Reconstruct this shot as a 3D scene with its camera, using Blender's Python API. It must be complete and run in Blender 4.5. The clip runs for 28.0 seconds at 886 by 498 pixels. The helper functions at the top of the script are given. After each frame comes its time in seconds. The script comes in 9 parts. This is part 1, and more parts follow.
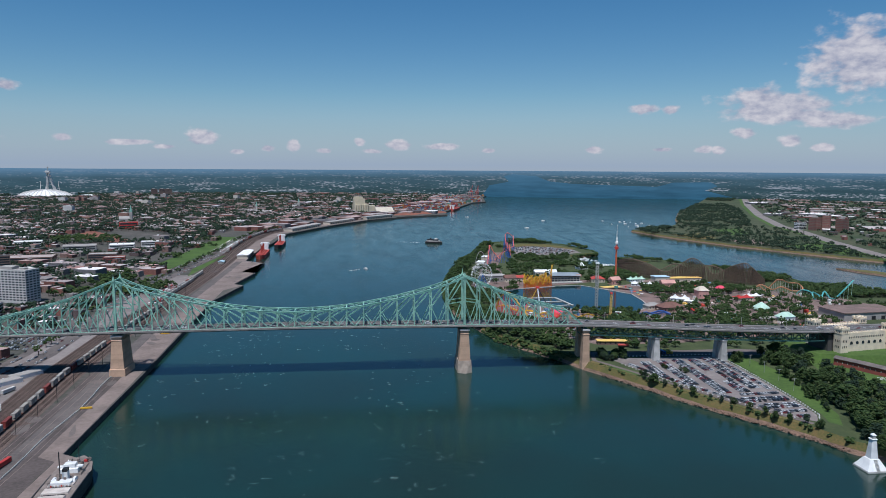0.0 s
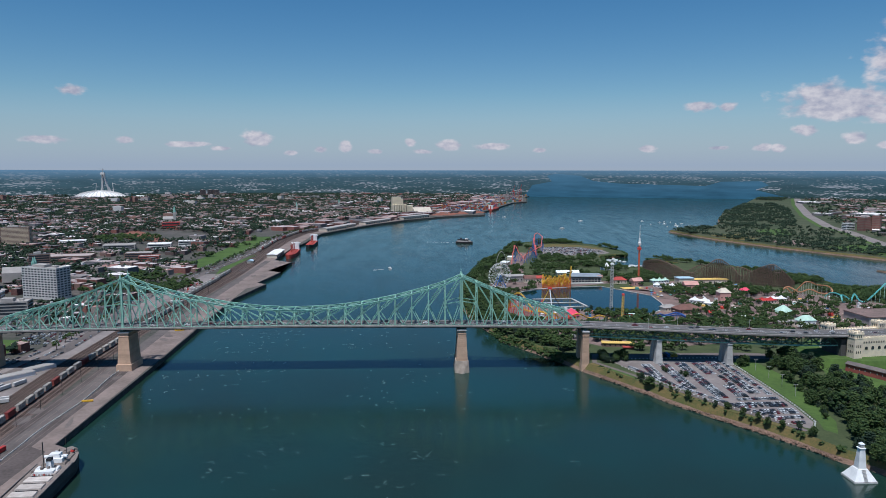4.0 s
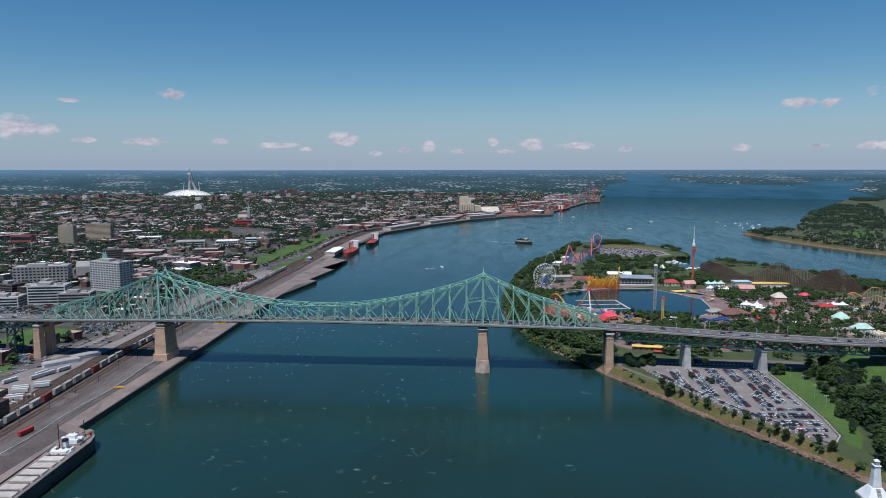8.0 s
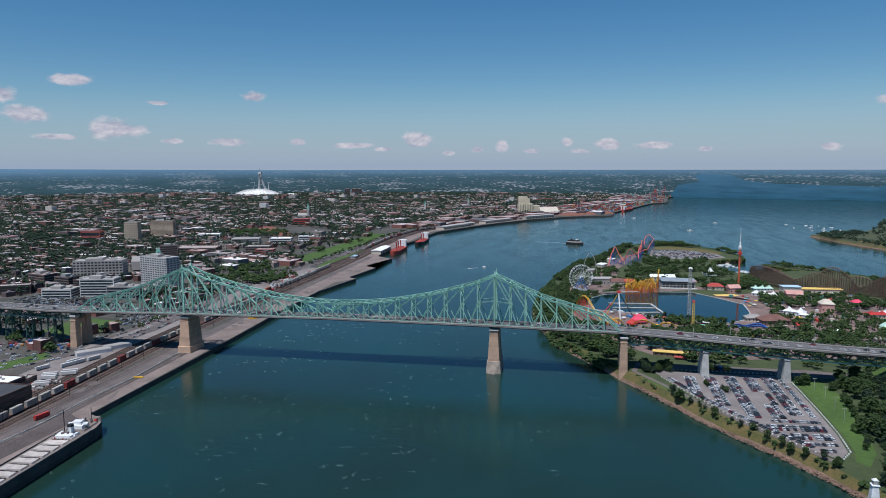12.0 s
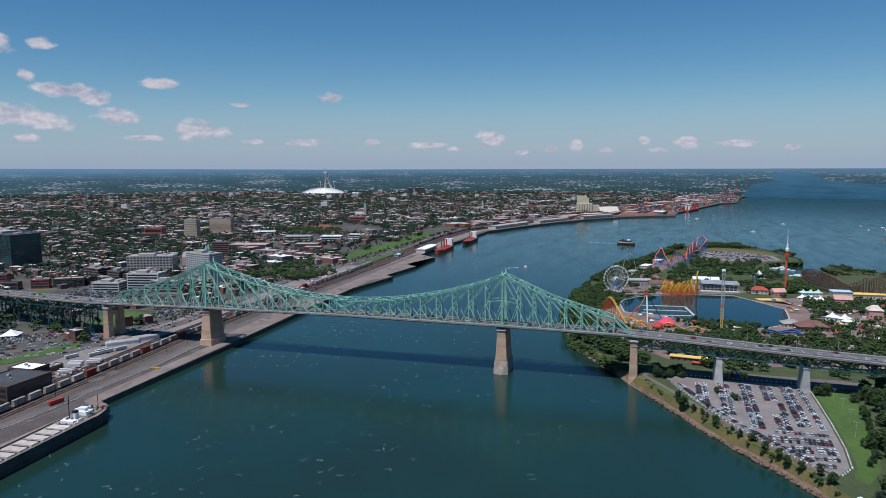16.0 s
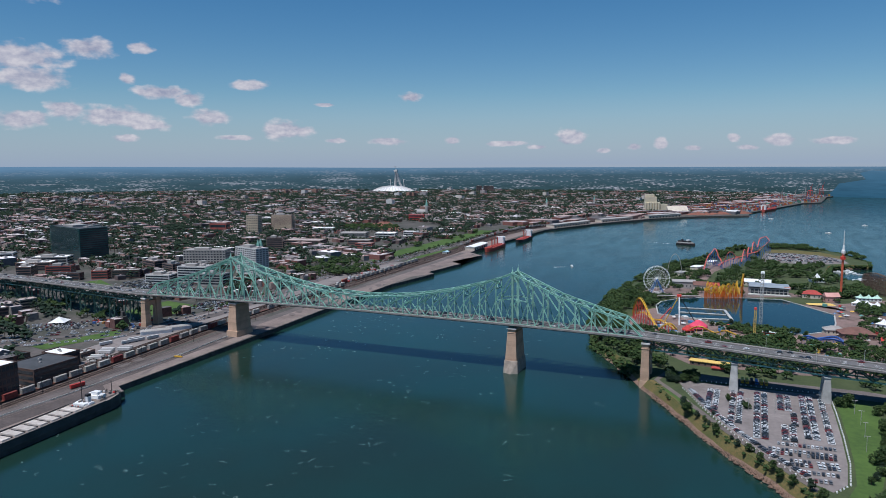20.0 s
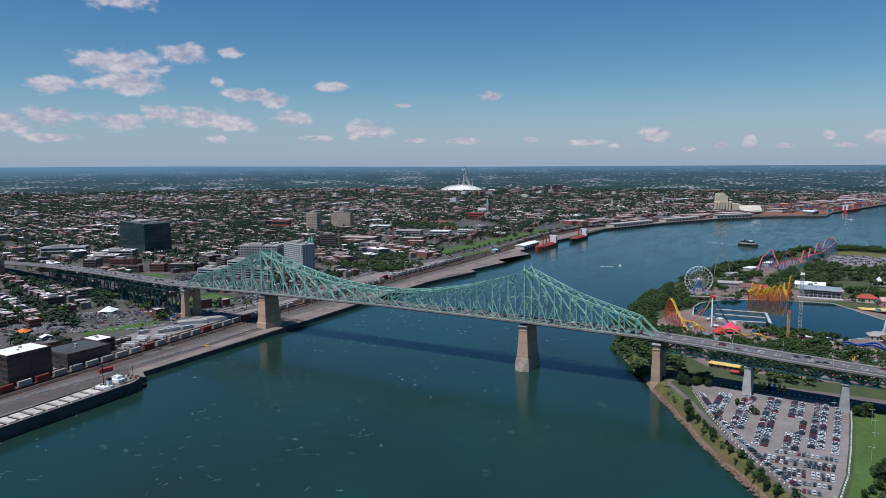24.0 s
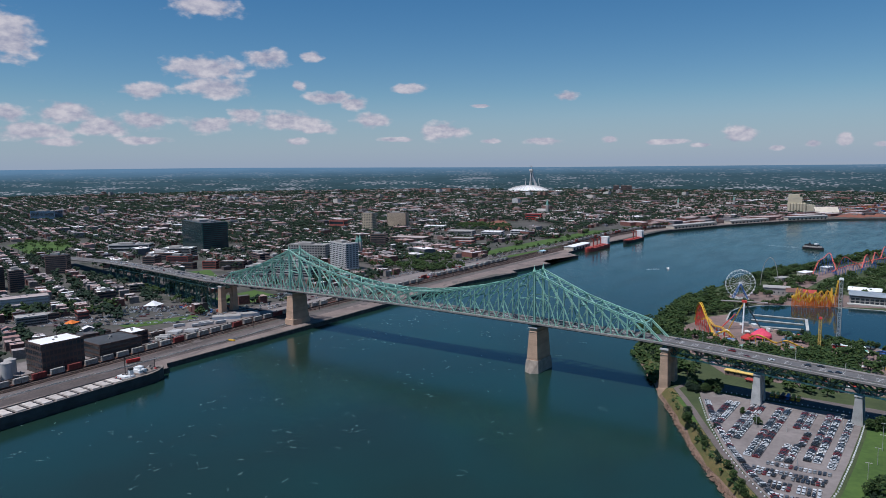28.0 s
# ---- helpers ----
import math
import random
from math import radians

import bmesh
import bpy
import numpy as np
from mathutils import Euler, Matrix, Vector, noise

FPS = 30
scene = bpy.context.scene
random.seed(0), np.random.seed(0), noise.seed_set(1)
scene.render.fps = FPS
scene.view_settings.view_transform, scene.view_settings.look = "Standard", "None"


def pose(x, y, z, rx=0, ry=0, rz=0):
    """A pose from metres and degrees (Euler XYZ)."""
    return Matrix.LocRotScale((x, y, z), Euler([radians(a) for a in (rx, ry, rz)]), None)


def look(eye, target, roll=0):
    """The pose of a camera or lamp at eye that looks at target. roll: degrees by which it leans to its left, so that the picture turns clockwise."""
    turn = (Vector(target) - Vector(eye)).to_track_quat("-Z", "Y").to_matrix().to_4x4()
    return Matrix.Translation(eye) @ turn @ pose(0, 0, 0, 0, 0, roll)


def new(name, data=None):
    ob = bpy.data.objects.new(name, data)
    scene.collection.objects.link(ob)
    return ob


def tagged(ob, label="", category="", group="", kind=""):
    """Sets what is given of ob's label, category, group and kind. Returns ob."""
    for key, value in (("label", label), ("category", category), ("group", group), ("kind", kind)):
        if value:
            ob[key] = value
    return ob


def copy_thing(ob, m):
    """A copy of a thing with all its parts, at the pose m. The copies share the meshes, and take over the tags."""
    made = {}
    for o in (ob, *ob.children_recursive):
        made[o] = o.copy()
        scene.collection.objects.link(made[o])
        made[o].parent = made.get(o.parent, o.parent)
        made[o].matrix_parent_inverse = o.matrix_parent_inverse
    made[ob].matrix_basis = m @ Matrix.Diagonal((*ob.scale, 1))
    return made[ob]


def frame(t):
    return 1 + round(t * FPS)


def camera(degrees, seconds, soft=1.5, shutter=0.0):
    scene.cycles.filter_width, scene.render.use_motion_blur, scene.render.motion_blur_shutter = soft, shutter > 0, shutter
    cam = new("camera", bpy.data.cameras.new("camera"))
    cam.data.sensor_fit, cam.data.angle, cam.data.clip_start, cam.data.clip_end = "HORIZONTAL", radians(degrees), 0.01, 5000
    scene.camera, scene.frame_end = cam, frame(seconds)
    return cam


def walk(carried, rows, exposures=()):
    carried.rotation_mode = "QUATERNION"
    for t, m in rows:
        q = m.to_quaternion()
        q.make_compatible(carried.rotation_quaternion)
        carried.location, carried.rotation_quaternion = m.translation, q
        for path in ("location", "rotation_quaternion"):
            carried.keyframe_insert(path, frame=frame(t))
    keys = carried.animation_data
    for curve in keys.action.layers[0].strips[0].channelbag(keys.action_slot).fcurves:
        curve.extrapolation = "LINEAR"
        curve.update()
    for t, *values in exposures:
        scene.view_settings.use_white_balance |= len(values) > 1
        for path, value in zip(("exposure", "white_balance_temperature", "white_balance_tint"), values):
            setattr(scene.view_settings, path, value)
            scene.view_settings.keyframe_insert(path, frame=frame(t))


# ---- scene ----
cam = camera(64.6, 28.0, 0.6)


PATH = [
    (0, (-95.084, -680.524, 205.899), (-94.872, -678.55, 205.662), 0.3),
    (1.5, (-78.118, -682.582, 206.111), (-77.925, -680.605, 205.874), 0.1),
    (3.5, (-50.584, -685.286, 206.312), (-50.484, -683.302, 206.075), -0.0),
    (6, (-12.134, -687.743, 205.724), (-12.188, -685.758, 205.486), -0.1),
    (9, (31.126, -682.436, 204.923), (30.912, -680.462, 204.686), -0.2),
    (12.5, (83.039, -673.46, 203.953), (82.648, -671.513, 203.716), -0.2),
    (15, (120.712, -662.782, 202.967), (120.197, -660.864, 202.73), -0.3),
    (18, (166.24, -646.105, 201.675), (165.571, -644.235, 201.435), -0.3),
    (21.5, (218.598, -623.595, 198.921), (217.746, -621.802, 198.68), -0.4),
    (24, (253.522, -608.219, 196.871), (252.55, -606.488, 196.63), -0.5),
    (28, (307.148, -577.82, 195.953), (305.995, -576.203, 195.716), -0.7),
]
walk(cam, [(t, look(eye, target, roll)) for t, eye, target, roll in PATH], [(0, 0.0, 5550, 8), (26.5, 0.0, 5580, 9), (28, -0.08, 5600, 10)])

# ---------------------------------------------------------------- light
SUN_ELEV, SUN_FROM = 68.0, 200.0   # degrees above the horizon; compass turn from +y, clockwise

SKY_STRENGTH = 0.069
CLOUD_GREY, CLOUD_WHITE, HORIZON_HAZE = (4.9, 4.7, 5.6, 1), (9.8, 8.6, 8.2, 1), (4.05, 5.1, 6.8, 1)

world = bpy.data.worlds.new("sky")
scene.world = world
world.use_nodes = True


def to_sun():
    e, a = radians(SUN_ELEV), radians(SUN_FROM)
    return Vector((math.sin(a) * math.cos(e), math.cos(a) * math.cos(e), math.sin(e)))


sun = new("sun", bpy.data.lights.new("sun", "SUN"))
sun.data.energy, sun.data.angle, sun.data.color = 4.7, radians(0.53), (1.0, 0.92, 0.83)
sun.matrix_basis = look(to_sun() * 500, (0, 0, 0))


# clouds: degrees left of +y, degrees up, half width, half height
CLOUDS_EAST = ((-36.1, 7.4, 3.5, 2.5), (-31.2, 4.3, 4.4, 1.2), (-30.2, 4.9, 2.1, 1.0), (-32.9, 3.7, 2.8, 0.6), (-21.8, 4.4, 1.2, 0.4), (-23.8, 4.3, 0.7, 0.4), (-35.0, 3.3, 2.3, 0.6),
               (-29.1, 2.5, 0.9, 0.4), (-32.3, 1.9, 0.8, 0.4), (-34.3, 1.4, 0.8, 0.3), (-26.3, 1.3, 0.6, 0.3), (-27.4, 1.2, 0.5, 0.3), (-18.1, 1.3, 0.7, 0.3), (-23.2, 1.3, 0.8, 0.2))
CLOUDS_MID = ((-2.5, 1.6, 1.2, 0.4), (-0.4, 1.1, 0.8, 0.2), (-5.9, 1.5, 1.4, 0.3), (-9.8, 1.2, 0.6, 0.2), (0.6, 1.8, 0.5, 0.3), (5.8, 1.5, 0.5, 0.5), (7.8, 1.3, 0.6, 0.3), (10.1, 1.0, 0.6, 0.2),
              (3.4, 1.1, 0.6, 0.2), (12.7, 2.0, 1.2, 0.7), (22.1, 1.9, 0.7, 0.3), (17.9, 1.6, 1.9, 0.2), (15.4, 1.3, 0.9, 0.2), (27.4, 1.8, 1.6, 0.3), (25.5, 5.3, 1.0, 0.4), (31.5, 1.9, 0.9, 0.2),
              (32.3, 4.7, 0.8, 0.15), (35.3, 2.7, 2.1, 0.7), (38.0, 6.1, 1.6, 0.4), (39.2, 2.1, 1.4, 0.2))
CLOUDS_WEST = ((53.5, 11.9, 2.8, 0.7), (66.4, 9.0, 2.1, 1.6), (53.6, 7.5, 3.2, 0.9), (52.8, 6.1, 2.7, 0.8), (49.1, 8.3, 1.9, 0.7), (45.7, 8.5, 0.9, 0.4), (57.9, 5.7, 1.8, 0.6), (46.7, 6.3, 0.6, 0.4),
               (44.3, 5.4, 2.2, 0.5), (42.5, 5.0, 1.2, 0.5), (41.0, 3.6, 1.5, 0.6), (63.1, 4.0, 2.2, 0.8), (65.3, 2.7, 2.5, 0.6), (61.0, 3.1, 2.1, 0.7), (58.1, 3.6, 1.9, 0.7), (53.6, 3.3, 2.1, 0.6),
               (50.8, 4.0, 1.3, 0.7), (47.6, 3.6, 2.7, 0.7), (45.5, 3.0, 1.6, 0.4), (47.0, 2.0, 0.9, 0.3), (66.8, 3.9, 1.0, 0.6), (58.4, 2.1, 1.9, 0.3), (64.0, 2.0, 1.9, 0.3))


def sky_nodes():
    """Clear summer sky with small fair-weather clouds low over the horizon."""
    nt = world.node_tree
    nt.nodes.clear()
    N, L = nt.nodes.new, nt.links.new

    def calc(op, a, b=None, c=None):
        n = N("ShaderNodeMath")
        n.operation = op
        for i, v in enumerate((a, b, c)):
            if v is None:
                continue
            if isinstance(v, (int, float)):
                n.inputs[i].default_value = v
            else:
                L(v, n.inputs[i])
        return n.outputs[0]

    out, bg = N("ShaderNodeOutputWorld"), N("ShaderNodeBackground")
    sky = N("ShaderNodeTexSky")
    sky.sky_type, sky.sun_disc = "NISHITA", False
    sky.sun_elevation, sky.sun_rotation = radians(SUN_ELEV), radians(SUN_FROM)
    sky.altitude, sky.air_density, sky.dust_density, sky.ozone_density = 0, 1.0, 0.0, 2.2
    bg.inputs["Strength"].default_value = SKY_STRENGTH
    co = N("ShaderNodeTexCoord").outputs["Generated"]
    sep = N("ShaderNodeSeparateXYZ")
    L(co, sep.inputs[0])
    az = calc("MULTIPLY", calc("ARCTAN2", calc("MULTIPLY", sep.outputs[0], -1.0), sep.outputs[1]), 57.2958)
    el = calc("MULTIPLY", calc("ARCSINE", sep.outputs[2]), 57.2958)
    comb = N("ShaderNodeCombineXYZ")
    L(az, comb.inputs[0])
    L(el, comb.inputs[1])

    def noise_at(scale, detail, shift):
        mp, n = N("ShaderNodeMapping"), N("ShaderNodeTexNoise")
        mp.inputs["Location"].default_value = (shift[0], shift[1], 0)
        mp.inputs["Scale"].default_value = (scale, scale * 1.7, 1)
        L(comb.outputs[0], mp.inputs[0])
        L(mp.outputs[0], n.inputs["Vector"])
        n.inputs["Scale"].default_value, n.inputs["Detail"].default_value, n.inputs["Roughness"].default_value = 1.0, detail, 0.52
        return n.outputs[0]

    near = None
    for a, e, w, h in CLOUDS_EAST + CLOUDS_MID + CLOUDS_WEST:
        sub, mul, ln = N("ShaderNodeVectorMath"), N("ShaderNodeVectorMath"), N("ShaderNodeVectorMath")
        sub.operation, mul.operation, ln.operation = "SUBTRACT", "MULTIPLY", "LENGTH"
        L(comb.outputs[0], sub.inputs[0])
        sub.inputs[1].default_value = (a, e, 0)
        L(sub.outputs[0], mul.inputs[0])
        mul.inputs[1].default_value = (0.86 / w, 0.80 / h, 0)
        L(mul.outputs[0], ln.inputs[0])
        d = ln.outputs["Value"]
        near = d if near is None else calc("MINIMUM", near, d)
    rough = noise_at(0.62, 3.5, (3, 1))
    puff = calc("ADD", calc("MULTIPLY_ADD", near, -1.0, 1.0), calc("MULTIPLY_ADD", rough, 1.6, -0.84))
    mr = N("ShaderNodeMapRange")
    mr.interpolation_type = "SMOOTHSTEP"
    mr.inputs[1].default_value, mr.inputs[2].default_value, mr.inputs[4].default_value = 0.0, 0.5, 0.94
    L(puff, mr.inputs[0])
    # thin haze of far cloud low over the horizon
    veil = N("ShaderNodeMapRange")
    veil.inputs[1].default_value, veil.inputs[2].default_value, veil.inputs[3].default_value, veil.inputs[4].default_value = 0.0, 5.5, 0.8, 0.0
    L(calc("ABSOLUTE", el), veil.inputs[0])
    shade = N("ShaderNodeValToRGB")
    shade.color_ramp.elements[0].position, shade.color_ramp.elements[1].position = 0.35, 0.62
    shade.color_ramp.elements[0].color, shade.color_ramp.elements[1].color = CLOUD_GREY, CLOUD_WHITE
    L(calc("MULTIPLY_ADD", rough, 0.55, calc("MULTIPLY", noise_at(1.5, 3, (7, 5.3)), 0.45)), shade.inputs[0])
    hz = N("ShaderNodeMix")
    hz.data_type = "RGBA"
    L(veil.outputs[0], hz.inputs[0])
    clear = N("ShaderNodeHueSaturation")
    clear.inputs["Hue"].default_value, clear.inputs["Saturation"].default_value, clear.inputs["Value"].default_value = 0.495, 1.3, 0.97
    L(sky.outputs[0], clear.inputs["Color"])
    L(clear.outputs[0], hz.inputs[6])
    hz.inputs[7].default_value = HORIZON_HAZE
    mx = N("ShaderNodeMix")
    mx.data_type = "RGBA"
    L(mr.outputs[0], mx.inputs[0])
    L(hz.outputs[2], mx.inputs[6])
    L(shade.outputs[0], mx.inputs[7])
    L(mx.outputs[2], bg.inputs["Color"])
    L(bg.outputs[0], out.inputs[0])


sky_nodes()

# ---------------------------------------------------------------- materials


def mat(name, color, color2=None, scale=0.2, rough=0.8, metal=0.0, bump=0.0, bump_scale=3.0, vary=0.0, fine=0.25,
        spec=0.3, island=False):
    """A surface with two colours mixed by coarse and fine noise in metres, and a change from piece to piece."""
    m = bpy.data.materials.new(name)
    m.use_nodes = True
    nt = m.node_tree
    nt.nodes.clear()
    N = nt.nodes.new
    out, b = N("ShaderNodeOutputMaterial"), N("ShaderNodeBsdfPrincipled")
    nt.links.new(b.outputs[0], out.inputs[0])
    b.inputs["Roughness"].default_value, b.inputs["Metallic"].default_value = rough, metal
    b.inputs["Specular IOR Level"].default_value = spec
    co = N("ShaderNodeNewGeometry").outputs["Position"]
    c2 = color2 or tuple(c * 0.7 for c in color)
    n1, n2 = N("ShaderNodeTexNoise"), N("ShaderNodeTexNoise")
    n1.inputs["Scale"].default_value, n2.inputs["Scale"].default_value = scale, scale * 9
    n1.inputs["Detail"].default_value = n2.inputs["Detail"].default_value = 3
    for n in (n1, n2):
        nt.links.new(co, n.inputs["Vector"])
    add = N("ShaderNodeMix")
    add.inputs[0].default_value = fine
    nt.links.new(n1.outputs[0], add.inputs[2])
    nt.links.new(n2.outputs[0], add.inputs[3])
    ramp = N("ShaderNodeValToRGB")
    ramp.color_ramp.elements[0].position, ramp.color_ramp.elements[1].position = 0.36, 0.64
    ramp.color_ramp.elements[0].color, ramp.color_ramp.elements[1].color = (*c2, 1), (*color, 1)
    nt.links.new(add.outputs[0], ramp.inputs[0])
    col = ramp.outputs[0]
    if vary:
        hsv = N("ShaderNodeHueSaturation")
        rnd = N("ShaderNodeNewGeometry").outputs["Random Per Island"] if island else N("ShaderNodeObjectInfo").outputs["Random"]
        mr = N("ShaderNodeMapRange")
        mr.inputs[3].default_value, mr.inputs[4].default_value = 1 - vary, 1 + vary
        nt.links.new(rnd, mr.inputs[0])
        nt.links.new(mr.outputs[0], hsv.inputs["Value"])
        nt.links.new(col, hsv.inputs["Color"])
        col = hsv.outputs[0]
    nt.links.new(col, b.inputs["Base Color"])
    if bump:
        bn, bp = N("ShaderNodeTexNoise"), N("ShaderNodeBump")
        bn.inputs["Scale"].default_value, bn.inputs["Detail"].default_value = bump_scale, 4
        nt.links.new(co, bn.inputs["Vector"])
        bp.inputs["Strength"].default_value, bp.inputs["Distance"].default_value = bump, 0.5
        nt.links.new(bn.outputs[0], bp.inputs["Height"])
        nt.links.new(bp.outputs[0], b.inputs["Normal"])
    return m


def palette(name, colors, rough=0.8, scale=0.4, dirt=0.25, island=True, spec=0.3):
    """One of several colours for each piece, chosen at random, with dirt."""
    m = bpy.data.materials.new(name)
    m.use_nodes = True
    nt = m.node_tree
    nt.nodes.clear()
    N = nt.nodes.new
    out, b = N("ShaderNodeOutputMaterial"), N("ShaderNodeBsdfPrincipled")
    nt.links.new(b.outputs[0], out.inputs[0])
    b.inputs["Roughness"].default_value = rough
    b.inputs["Specular IOR Level"].default_value = spec
    geo = N("ShaderNodeNewGeometry")
    rnd = geo.outputs["Random Per Island"] if island else N("ShaderNodeObjectInfo").outputs["Random"]
    ramp = N("ShaderNodeValToRGB")
    ramp.color_ramp.interpolation = "CONSTANT"
    el = ramp.color_ramp.elements
    while len(el) < len(colors):
        el.new(0.5)
    for i, c in enumerate(colors):
        el[i].position, el[i].color = i / len(colors), (*c, 1)
    nt.links.new(rnd, ramp.inputs[0])
    n = N("ShaderNodeTexNoise")
    n.inputs["Scale"].default_value, n.inputs["Detail"].default_value = scale, 4
    nt.links.new(geo.outputs["Position"], n.inputs["Vector"])
    mr = N("ShaderNodeMapRange")
    mr.inputs[1].default_value, mr.inputs[2].default_value = 0.3, 0.7
    mr.inputs[3].default_value, mr.inputs[4].default_value = 1 - dirt, 1 + dirt * 0.4
    nt.links.new(n.outputs[0], mr.inputs[0])
    hsv = N("ShaderNodeHueSaturation")
    nt.links.new(ramp.outputs[0], hsv.inputs["Color"])
    nt.links.new(mr.outputs[0], hsv.inputs["Value"])
    nt.links.new(hsv.outputs[0], b.inputs["Base Color"])
    return m


def water_mat(name, deep, rough, wave, strength, spec, silt=None):
    m = mat(name, deep, silt or tuple(c * 0.75 for c in deep), scale=0.006, rough=rough, spec=spec, fine=0.1)
    nt = m.node_tree
    b = next(n for n in nt.nodes if n.type == "BSDF_PRINCIPLED")
    b.inputs["IOR"].default_value = 1.33
    geo = nt.nodes.new("ShaderNodeNewGeometry")
    big, small, mix, bp = (nt.nodes.new(k) for k in ("ShaderNodeTexNoise", "ShaderNodeTexNoise", "ShaderNodeMath", "ShaderNodeBump"))
    big.inputs["Scale"].default_value, small.inputs["Scale"].default_value = wave * 0.22, wave
    big.inputs["Detail"].default_value = small.inputs["Detail"].default_value = 5
    big.inputs["Distortion"].default_value = 1.2
    nt.links.new(geo.outputs["Position"], big.inputs["Vector"])
    nt.links.new(geo.outputs["Position"], small.inputs["Vector"])
    nt.links.new(big.outputs[0], mix.inputs[0])
    nt.links.new(small.outputs[0], mix.inputs[1])
    bp.inputs["Strength"].default_value, bp.inputs["Distance"].default_value = strength, 1.3 if strength > .5 else 0.6
    nt.links.new(mix.outputs[0], bp.inputs["Height"])
    nt.links.new(bp.outputs[0], b.inputs["Normal"])
    # gusts: long patches of rougher and calmer water along the current
    mp, gust, mr = (nt.nodes.new(k) for k in ("ShaderNodeMapping", "ShaderNodeTexNoise", "ShaderNodeMapRange"))
    mp.inputs["Scale"].default_value = (0.03, 0.008, 1)
    mp.inputs["Rotation"].default_value = (0, 0, 0.35)
    nt.links.new(geo.outputs["Position"], mp.inputs[0])
    nt.links.new(mp.outputs[0], gust.inputs["Vector"])
    gust.inputs["Scale"].default_value, gust.inputs["Detail"].default_value, gust.inputs["Distortion"].default_value = 1.0, 6, 0.8
    mr.inputs[1].default_value, mr.inputs[2].default_value = 0.35, 0.65
    mr.inputs[3].default_value, mr.inputs[4].default_value = rough * 0.75, rough * 1.2
    nt.links.new(gust.outputs[0], mr.inputs[0])
    nt.links.new(mr.outputs[0], b.inputs["Roughness"])
    return m


M_WATER = water_mat("river_water", (0.0112, 0.0375, 0.031), 0.16, 0.5, 0.13, 0.70, (0.0125, 0.027, 0.0185))
M_LAKE = water_mat("lake_water", (0.007, 0.028, 0.032), 0.06, 0.5, 0.08, 0.5)
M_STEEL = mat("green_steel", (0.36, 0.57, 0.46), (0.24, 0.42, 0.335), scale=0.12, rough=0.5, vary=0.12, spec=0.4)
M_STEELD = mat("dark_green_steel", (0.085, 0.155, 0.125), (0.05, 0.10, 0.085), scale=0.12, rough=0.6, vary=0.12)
M_DECK = mat("bridge_asphalt", (0.15, 0.142, 0.14), (0.105, 0.10, 0.10), scale=0.05, rough=0.9)
M_PARAPET = mat("parapet_concrete", (0.27, 0.245, 0.23), (0.18, 0.165, 0.155), scale=0.15, rough=0.9, vary=0.1)
# near-black colour holds the shadow band below the road deck
M_UNDER = mat("underside_shade", (0.07, 0.075, 0.075), (0.04, 0.045, 0.045), scale=0.2, rough=0.9)
M_STONE = mat("pier_stone", (0.52, 0.345, 0.235), (0.40, 0.27, 0.185), scale=0.12, rough=0.9, bump=0.4, bump_scale=0.8, vary=0.1)
M_CONC = mat("pale_concrete", (0.48, 0.46, 0.43), (0.34, 0.33, 0.31), scale=0.15, rough=0.9, vary=0.08)
M_QUAY = mat("quay_concrete", (0.25, 0.193, 0.168), (0.155, 0.121, 0.106), scale=0.035, rough=0.95, fine=0.4)
M_QUAYWALL = mat("quay_wall", (0.10, 0.09, 0.085), (0.05, 0.048, 0.045), scale=0.2, rough=0.95)
M_CITY = mat("city_ground", (0.115, 0.098, 0.09), (0.045, 0.05, 0.036), scale=0.02, rough=0.95, fine=0.4)
M_ASPH = mat("asphalt", (0.15, 0.125, 0.115), (0.09, 0.077, 0.072), scale=0.04, rough=0.95, fine=0.4)
M_LOT = mat("lot_gravel", (0.25, 0.215, 0.20), (0.165, 0.14, 0.13), scale=0.03, rough=0.95, fine=0.4)
M_PAVE = mat("plaza_paving", (0.24, 0.16, 0.14), (0.13, 0.10, 0.085), scale=0.05, rough=0.95, fine=0.4)
M_GRASS = mat("grass", (0.078, 0.128, 0.028), (0.048, 0.082, 0.02), scale=0.03, rough=1.0, fine=0.4)
M_DRYGRASS = mat("dry_grass", (0.165, 0.115, 0.045), (0.07, 0.085, 0.026), scale=0.09, rough=1.0, fine=0.5)
M_ROCK = mat("bank_rock", (0.25, 0.155, 0.11), (0.10, 0.072, 0.052), scale=0.2, rough=1.0, fine=0.6, bump=0.8, bump_scale=0.6)
M_SOIL = mat("woodland_floor", (0.07, 0.085, 0.035), (0.045, 0.06, 0.025), scale=0.05, rough=1.0, fine=0.4)
M_WHITE = mat("white_paint", (0.78, 0.77, 0.75), (0.62, 0.61, 0.6), scale=0.2, rough=0.6)
M_DARK = mat("dark_metal", (0.03, 0.03, 0.033), (0.02, 0.02, 0.022), scale=0.3, rough=0.6)
M_RAILT = mat("rail_ballast", (0.155, 0.11, 0.092), (0.088, 0.064, 0.054), scale=0.08, rough=1.0, fine=0.5)
M_RAIL = mat("rust_rail", (0.08, 0.055, 0.045), (0.05, 0.035, 0.03), scale=0.5, rough=0.7)

# ---------------------------------------------------------------- mesh tools


def mesh_of(bm, name, material, smooth=False):
    me = bpy.data.meshes.new(name)
    bm.to_mesh(me)
    bm.free()
    for m in (material if isinstance(material, (list, tuple)) else (material,)):
        me.materials.append(m)
    if smooth:
        me.polygons.foreach_set("use_smooth", [True] * len(me.polygons))
    return me


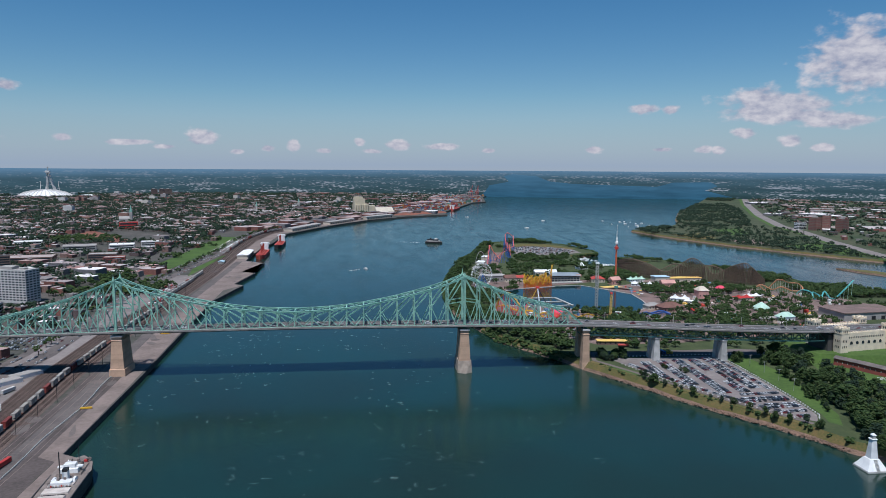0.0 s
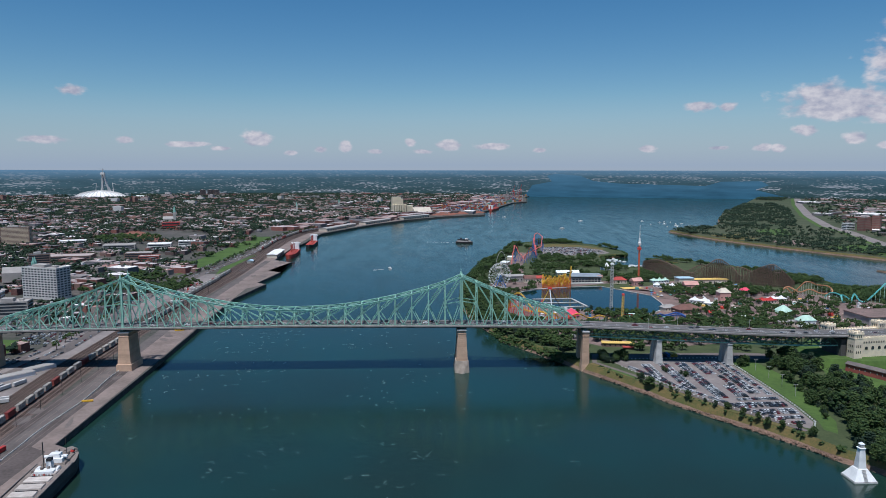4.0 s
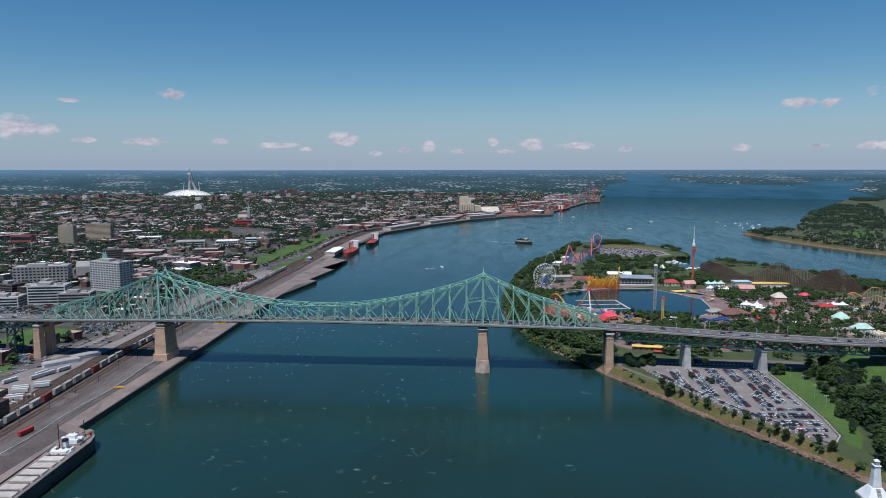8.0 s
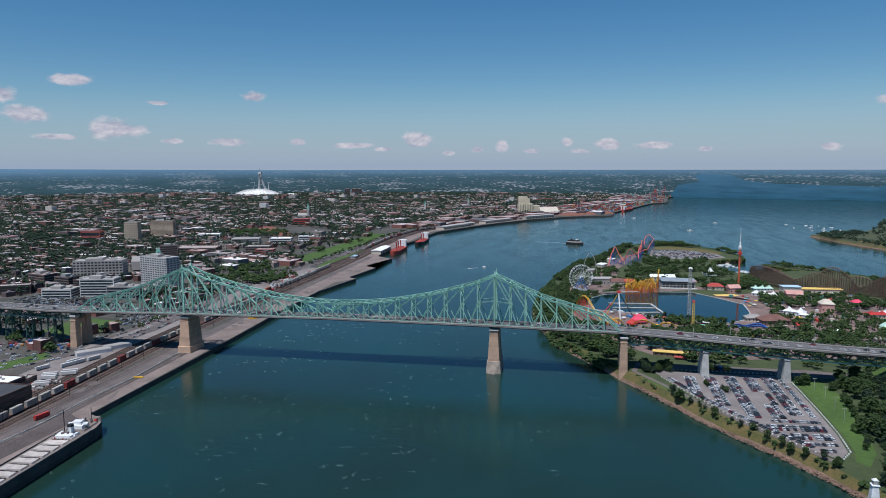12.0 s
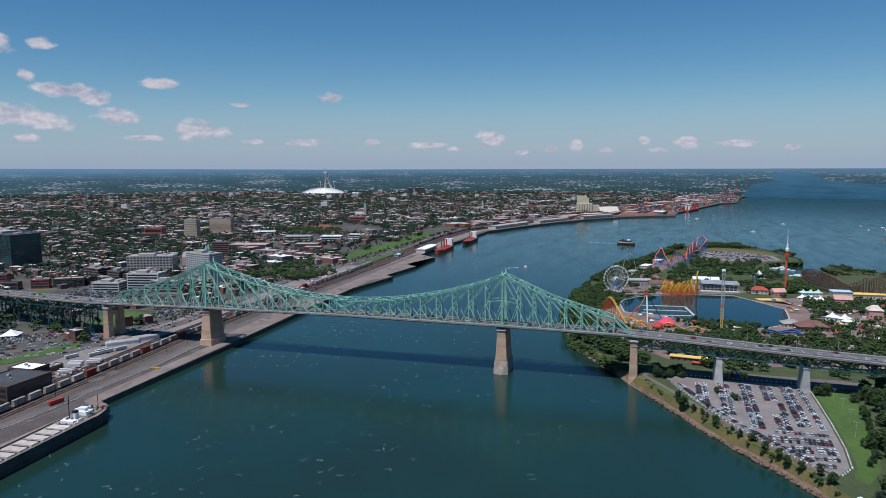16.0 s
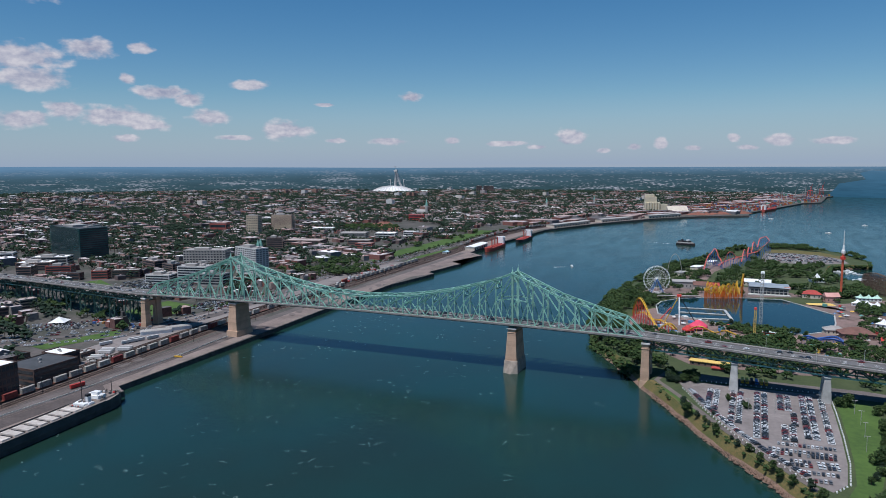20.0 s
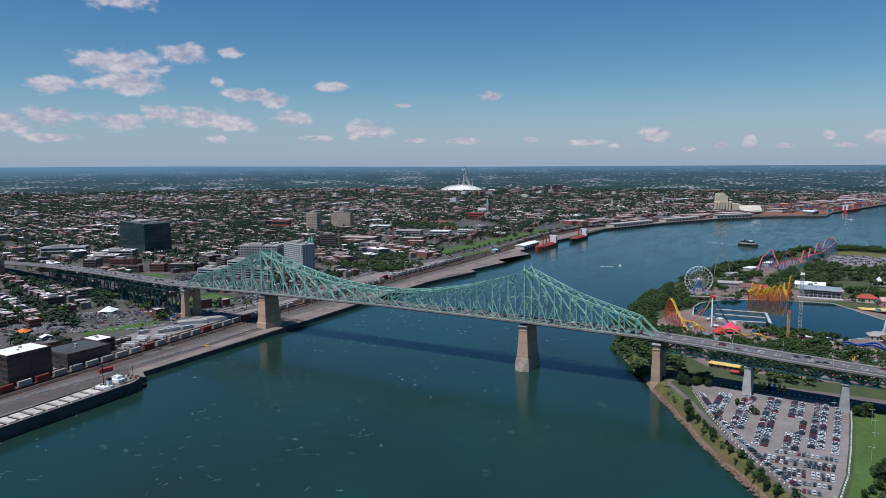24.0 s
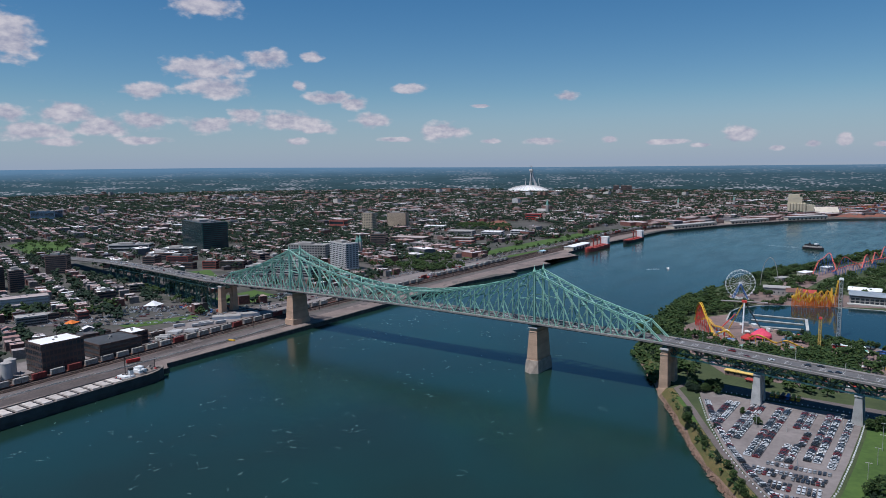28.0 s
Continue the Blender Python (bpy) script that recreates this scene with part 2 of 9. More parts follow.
def part(name, bm, material, parent, label="", smooth=False):
    ob = new(name, mesh_of(bm, name, material, smooth) if isinstance(bm, bmesh.types.BMesh) else bm)
    ob.parent = parent
    return tagged(ob, label)


def thing(name, label, category, at=(0, 0, 0), rz=0.0, group="", kind=""):
    ob = new(name)
    ob.empty_display_size = 1
    ob.matrix_basis = pose(*at, 0, 0, rz)
    return tagged(ob, label, category, group, kind)


def raw(name, verts, faces, material, smooth=False, mats=None):
    me = bpy.data.meshes.new(name)
    me.from_pydata(verts, [], faces)
    for m in (material if isinstance(material, (list, tuple)) else (material,)):
        me.materials.append(m)
    if mats is not None:
        me.polygons.foreach_set("material_index", mats)
    if smooth:
        me.polygons.foreach_set("use_smooth", [True] * len(me.polygons))
    me.update()
    return me


class Pile:
    """Collects many simple solids into one list of corners and faces."""

    def __init__(self):
        self.v, self.f, self.m = [], [], []

    def box(self, c, size, rz=0.0, m=0, taper=1.0, top_m=None):
        x, y, z = c
        a, b, h = size[0] / 2, size[1] / 2, size[2]
        co, si = math.cos(rz), math.sin(rz)
        k = len(self.v)
        for zz, t in ((z, 1.0), (z + h, taper)):
            for sx, sy in ((-1, -1), (1, -1), (1, 1), (-1, 1)):
                px, py = sx * a * t, sy * b * t
                self.v.append((x + px * co - py * si, y + px * si + py * co, zz))
        self.f += [(k, k + 1, k + 5, k + 4), (k + 1, k + 2, k + 6, k + 5), (k + 2, k + 3, k + 7, k + 6), (k + 3, k, k + 4, k + 7),
                   (k + 4, k + 5, k + 6, k + 7), (k + 3, k + 2, k + 1, k)]
        self.m += [m, m, m, m, m if top_m is None else top_m, m]

    def gable(self, c, size, rise, rz=0.0, m=0, roof_m=1):
        x, y, z = c
        a, b, h = size[0] / 2, size[1] / 2, size[2]
        co, si = math.cos(rz), math.sin(rz)
        k = len(self.v)
        pts = [(-a, -b, 0), (a, -b, 0), (a, b, 0), (-a, b, 0), (-a, -b, h), (a, -b, h), (a, b, h), (-a, b, h), (-a, 0, h + rise), (a, 0, h + rise)]
        self.v += [(x + px * co - py * si, y + px * si + py * co, z + pz) for px, py, pz in pts]
        for q, mm in (((0, 1, 5, 4), m), ((1, 2, 6, 9, 5), m), ((2, 3, 7, 6), m), ((3, 0, 4, 8, 7), m), ((4, 5, 9, 8), roof_m), ((6, 7, 8, 9), roof_m)):
            self.f.append(tuple(k + i for i in q))
            self.m.append(mm)

    def bar(self, p, q, w, h=None, m=0):
        p, q = Vector(p), Vector(q)
        d = (q - p).normalized()
        up = Vector((0, 0, 1)) if abs(d.z) < 0.95 else Vector((0, 1, 0))
        s = d.cross(up).normalized() * (w / 2)
        u = s.cross(d).normalized() * ((h or w) / 2)
        k = len(self.v)
        for e in (p, q):
            for a, b in ((-1, -1), (1, -1), (1, 1), (-1, 1)):
                self.v.append(tuple(e + s * a + u * b))
        self.f += [(k, k + 1, k + 5, k + 4), (k + 1, k + 2, k + 6, k + 5), (k + 2, k + 3, k + 7, k + 6), (k + 3, k, k + 4, k + 7),
                   (k + 4, k + 5, k + 6, k + 7), (k + 3, k + 2, k + 1, k)]
        self.m += [m] * 6

    def lump(self, c, r, rng, m=0, flat=0.8):
        """A small uneven eight-sided clump."""
        k = len(self.v)
        for d in ((1, 0, 0), (0, 1, 0), (-1, 0, 0), (0, -1, 0), (0, 0, 1), (0, 0, -1)):
            j = r * rng.uniform(0.7, 1.25)
            self.v.append((c[0] + d[0] * j + rng.uniform(-.25, .25) * r, c[1] + d[1] * j + rng.uniform(-.25, .25) * r, c[2] + d[2] * j * flat))
        for i in range(4):
            self.f += [(k + i, k + (i + 1) % 4, k + 4), (k + (i + 1) % 4, k + i, k + 5)]
            self.m += [m, m]

    def carlet(self, x, y, z, rz, l=4.6, w=1.85):
        """A small connected car: body, shoulders, glass sides and painted roof."""
        k = len(self.v)
        co, si = math.cos(rz), math.sin(rz)
        for a, b, h in ((1, 1, .3), (1, .98, 1.0), (.66, .86, 1.02), (.48, .74, 1.55)):
            for sx, sy in ((-1, -1), (1, -1), (1, 1), (-1, 1)):
                px, py = sx * a * l / 2 - (.12 * l if a < .7 else 0) * .5, sy * b * w / 2
                self.v.append((x + px * co - py * si, y + px * si + py * co, z + h))
        for r, m in ((0, 0), (1, 0), (2, 1)):
            for i in range(4):
                j = (i + 1) % 4
                self.f.append((k + 4 * r + i, k + 4 * r + j, k + 4 * r + 4 + j, k + 4 * r + 4 + i))
                self.m.append(m)
        self.f.append((k + 12, k + 13, k + 14, k + 15))
        self.m.append(0)

    def mesh(self, name, material, smooth=False):
        return raw(name, self.v, self.f, material, smooth, self.m)

    def stuff(self, name, material, label, category, smooth=False):
        return tagged(new(name, self.mesh(name, material, smooth)), label, category, "", "stuff")


def sheet(name, pts, z, material, label="", category="ground", kind="structure", h=0.0):
    """A flat sheet with the given outline; h metres thick below its top."""
    bm = bmesh.new()
    top = [bm.verts.new((x, y, z)) for x, y in pts]
    f = bm.faces.new(top)
    if f.normal.z < 0 or sum(pts[i - 1][0] * pts[i][1] - pts[i][0] * pts[i - 1][1] for i in range(len(pts))) < 0:
        f.normal_flip()
    if h:
        low = [bm.verts.new((x, y, z - h)) for x, y in pts]
        for i in range(len(pts)):
            bm.faces.new((low[i - 1], low[i], top[i], top[i - 1]))
    bmesh.ops.triangulate(bm, faces=[f])
    bmesh.ops.recalc_face_normals(bm, faces=bm.faces)
    ob = new(name, mesh_of(bm, name, material))
    return tagged(ob, label, category, "", kind)


def inside(x, y, poly):
    hit = False
    for i in range(len(poly)):
        (x1, y1), (x2, y2) = poly[i - 1], poly[i]
        if (y1 > y) != (y2 > y) and x < (x2 - x1) * (y - y1) / (y2 - y1) + x1:
            hit = not hit
    return hit


def lerp_table(table, s):
    for (a, p), (b, q) in zip(table, table[1:]):
        if s <= b:
            f = (s - a) / (b - a)
            return p + (q - p) * max(0.0, f)
    return table[-1][1]

# ---------------------------------------------------------------- water and land
from mathutils.geometry import tessellate_polygon

EYE0 = Vector((100.0, -650.0, 201.0))     # middle of the flight, centre of the far rim
RIM_IN, RIM_OUT = 4640.0, 4800.0
LAND_Z = 8.0                               # island ground above the river

# north bank: quay edge, from upstream to downstream
BANK = [(-292, -3200), (-292, -196), (-307, -192), (-311, 0), (-318, 180), (-324, 372), (-303, 505), (-320, 519), (-304, 638), (-331, 662), (-307, 772),
        (-350, 812), (-352, 1030), (-340, 1130), (-330, 1389), (-234, 1627), (-181, 1743), (-77, 1925), (60, 2080), (141, 2138), (230, 2180), (232, 2330), (330, 2640), (470, 3100),
        (560, 3200), (640, 3789), (760, 4150), (930, 4900)]
ISLAND = [(42, 178), (57, 112), (80, 74), (110, 20), (123, -8), (135, -28), (149, -52), (163, -78), (183, -114), (203, -147), (221, -173), (237, -197), (252, -228), (285, -268),
          (340, -310), (480, -380), (760, -520), (1000, -460), (980, -180), (860, 120), (760, 285), (720, 332), (685, 375), (661, 459), (644, 555), (600, 640), (534, 742),
          (475, 792), (446, 792), (452, 764), (488, 716), (440, 690), (388, 655), (352, 680), (346, 760), (358, 830), (400, 858), (425, 862), (432, 915), (396, 1052), (339, 1138), (268, 1131), (203, 1090), (142, 899),
          (72, 681), (39, 539), (24, 420), (22, 300), (30, 220)]
SOUTH = [(733, 1459), (760, 1300), (780, 1217), (847, 1031), (952, 820), (1018, 711), (1180, 420), (1500, -100), (2600, -1800), (5600, -3000), (5600, 4900), (2800, 4900), (2350, 4150),
         (2069, 3629), (1700, 3000), (1263, 2278), (1080, 1900), (1010, 1720), (892, 1550), (800, 1500)]


def bank_x(y):
    return lerp_table([(p[1], p[0]) for p in BANK], y)


def ground_z(x, y):
    d = bank_x(y) - x
    return 5.0 + 0.0085 * max(0.0, d - 160.0)


def build_water():
    bm = bmesh.new()
    v = [bm.verts.new(p) for p in ((-6000, -6000, 0), (6000, -6000, 0), (6000, 5200, 0), (-6000, 5200, 0))]
    bm.faces.new(v)
    tagged(new("water", mesh_of(bm, "water", M_WATER)), "dark green-blue rippled river water with light foam streaks", "water", "", "structure")


def build_north_bank():
    """The mainland: rows of ground from the quay edge inland, rising gently."""
    ys = sorted({p[1] for p in BANK} | set(range(-3200, 4800, 200)))
    steps = [0, 160, 400, 800, 1400, 2200, 3200, 4600, 6500]
    verts, faces = [], []
    for y in ys:
        x0 = bank_x(y)
        for s in steps:
            verts.append((x0 - s, y, 5.0 + 0.0085 * max(0.0, s - 160.0)))
    n = len(steps)
    for j in range(len(ys) - 1):
        for i in range(n - 1):
            faces.append((j * n + i, (j + 1) * n + i, (j + 1) * n + i + 1, j * n + i + 1))
    me = raw("ground", verts, faces, M_CITY)
    tagged(new("ground", me), "grey city ground of streets, yards and lots", "ground", "", "structure")
    # quay wall, a real step down to the water
    v, f = [], []
    for i, (x, y) in enumerate(BANK):
        v += [(x, y, 5.02), (x, y, -2.0), (x - 1.2, y, 5.02)]
        if i:
            k = 3 * i
            f += [(k - 3, k - 2, k + 1, k), (k - 1, k - 3, k, k + 2)]
    tagged(new("quay_wall", raw("quay_wall", v, f, [M_QUAYWALL])), "dark stained vertical concrete quay wall", "quay wall", "", "structure")


def build_bank(name, pts, z, run, cap, label):
    """Land with a sloped rocky edge down into the water."""
    n = len(pts)
    area = sum(pts[i - 1][0] * pts[i][1] - pts[i][0] * pts[i - 1][1] for i in range(n))
    if area < 0:
        pts = pts[::-1]
    fine = []
    rng = random.Random(3)
    for i in range(n):
        a, b = Vector(pts[i - 1]), Vector(pts[i])
        m = max(1, int((b - a).length / 14))
        for k in range(m):
            p = a.lerp(b, k / m)
            fine.append((p.x + rng.uniform(-1.2, 1.2), p.y + rng.uniform(-1.2, 1.2)))
    bm = bmesh.new()
    N = len(fine)
    rows = []
    prof = ((2.5, -1.0), (0.0, 0.8), (-run * .35, 2.4), (-run, z))
    for i in range(N):
        a, b = Vector(fine[i - 1]), Vector(fine[(i + 1) % N])
        d = (b - a).normalized()
        nrm = Vector((d.y, -d.x))
        p = Vector(fine[i])
        col = []
        for off, h in prof:
            q = p + nrm * (off + (rng.uniform(-.8, .8) if 0 < h < z else 0))
            col.append(bm.verts.new((q.x, q.y, h + (rng.uniform(-.3, .5) if 0 < h < z else 0))))
        rows.append(col)
    for q in tessellate_polygon([[c[3].co.copy() for c in rows]]):
        bm.faces.new([rows[k][3] for k in q])
    for i in range(N):
        for k in range(3):
            f = bm.faces.new((rows[i - 1][k], rows[i][k], rows[i][k + 1], rows[i - 1][k + 1]))
            f.material_index = 2 if k == 2 else 1
    bmesh.ops.recalc_face_normals(bm, faces=bm.faces)
    return tagged(new(name, mesh_of(bm, name, [cap, M_ROCK, M_DRYGRASS])), label, "ground", "", "structure")


def rim_z(az):
    """Height of the far horizon on the rim; higher towards the hills in the north-west."""
    return 201.0 - RIM_OUT * math.tan(radians(lerp_table([(-60, 0.36), (-5, 0.36), (25, 0.30), (50, 0.05), (80, 0.0), (180, 0.0)], az)))


def rim_point(az, dip):
    """A point on the sloping far rim, az degrees left of +y and dip degrees below eye level."""
    a = radians(az)
    z1 = rim_z(az)
    k = (z1 - 6.0) / (RIM_OUT - RIM_IN)
    t = math.tan(radians(dip))
    r = (EYE0.z - 6.0 + k * RIM_IN) / (t + k)
    return (EYE0.x - math.sin(a) * r, EYE0.y + math.cos(a) * r, EYE0.z - t * r)


def haze_mat(name, lo, hi, speck):
    """Far distance as a glowing backdrop with pale specks of roofs; air haze is painted in, fading to blue at the
    skyline.
    """
    m = bpy.data.materials.new(name)
    m.use_nodes = True
    nt = m.node_tree
    nt.nodes.clear()
    N, L = nt.nodes.new, nt.links.new

    def calc(op, a, b=0.0, c=0.0):
        n = N("ShaderNodeMath")
        n.operation = op
        for i, v in enumerate((a, b, c)):
            if isinstance(v, (int, float)):
                n.inputs[i].default_value = v
            else:
                L(v, n.inputs[i])
        return n.outputs[0]

    def noise_of(vec, scale, detail, rough=.55):
        mp, n = N("ShaderNodeMapping"), N("ShaderNodeTexNoise")
        mp.inputs["Scale"].default_value = scale
        L(vec, mp.inputs[0])
        L(mp.outputs[0], n.inputs["Vector"])
        n.inputs["Scale"].default_value, n.inputs["Detail"].default_value, n.inputs["Roughness"].default_value = 1.0, detail, rough
        return n.outputs[0]

    # haze is an emission ramp by height, from lo to the blue hi
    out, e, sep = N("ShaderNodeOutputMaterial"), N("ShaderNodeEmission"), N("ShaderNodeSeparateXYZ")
    L(N("ShaderNodeNewGeometry").outputs["Position"], sep.inputs[0])
    comb = N("ShaderNodeCombineXYZ")
    L(calc("MULTIPLY", calc("ARCTAN2", calc("SUBTRACT", sep.outputs[0], EYE0.x), calc("SUBTRACT", sep.outputs[1], EYE0.y)), RIM_OUT), comb.inputs[0])
    L(sep.outputs[2], comb.inputs[1])
    v = comb.outputs[0]
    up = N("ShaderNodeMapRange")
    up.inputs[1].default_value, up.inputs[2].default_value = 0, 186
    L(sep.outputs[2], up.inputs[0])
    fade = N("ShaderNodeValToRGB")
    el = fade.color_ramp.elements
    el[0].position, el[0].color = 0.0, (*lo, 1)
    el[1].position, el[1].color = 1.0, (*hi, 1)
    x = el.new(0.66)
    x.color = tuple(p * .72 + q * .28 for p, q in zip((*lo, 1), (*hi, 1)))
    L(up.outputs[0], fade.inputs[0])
    tone = N("ShaderNodeMapRange")
    tone.inputs[1].default_value, tone.inputs[2].default_value, tone.inputs[3].default_value, tone.inputs[4].default_value = .3, .7, .7, 1.25
    L(noise_of(v, (1 / 240, 1 / 26, 1), 5, .6), tone.inputs[0])
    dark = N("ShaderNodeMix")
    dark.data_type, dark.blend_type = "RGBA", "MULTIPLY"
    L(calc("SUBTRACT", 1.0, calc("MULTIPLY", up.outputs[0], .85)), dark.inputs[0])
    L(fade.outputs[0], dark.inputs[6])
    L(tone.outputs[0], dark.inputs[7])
    th = N("ShaderNodeMapRange")
    th.inputs[1].default_value, th.inputs[2].default_value = .60, .68
    L(calc("ADD", calc("MULTIPLY", noise_of(v, (1 / 26, 1 / 6, 1), 2, .6), .6), calc("MULTIPLY", noise_of(v, (1 / 300, 1 / 24, 1), 3), .52)), th.inputs[0])
    mx = N("ShaderNodeMix")
    mx.data_type = "RGBA"
    L(calc("MULTIPLY", th.outputs[0], calc("MULTIPLY", calc("SUBTRACT", 1.0, up.outputs[0]), speck)), mx.inputs[0])
    L(dark.outputs[2], mx.inputs[6])
    mx.inputs[7].default_value = (0.46, 0.44, 0.46, 1)
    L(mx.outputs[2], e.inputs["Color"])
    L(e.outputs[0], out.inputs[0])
    return m


# lo and hi hold the air's blue tint as glowing colour
M_FARLAND = haze_mat("far_land_haze", (0.030, 0.056, 0.054), (0.14, 0.235, 0.33), 1.0)
M_FARWATER = haze_mat("far_water_haze", (0.036, 0.098, 0.15), (0.13, 0.235, 0.33), 0.0)


def build_rim():
    """Far land and river towards the horizon, as one low sloping backdrop all round."""
    v, f = [], []
    azs = list(range(-180, 181, 3))
    for az in azs:
        a = radians(az)
        z1 = rim_z(abs(az) if abs(az) > 120 else az)
        for r, z in ((RIM_IN, 5.8 if -45 < az < 12 else 20.0), (RIM_OUT, z1)):
            if r == RIM_IN and az >= 12:
                z = 4.0
            v.append((EYE0.x - math.sin(a) * r, EYE0.y + math.cos(a) * r, z))
    for i in range(len(azs) - 1):
        k = 2 * i
        f.append((k, k + 1, k + 3, k + 2))
    tagged(new("backdrop", raw("backdrop", v, f, M_FARLAND)), "distant blue-green plain reaching the horizon, glowing, with haze painted in", "backdrop", "", "structure")

    def patch(name, pts, label):
        w = [Vector(rim_point(a, d)) for a, d in pts]
        w = [EYE0 + (p - EYE0) * 0.998 for p in w]
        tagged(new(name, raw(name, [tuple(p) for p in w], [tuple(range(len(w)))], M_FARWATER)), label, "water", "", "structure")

    # az is degrees left of +y, dip below eye level
    patch("far_river", [(-6.5, 2.65), (-7.2, 2.1), (-7.6, 1.55), (-9.2, 1.25), (-8.8, 0.8), (-9.5, 0.62), (-11.5, 0.8), (-12.5, 1.2), (-15, 1.45), (-19, 1.5), (-21, 1.55), (-22.2, 1.2),
                        (-25, 1.15), (-25.5, 1.45), (-24.6, 1.8), (-26.6, 2.3), (-26.8, 2.65)], "distant river reach between low islands, glowing, with pale blue haze painted in")


M_SUBURB = mat("suburb_ground", (0.085, 0.085, 0.048), (0.035, 0.056, 0.024), scale=0.012, rough=1.0, fine=0.4)
build_water()
build_north_bank()
build_bank("island_ground", ISLAND, LAND_Z, 5.5, M_SOIL, "low wooded island with a rocky shore")
build_bank("south_bank_ground", SOUTH, 6.0, 5.0, M_SUBURB, "flat far river bank with fields and suburbs")
build_rim()
# ---------------------------------------------------------------- the bridge
M_STONEWET = mat("weathered_stone", (0.43, 0.35, 0.28), (0.30, 0.24, 0.195), scale=0.25, rough=0.9, bump=0.4, bump_scale=0.8)
Y0, Y1 = 0.0, 18.0        # the two truss planes
XL, XR = -334.0, 0.0      # tower posts
END_L, END_R = -463.0, 121.0


def deck_z(x):
    return lerp_table([(-1100, 24.0), (-865, 36.0), (-720, 40.0), (-594, 43.0), (-462, 45.6), (-334, 47.6), (-167, 48.8), (0, 47.6), (121, 45.7), (200, 43.5), (280, 40.8), (430, 35.5), (520, 32.5)], x)


def deck_y(x):
    """Middle line of the road; both approaches bend a little."""
    return 9.0 + lerp_table([(-1100, 98.0), (-865, 66.0), (-720, 42.0), (-594, 18.0), (-500, 2.0), (-462, 0.0), (121, 0.0), (160, -3.4), (198, -8.0), (234, -12.0), (270, -15.0), (320, -17.5), (360, -16.5), (390, -12.0), (460, 0.0), (600, 24.0)], x)


H_MAIN = [(0, 48.4), (12, 43), (24, 38.6), (64, 27.5), (97, 20.8), (120, 17.6), (140, 15.6), (167, 14.6)]
H_ANCH = [(0, 48.4), (12, 43.6), (24, 39.2), (45, 30.5), (72, 23), (100, 16.4), (112, 13.6), (128, 11)]


def posts():
    """The panel points from end to end: x and the height of the top chord above the deck."""
    out = [(END_L, 0.0)]
    n = 8
    for i in range(1, n):
        s = 128.0 * (1 - i / n)
        out.append((XL - s, lerp_table(H_ANCH, s)))
    m = 20
    for i in range(m + 1):
        x = XL + 334.0 * i / m
        out.append((x, lerp_table(H_MAIN, min(x - XL, XR - x))))
    for i in range(1, n):
        s = END_R * i / n
        out.append((s, lerp_table(H_ANCH, s * 128.0 / END_R)))
    out.append((END_R, 0.0))
    return out


UNIT = {}


def member(parent, name, p, q, w, h, material=None, label=""):
    """A riveted steel member: an H-shaped bar from p to q. All of one kind share a unit mesh."""
    material = material or M_STEEL
    key = (name, material.name)
    if key not in UNIT:
        pl = Pile()
        pl.box((0, -0.42, 0), (1.0, 0.16, 1.0))
        pl.box((0, 0.42, 0), (1.0, 0.16, 1.0))
        pl.box((0, 0, 0), (0.35, 0.68, 1.0))
        UNIT[key] = pl.mesh(name, material)
    p, q = Vector(p), Vector(q)
    d = q - p
    z = d.normalized()
    x = Vector((0, 1, 0)) if abs(z.y) < 0.9 else Vector((1, 0, 0))
    y = z.cross(x).normalized()
    x = y.cross(z).normalized()
    rot = Matrix((x, y, z)).transposed().to_4x4()
    ob = new(name, UNIT[key])
    ob.parent = parent
    ob.matrix_basis = Matrix.Translation(p) @ rot @ Matrix.Diagonal((w * 1.2, h * 1.2, d.length, 1))
    return tagged(ob, label)


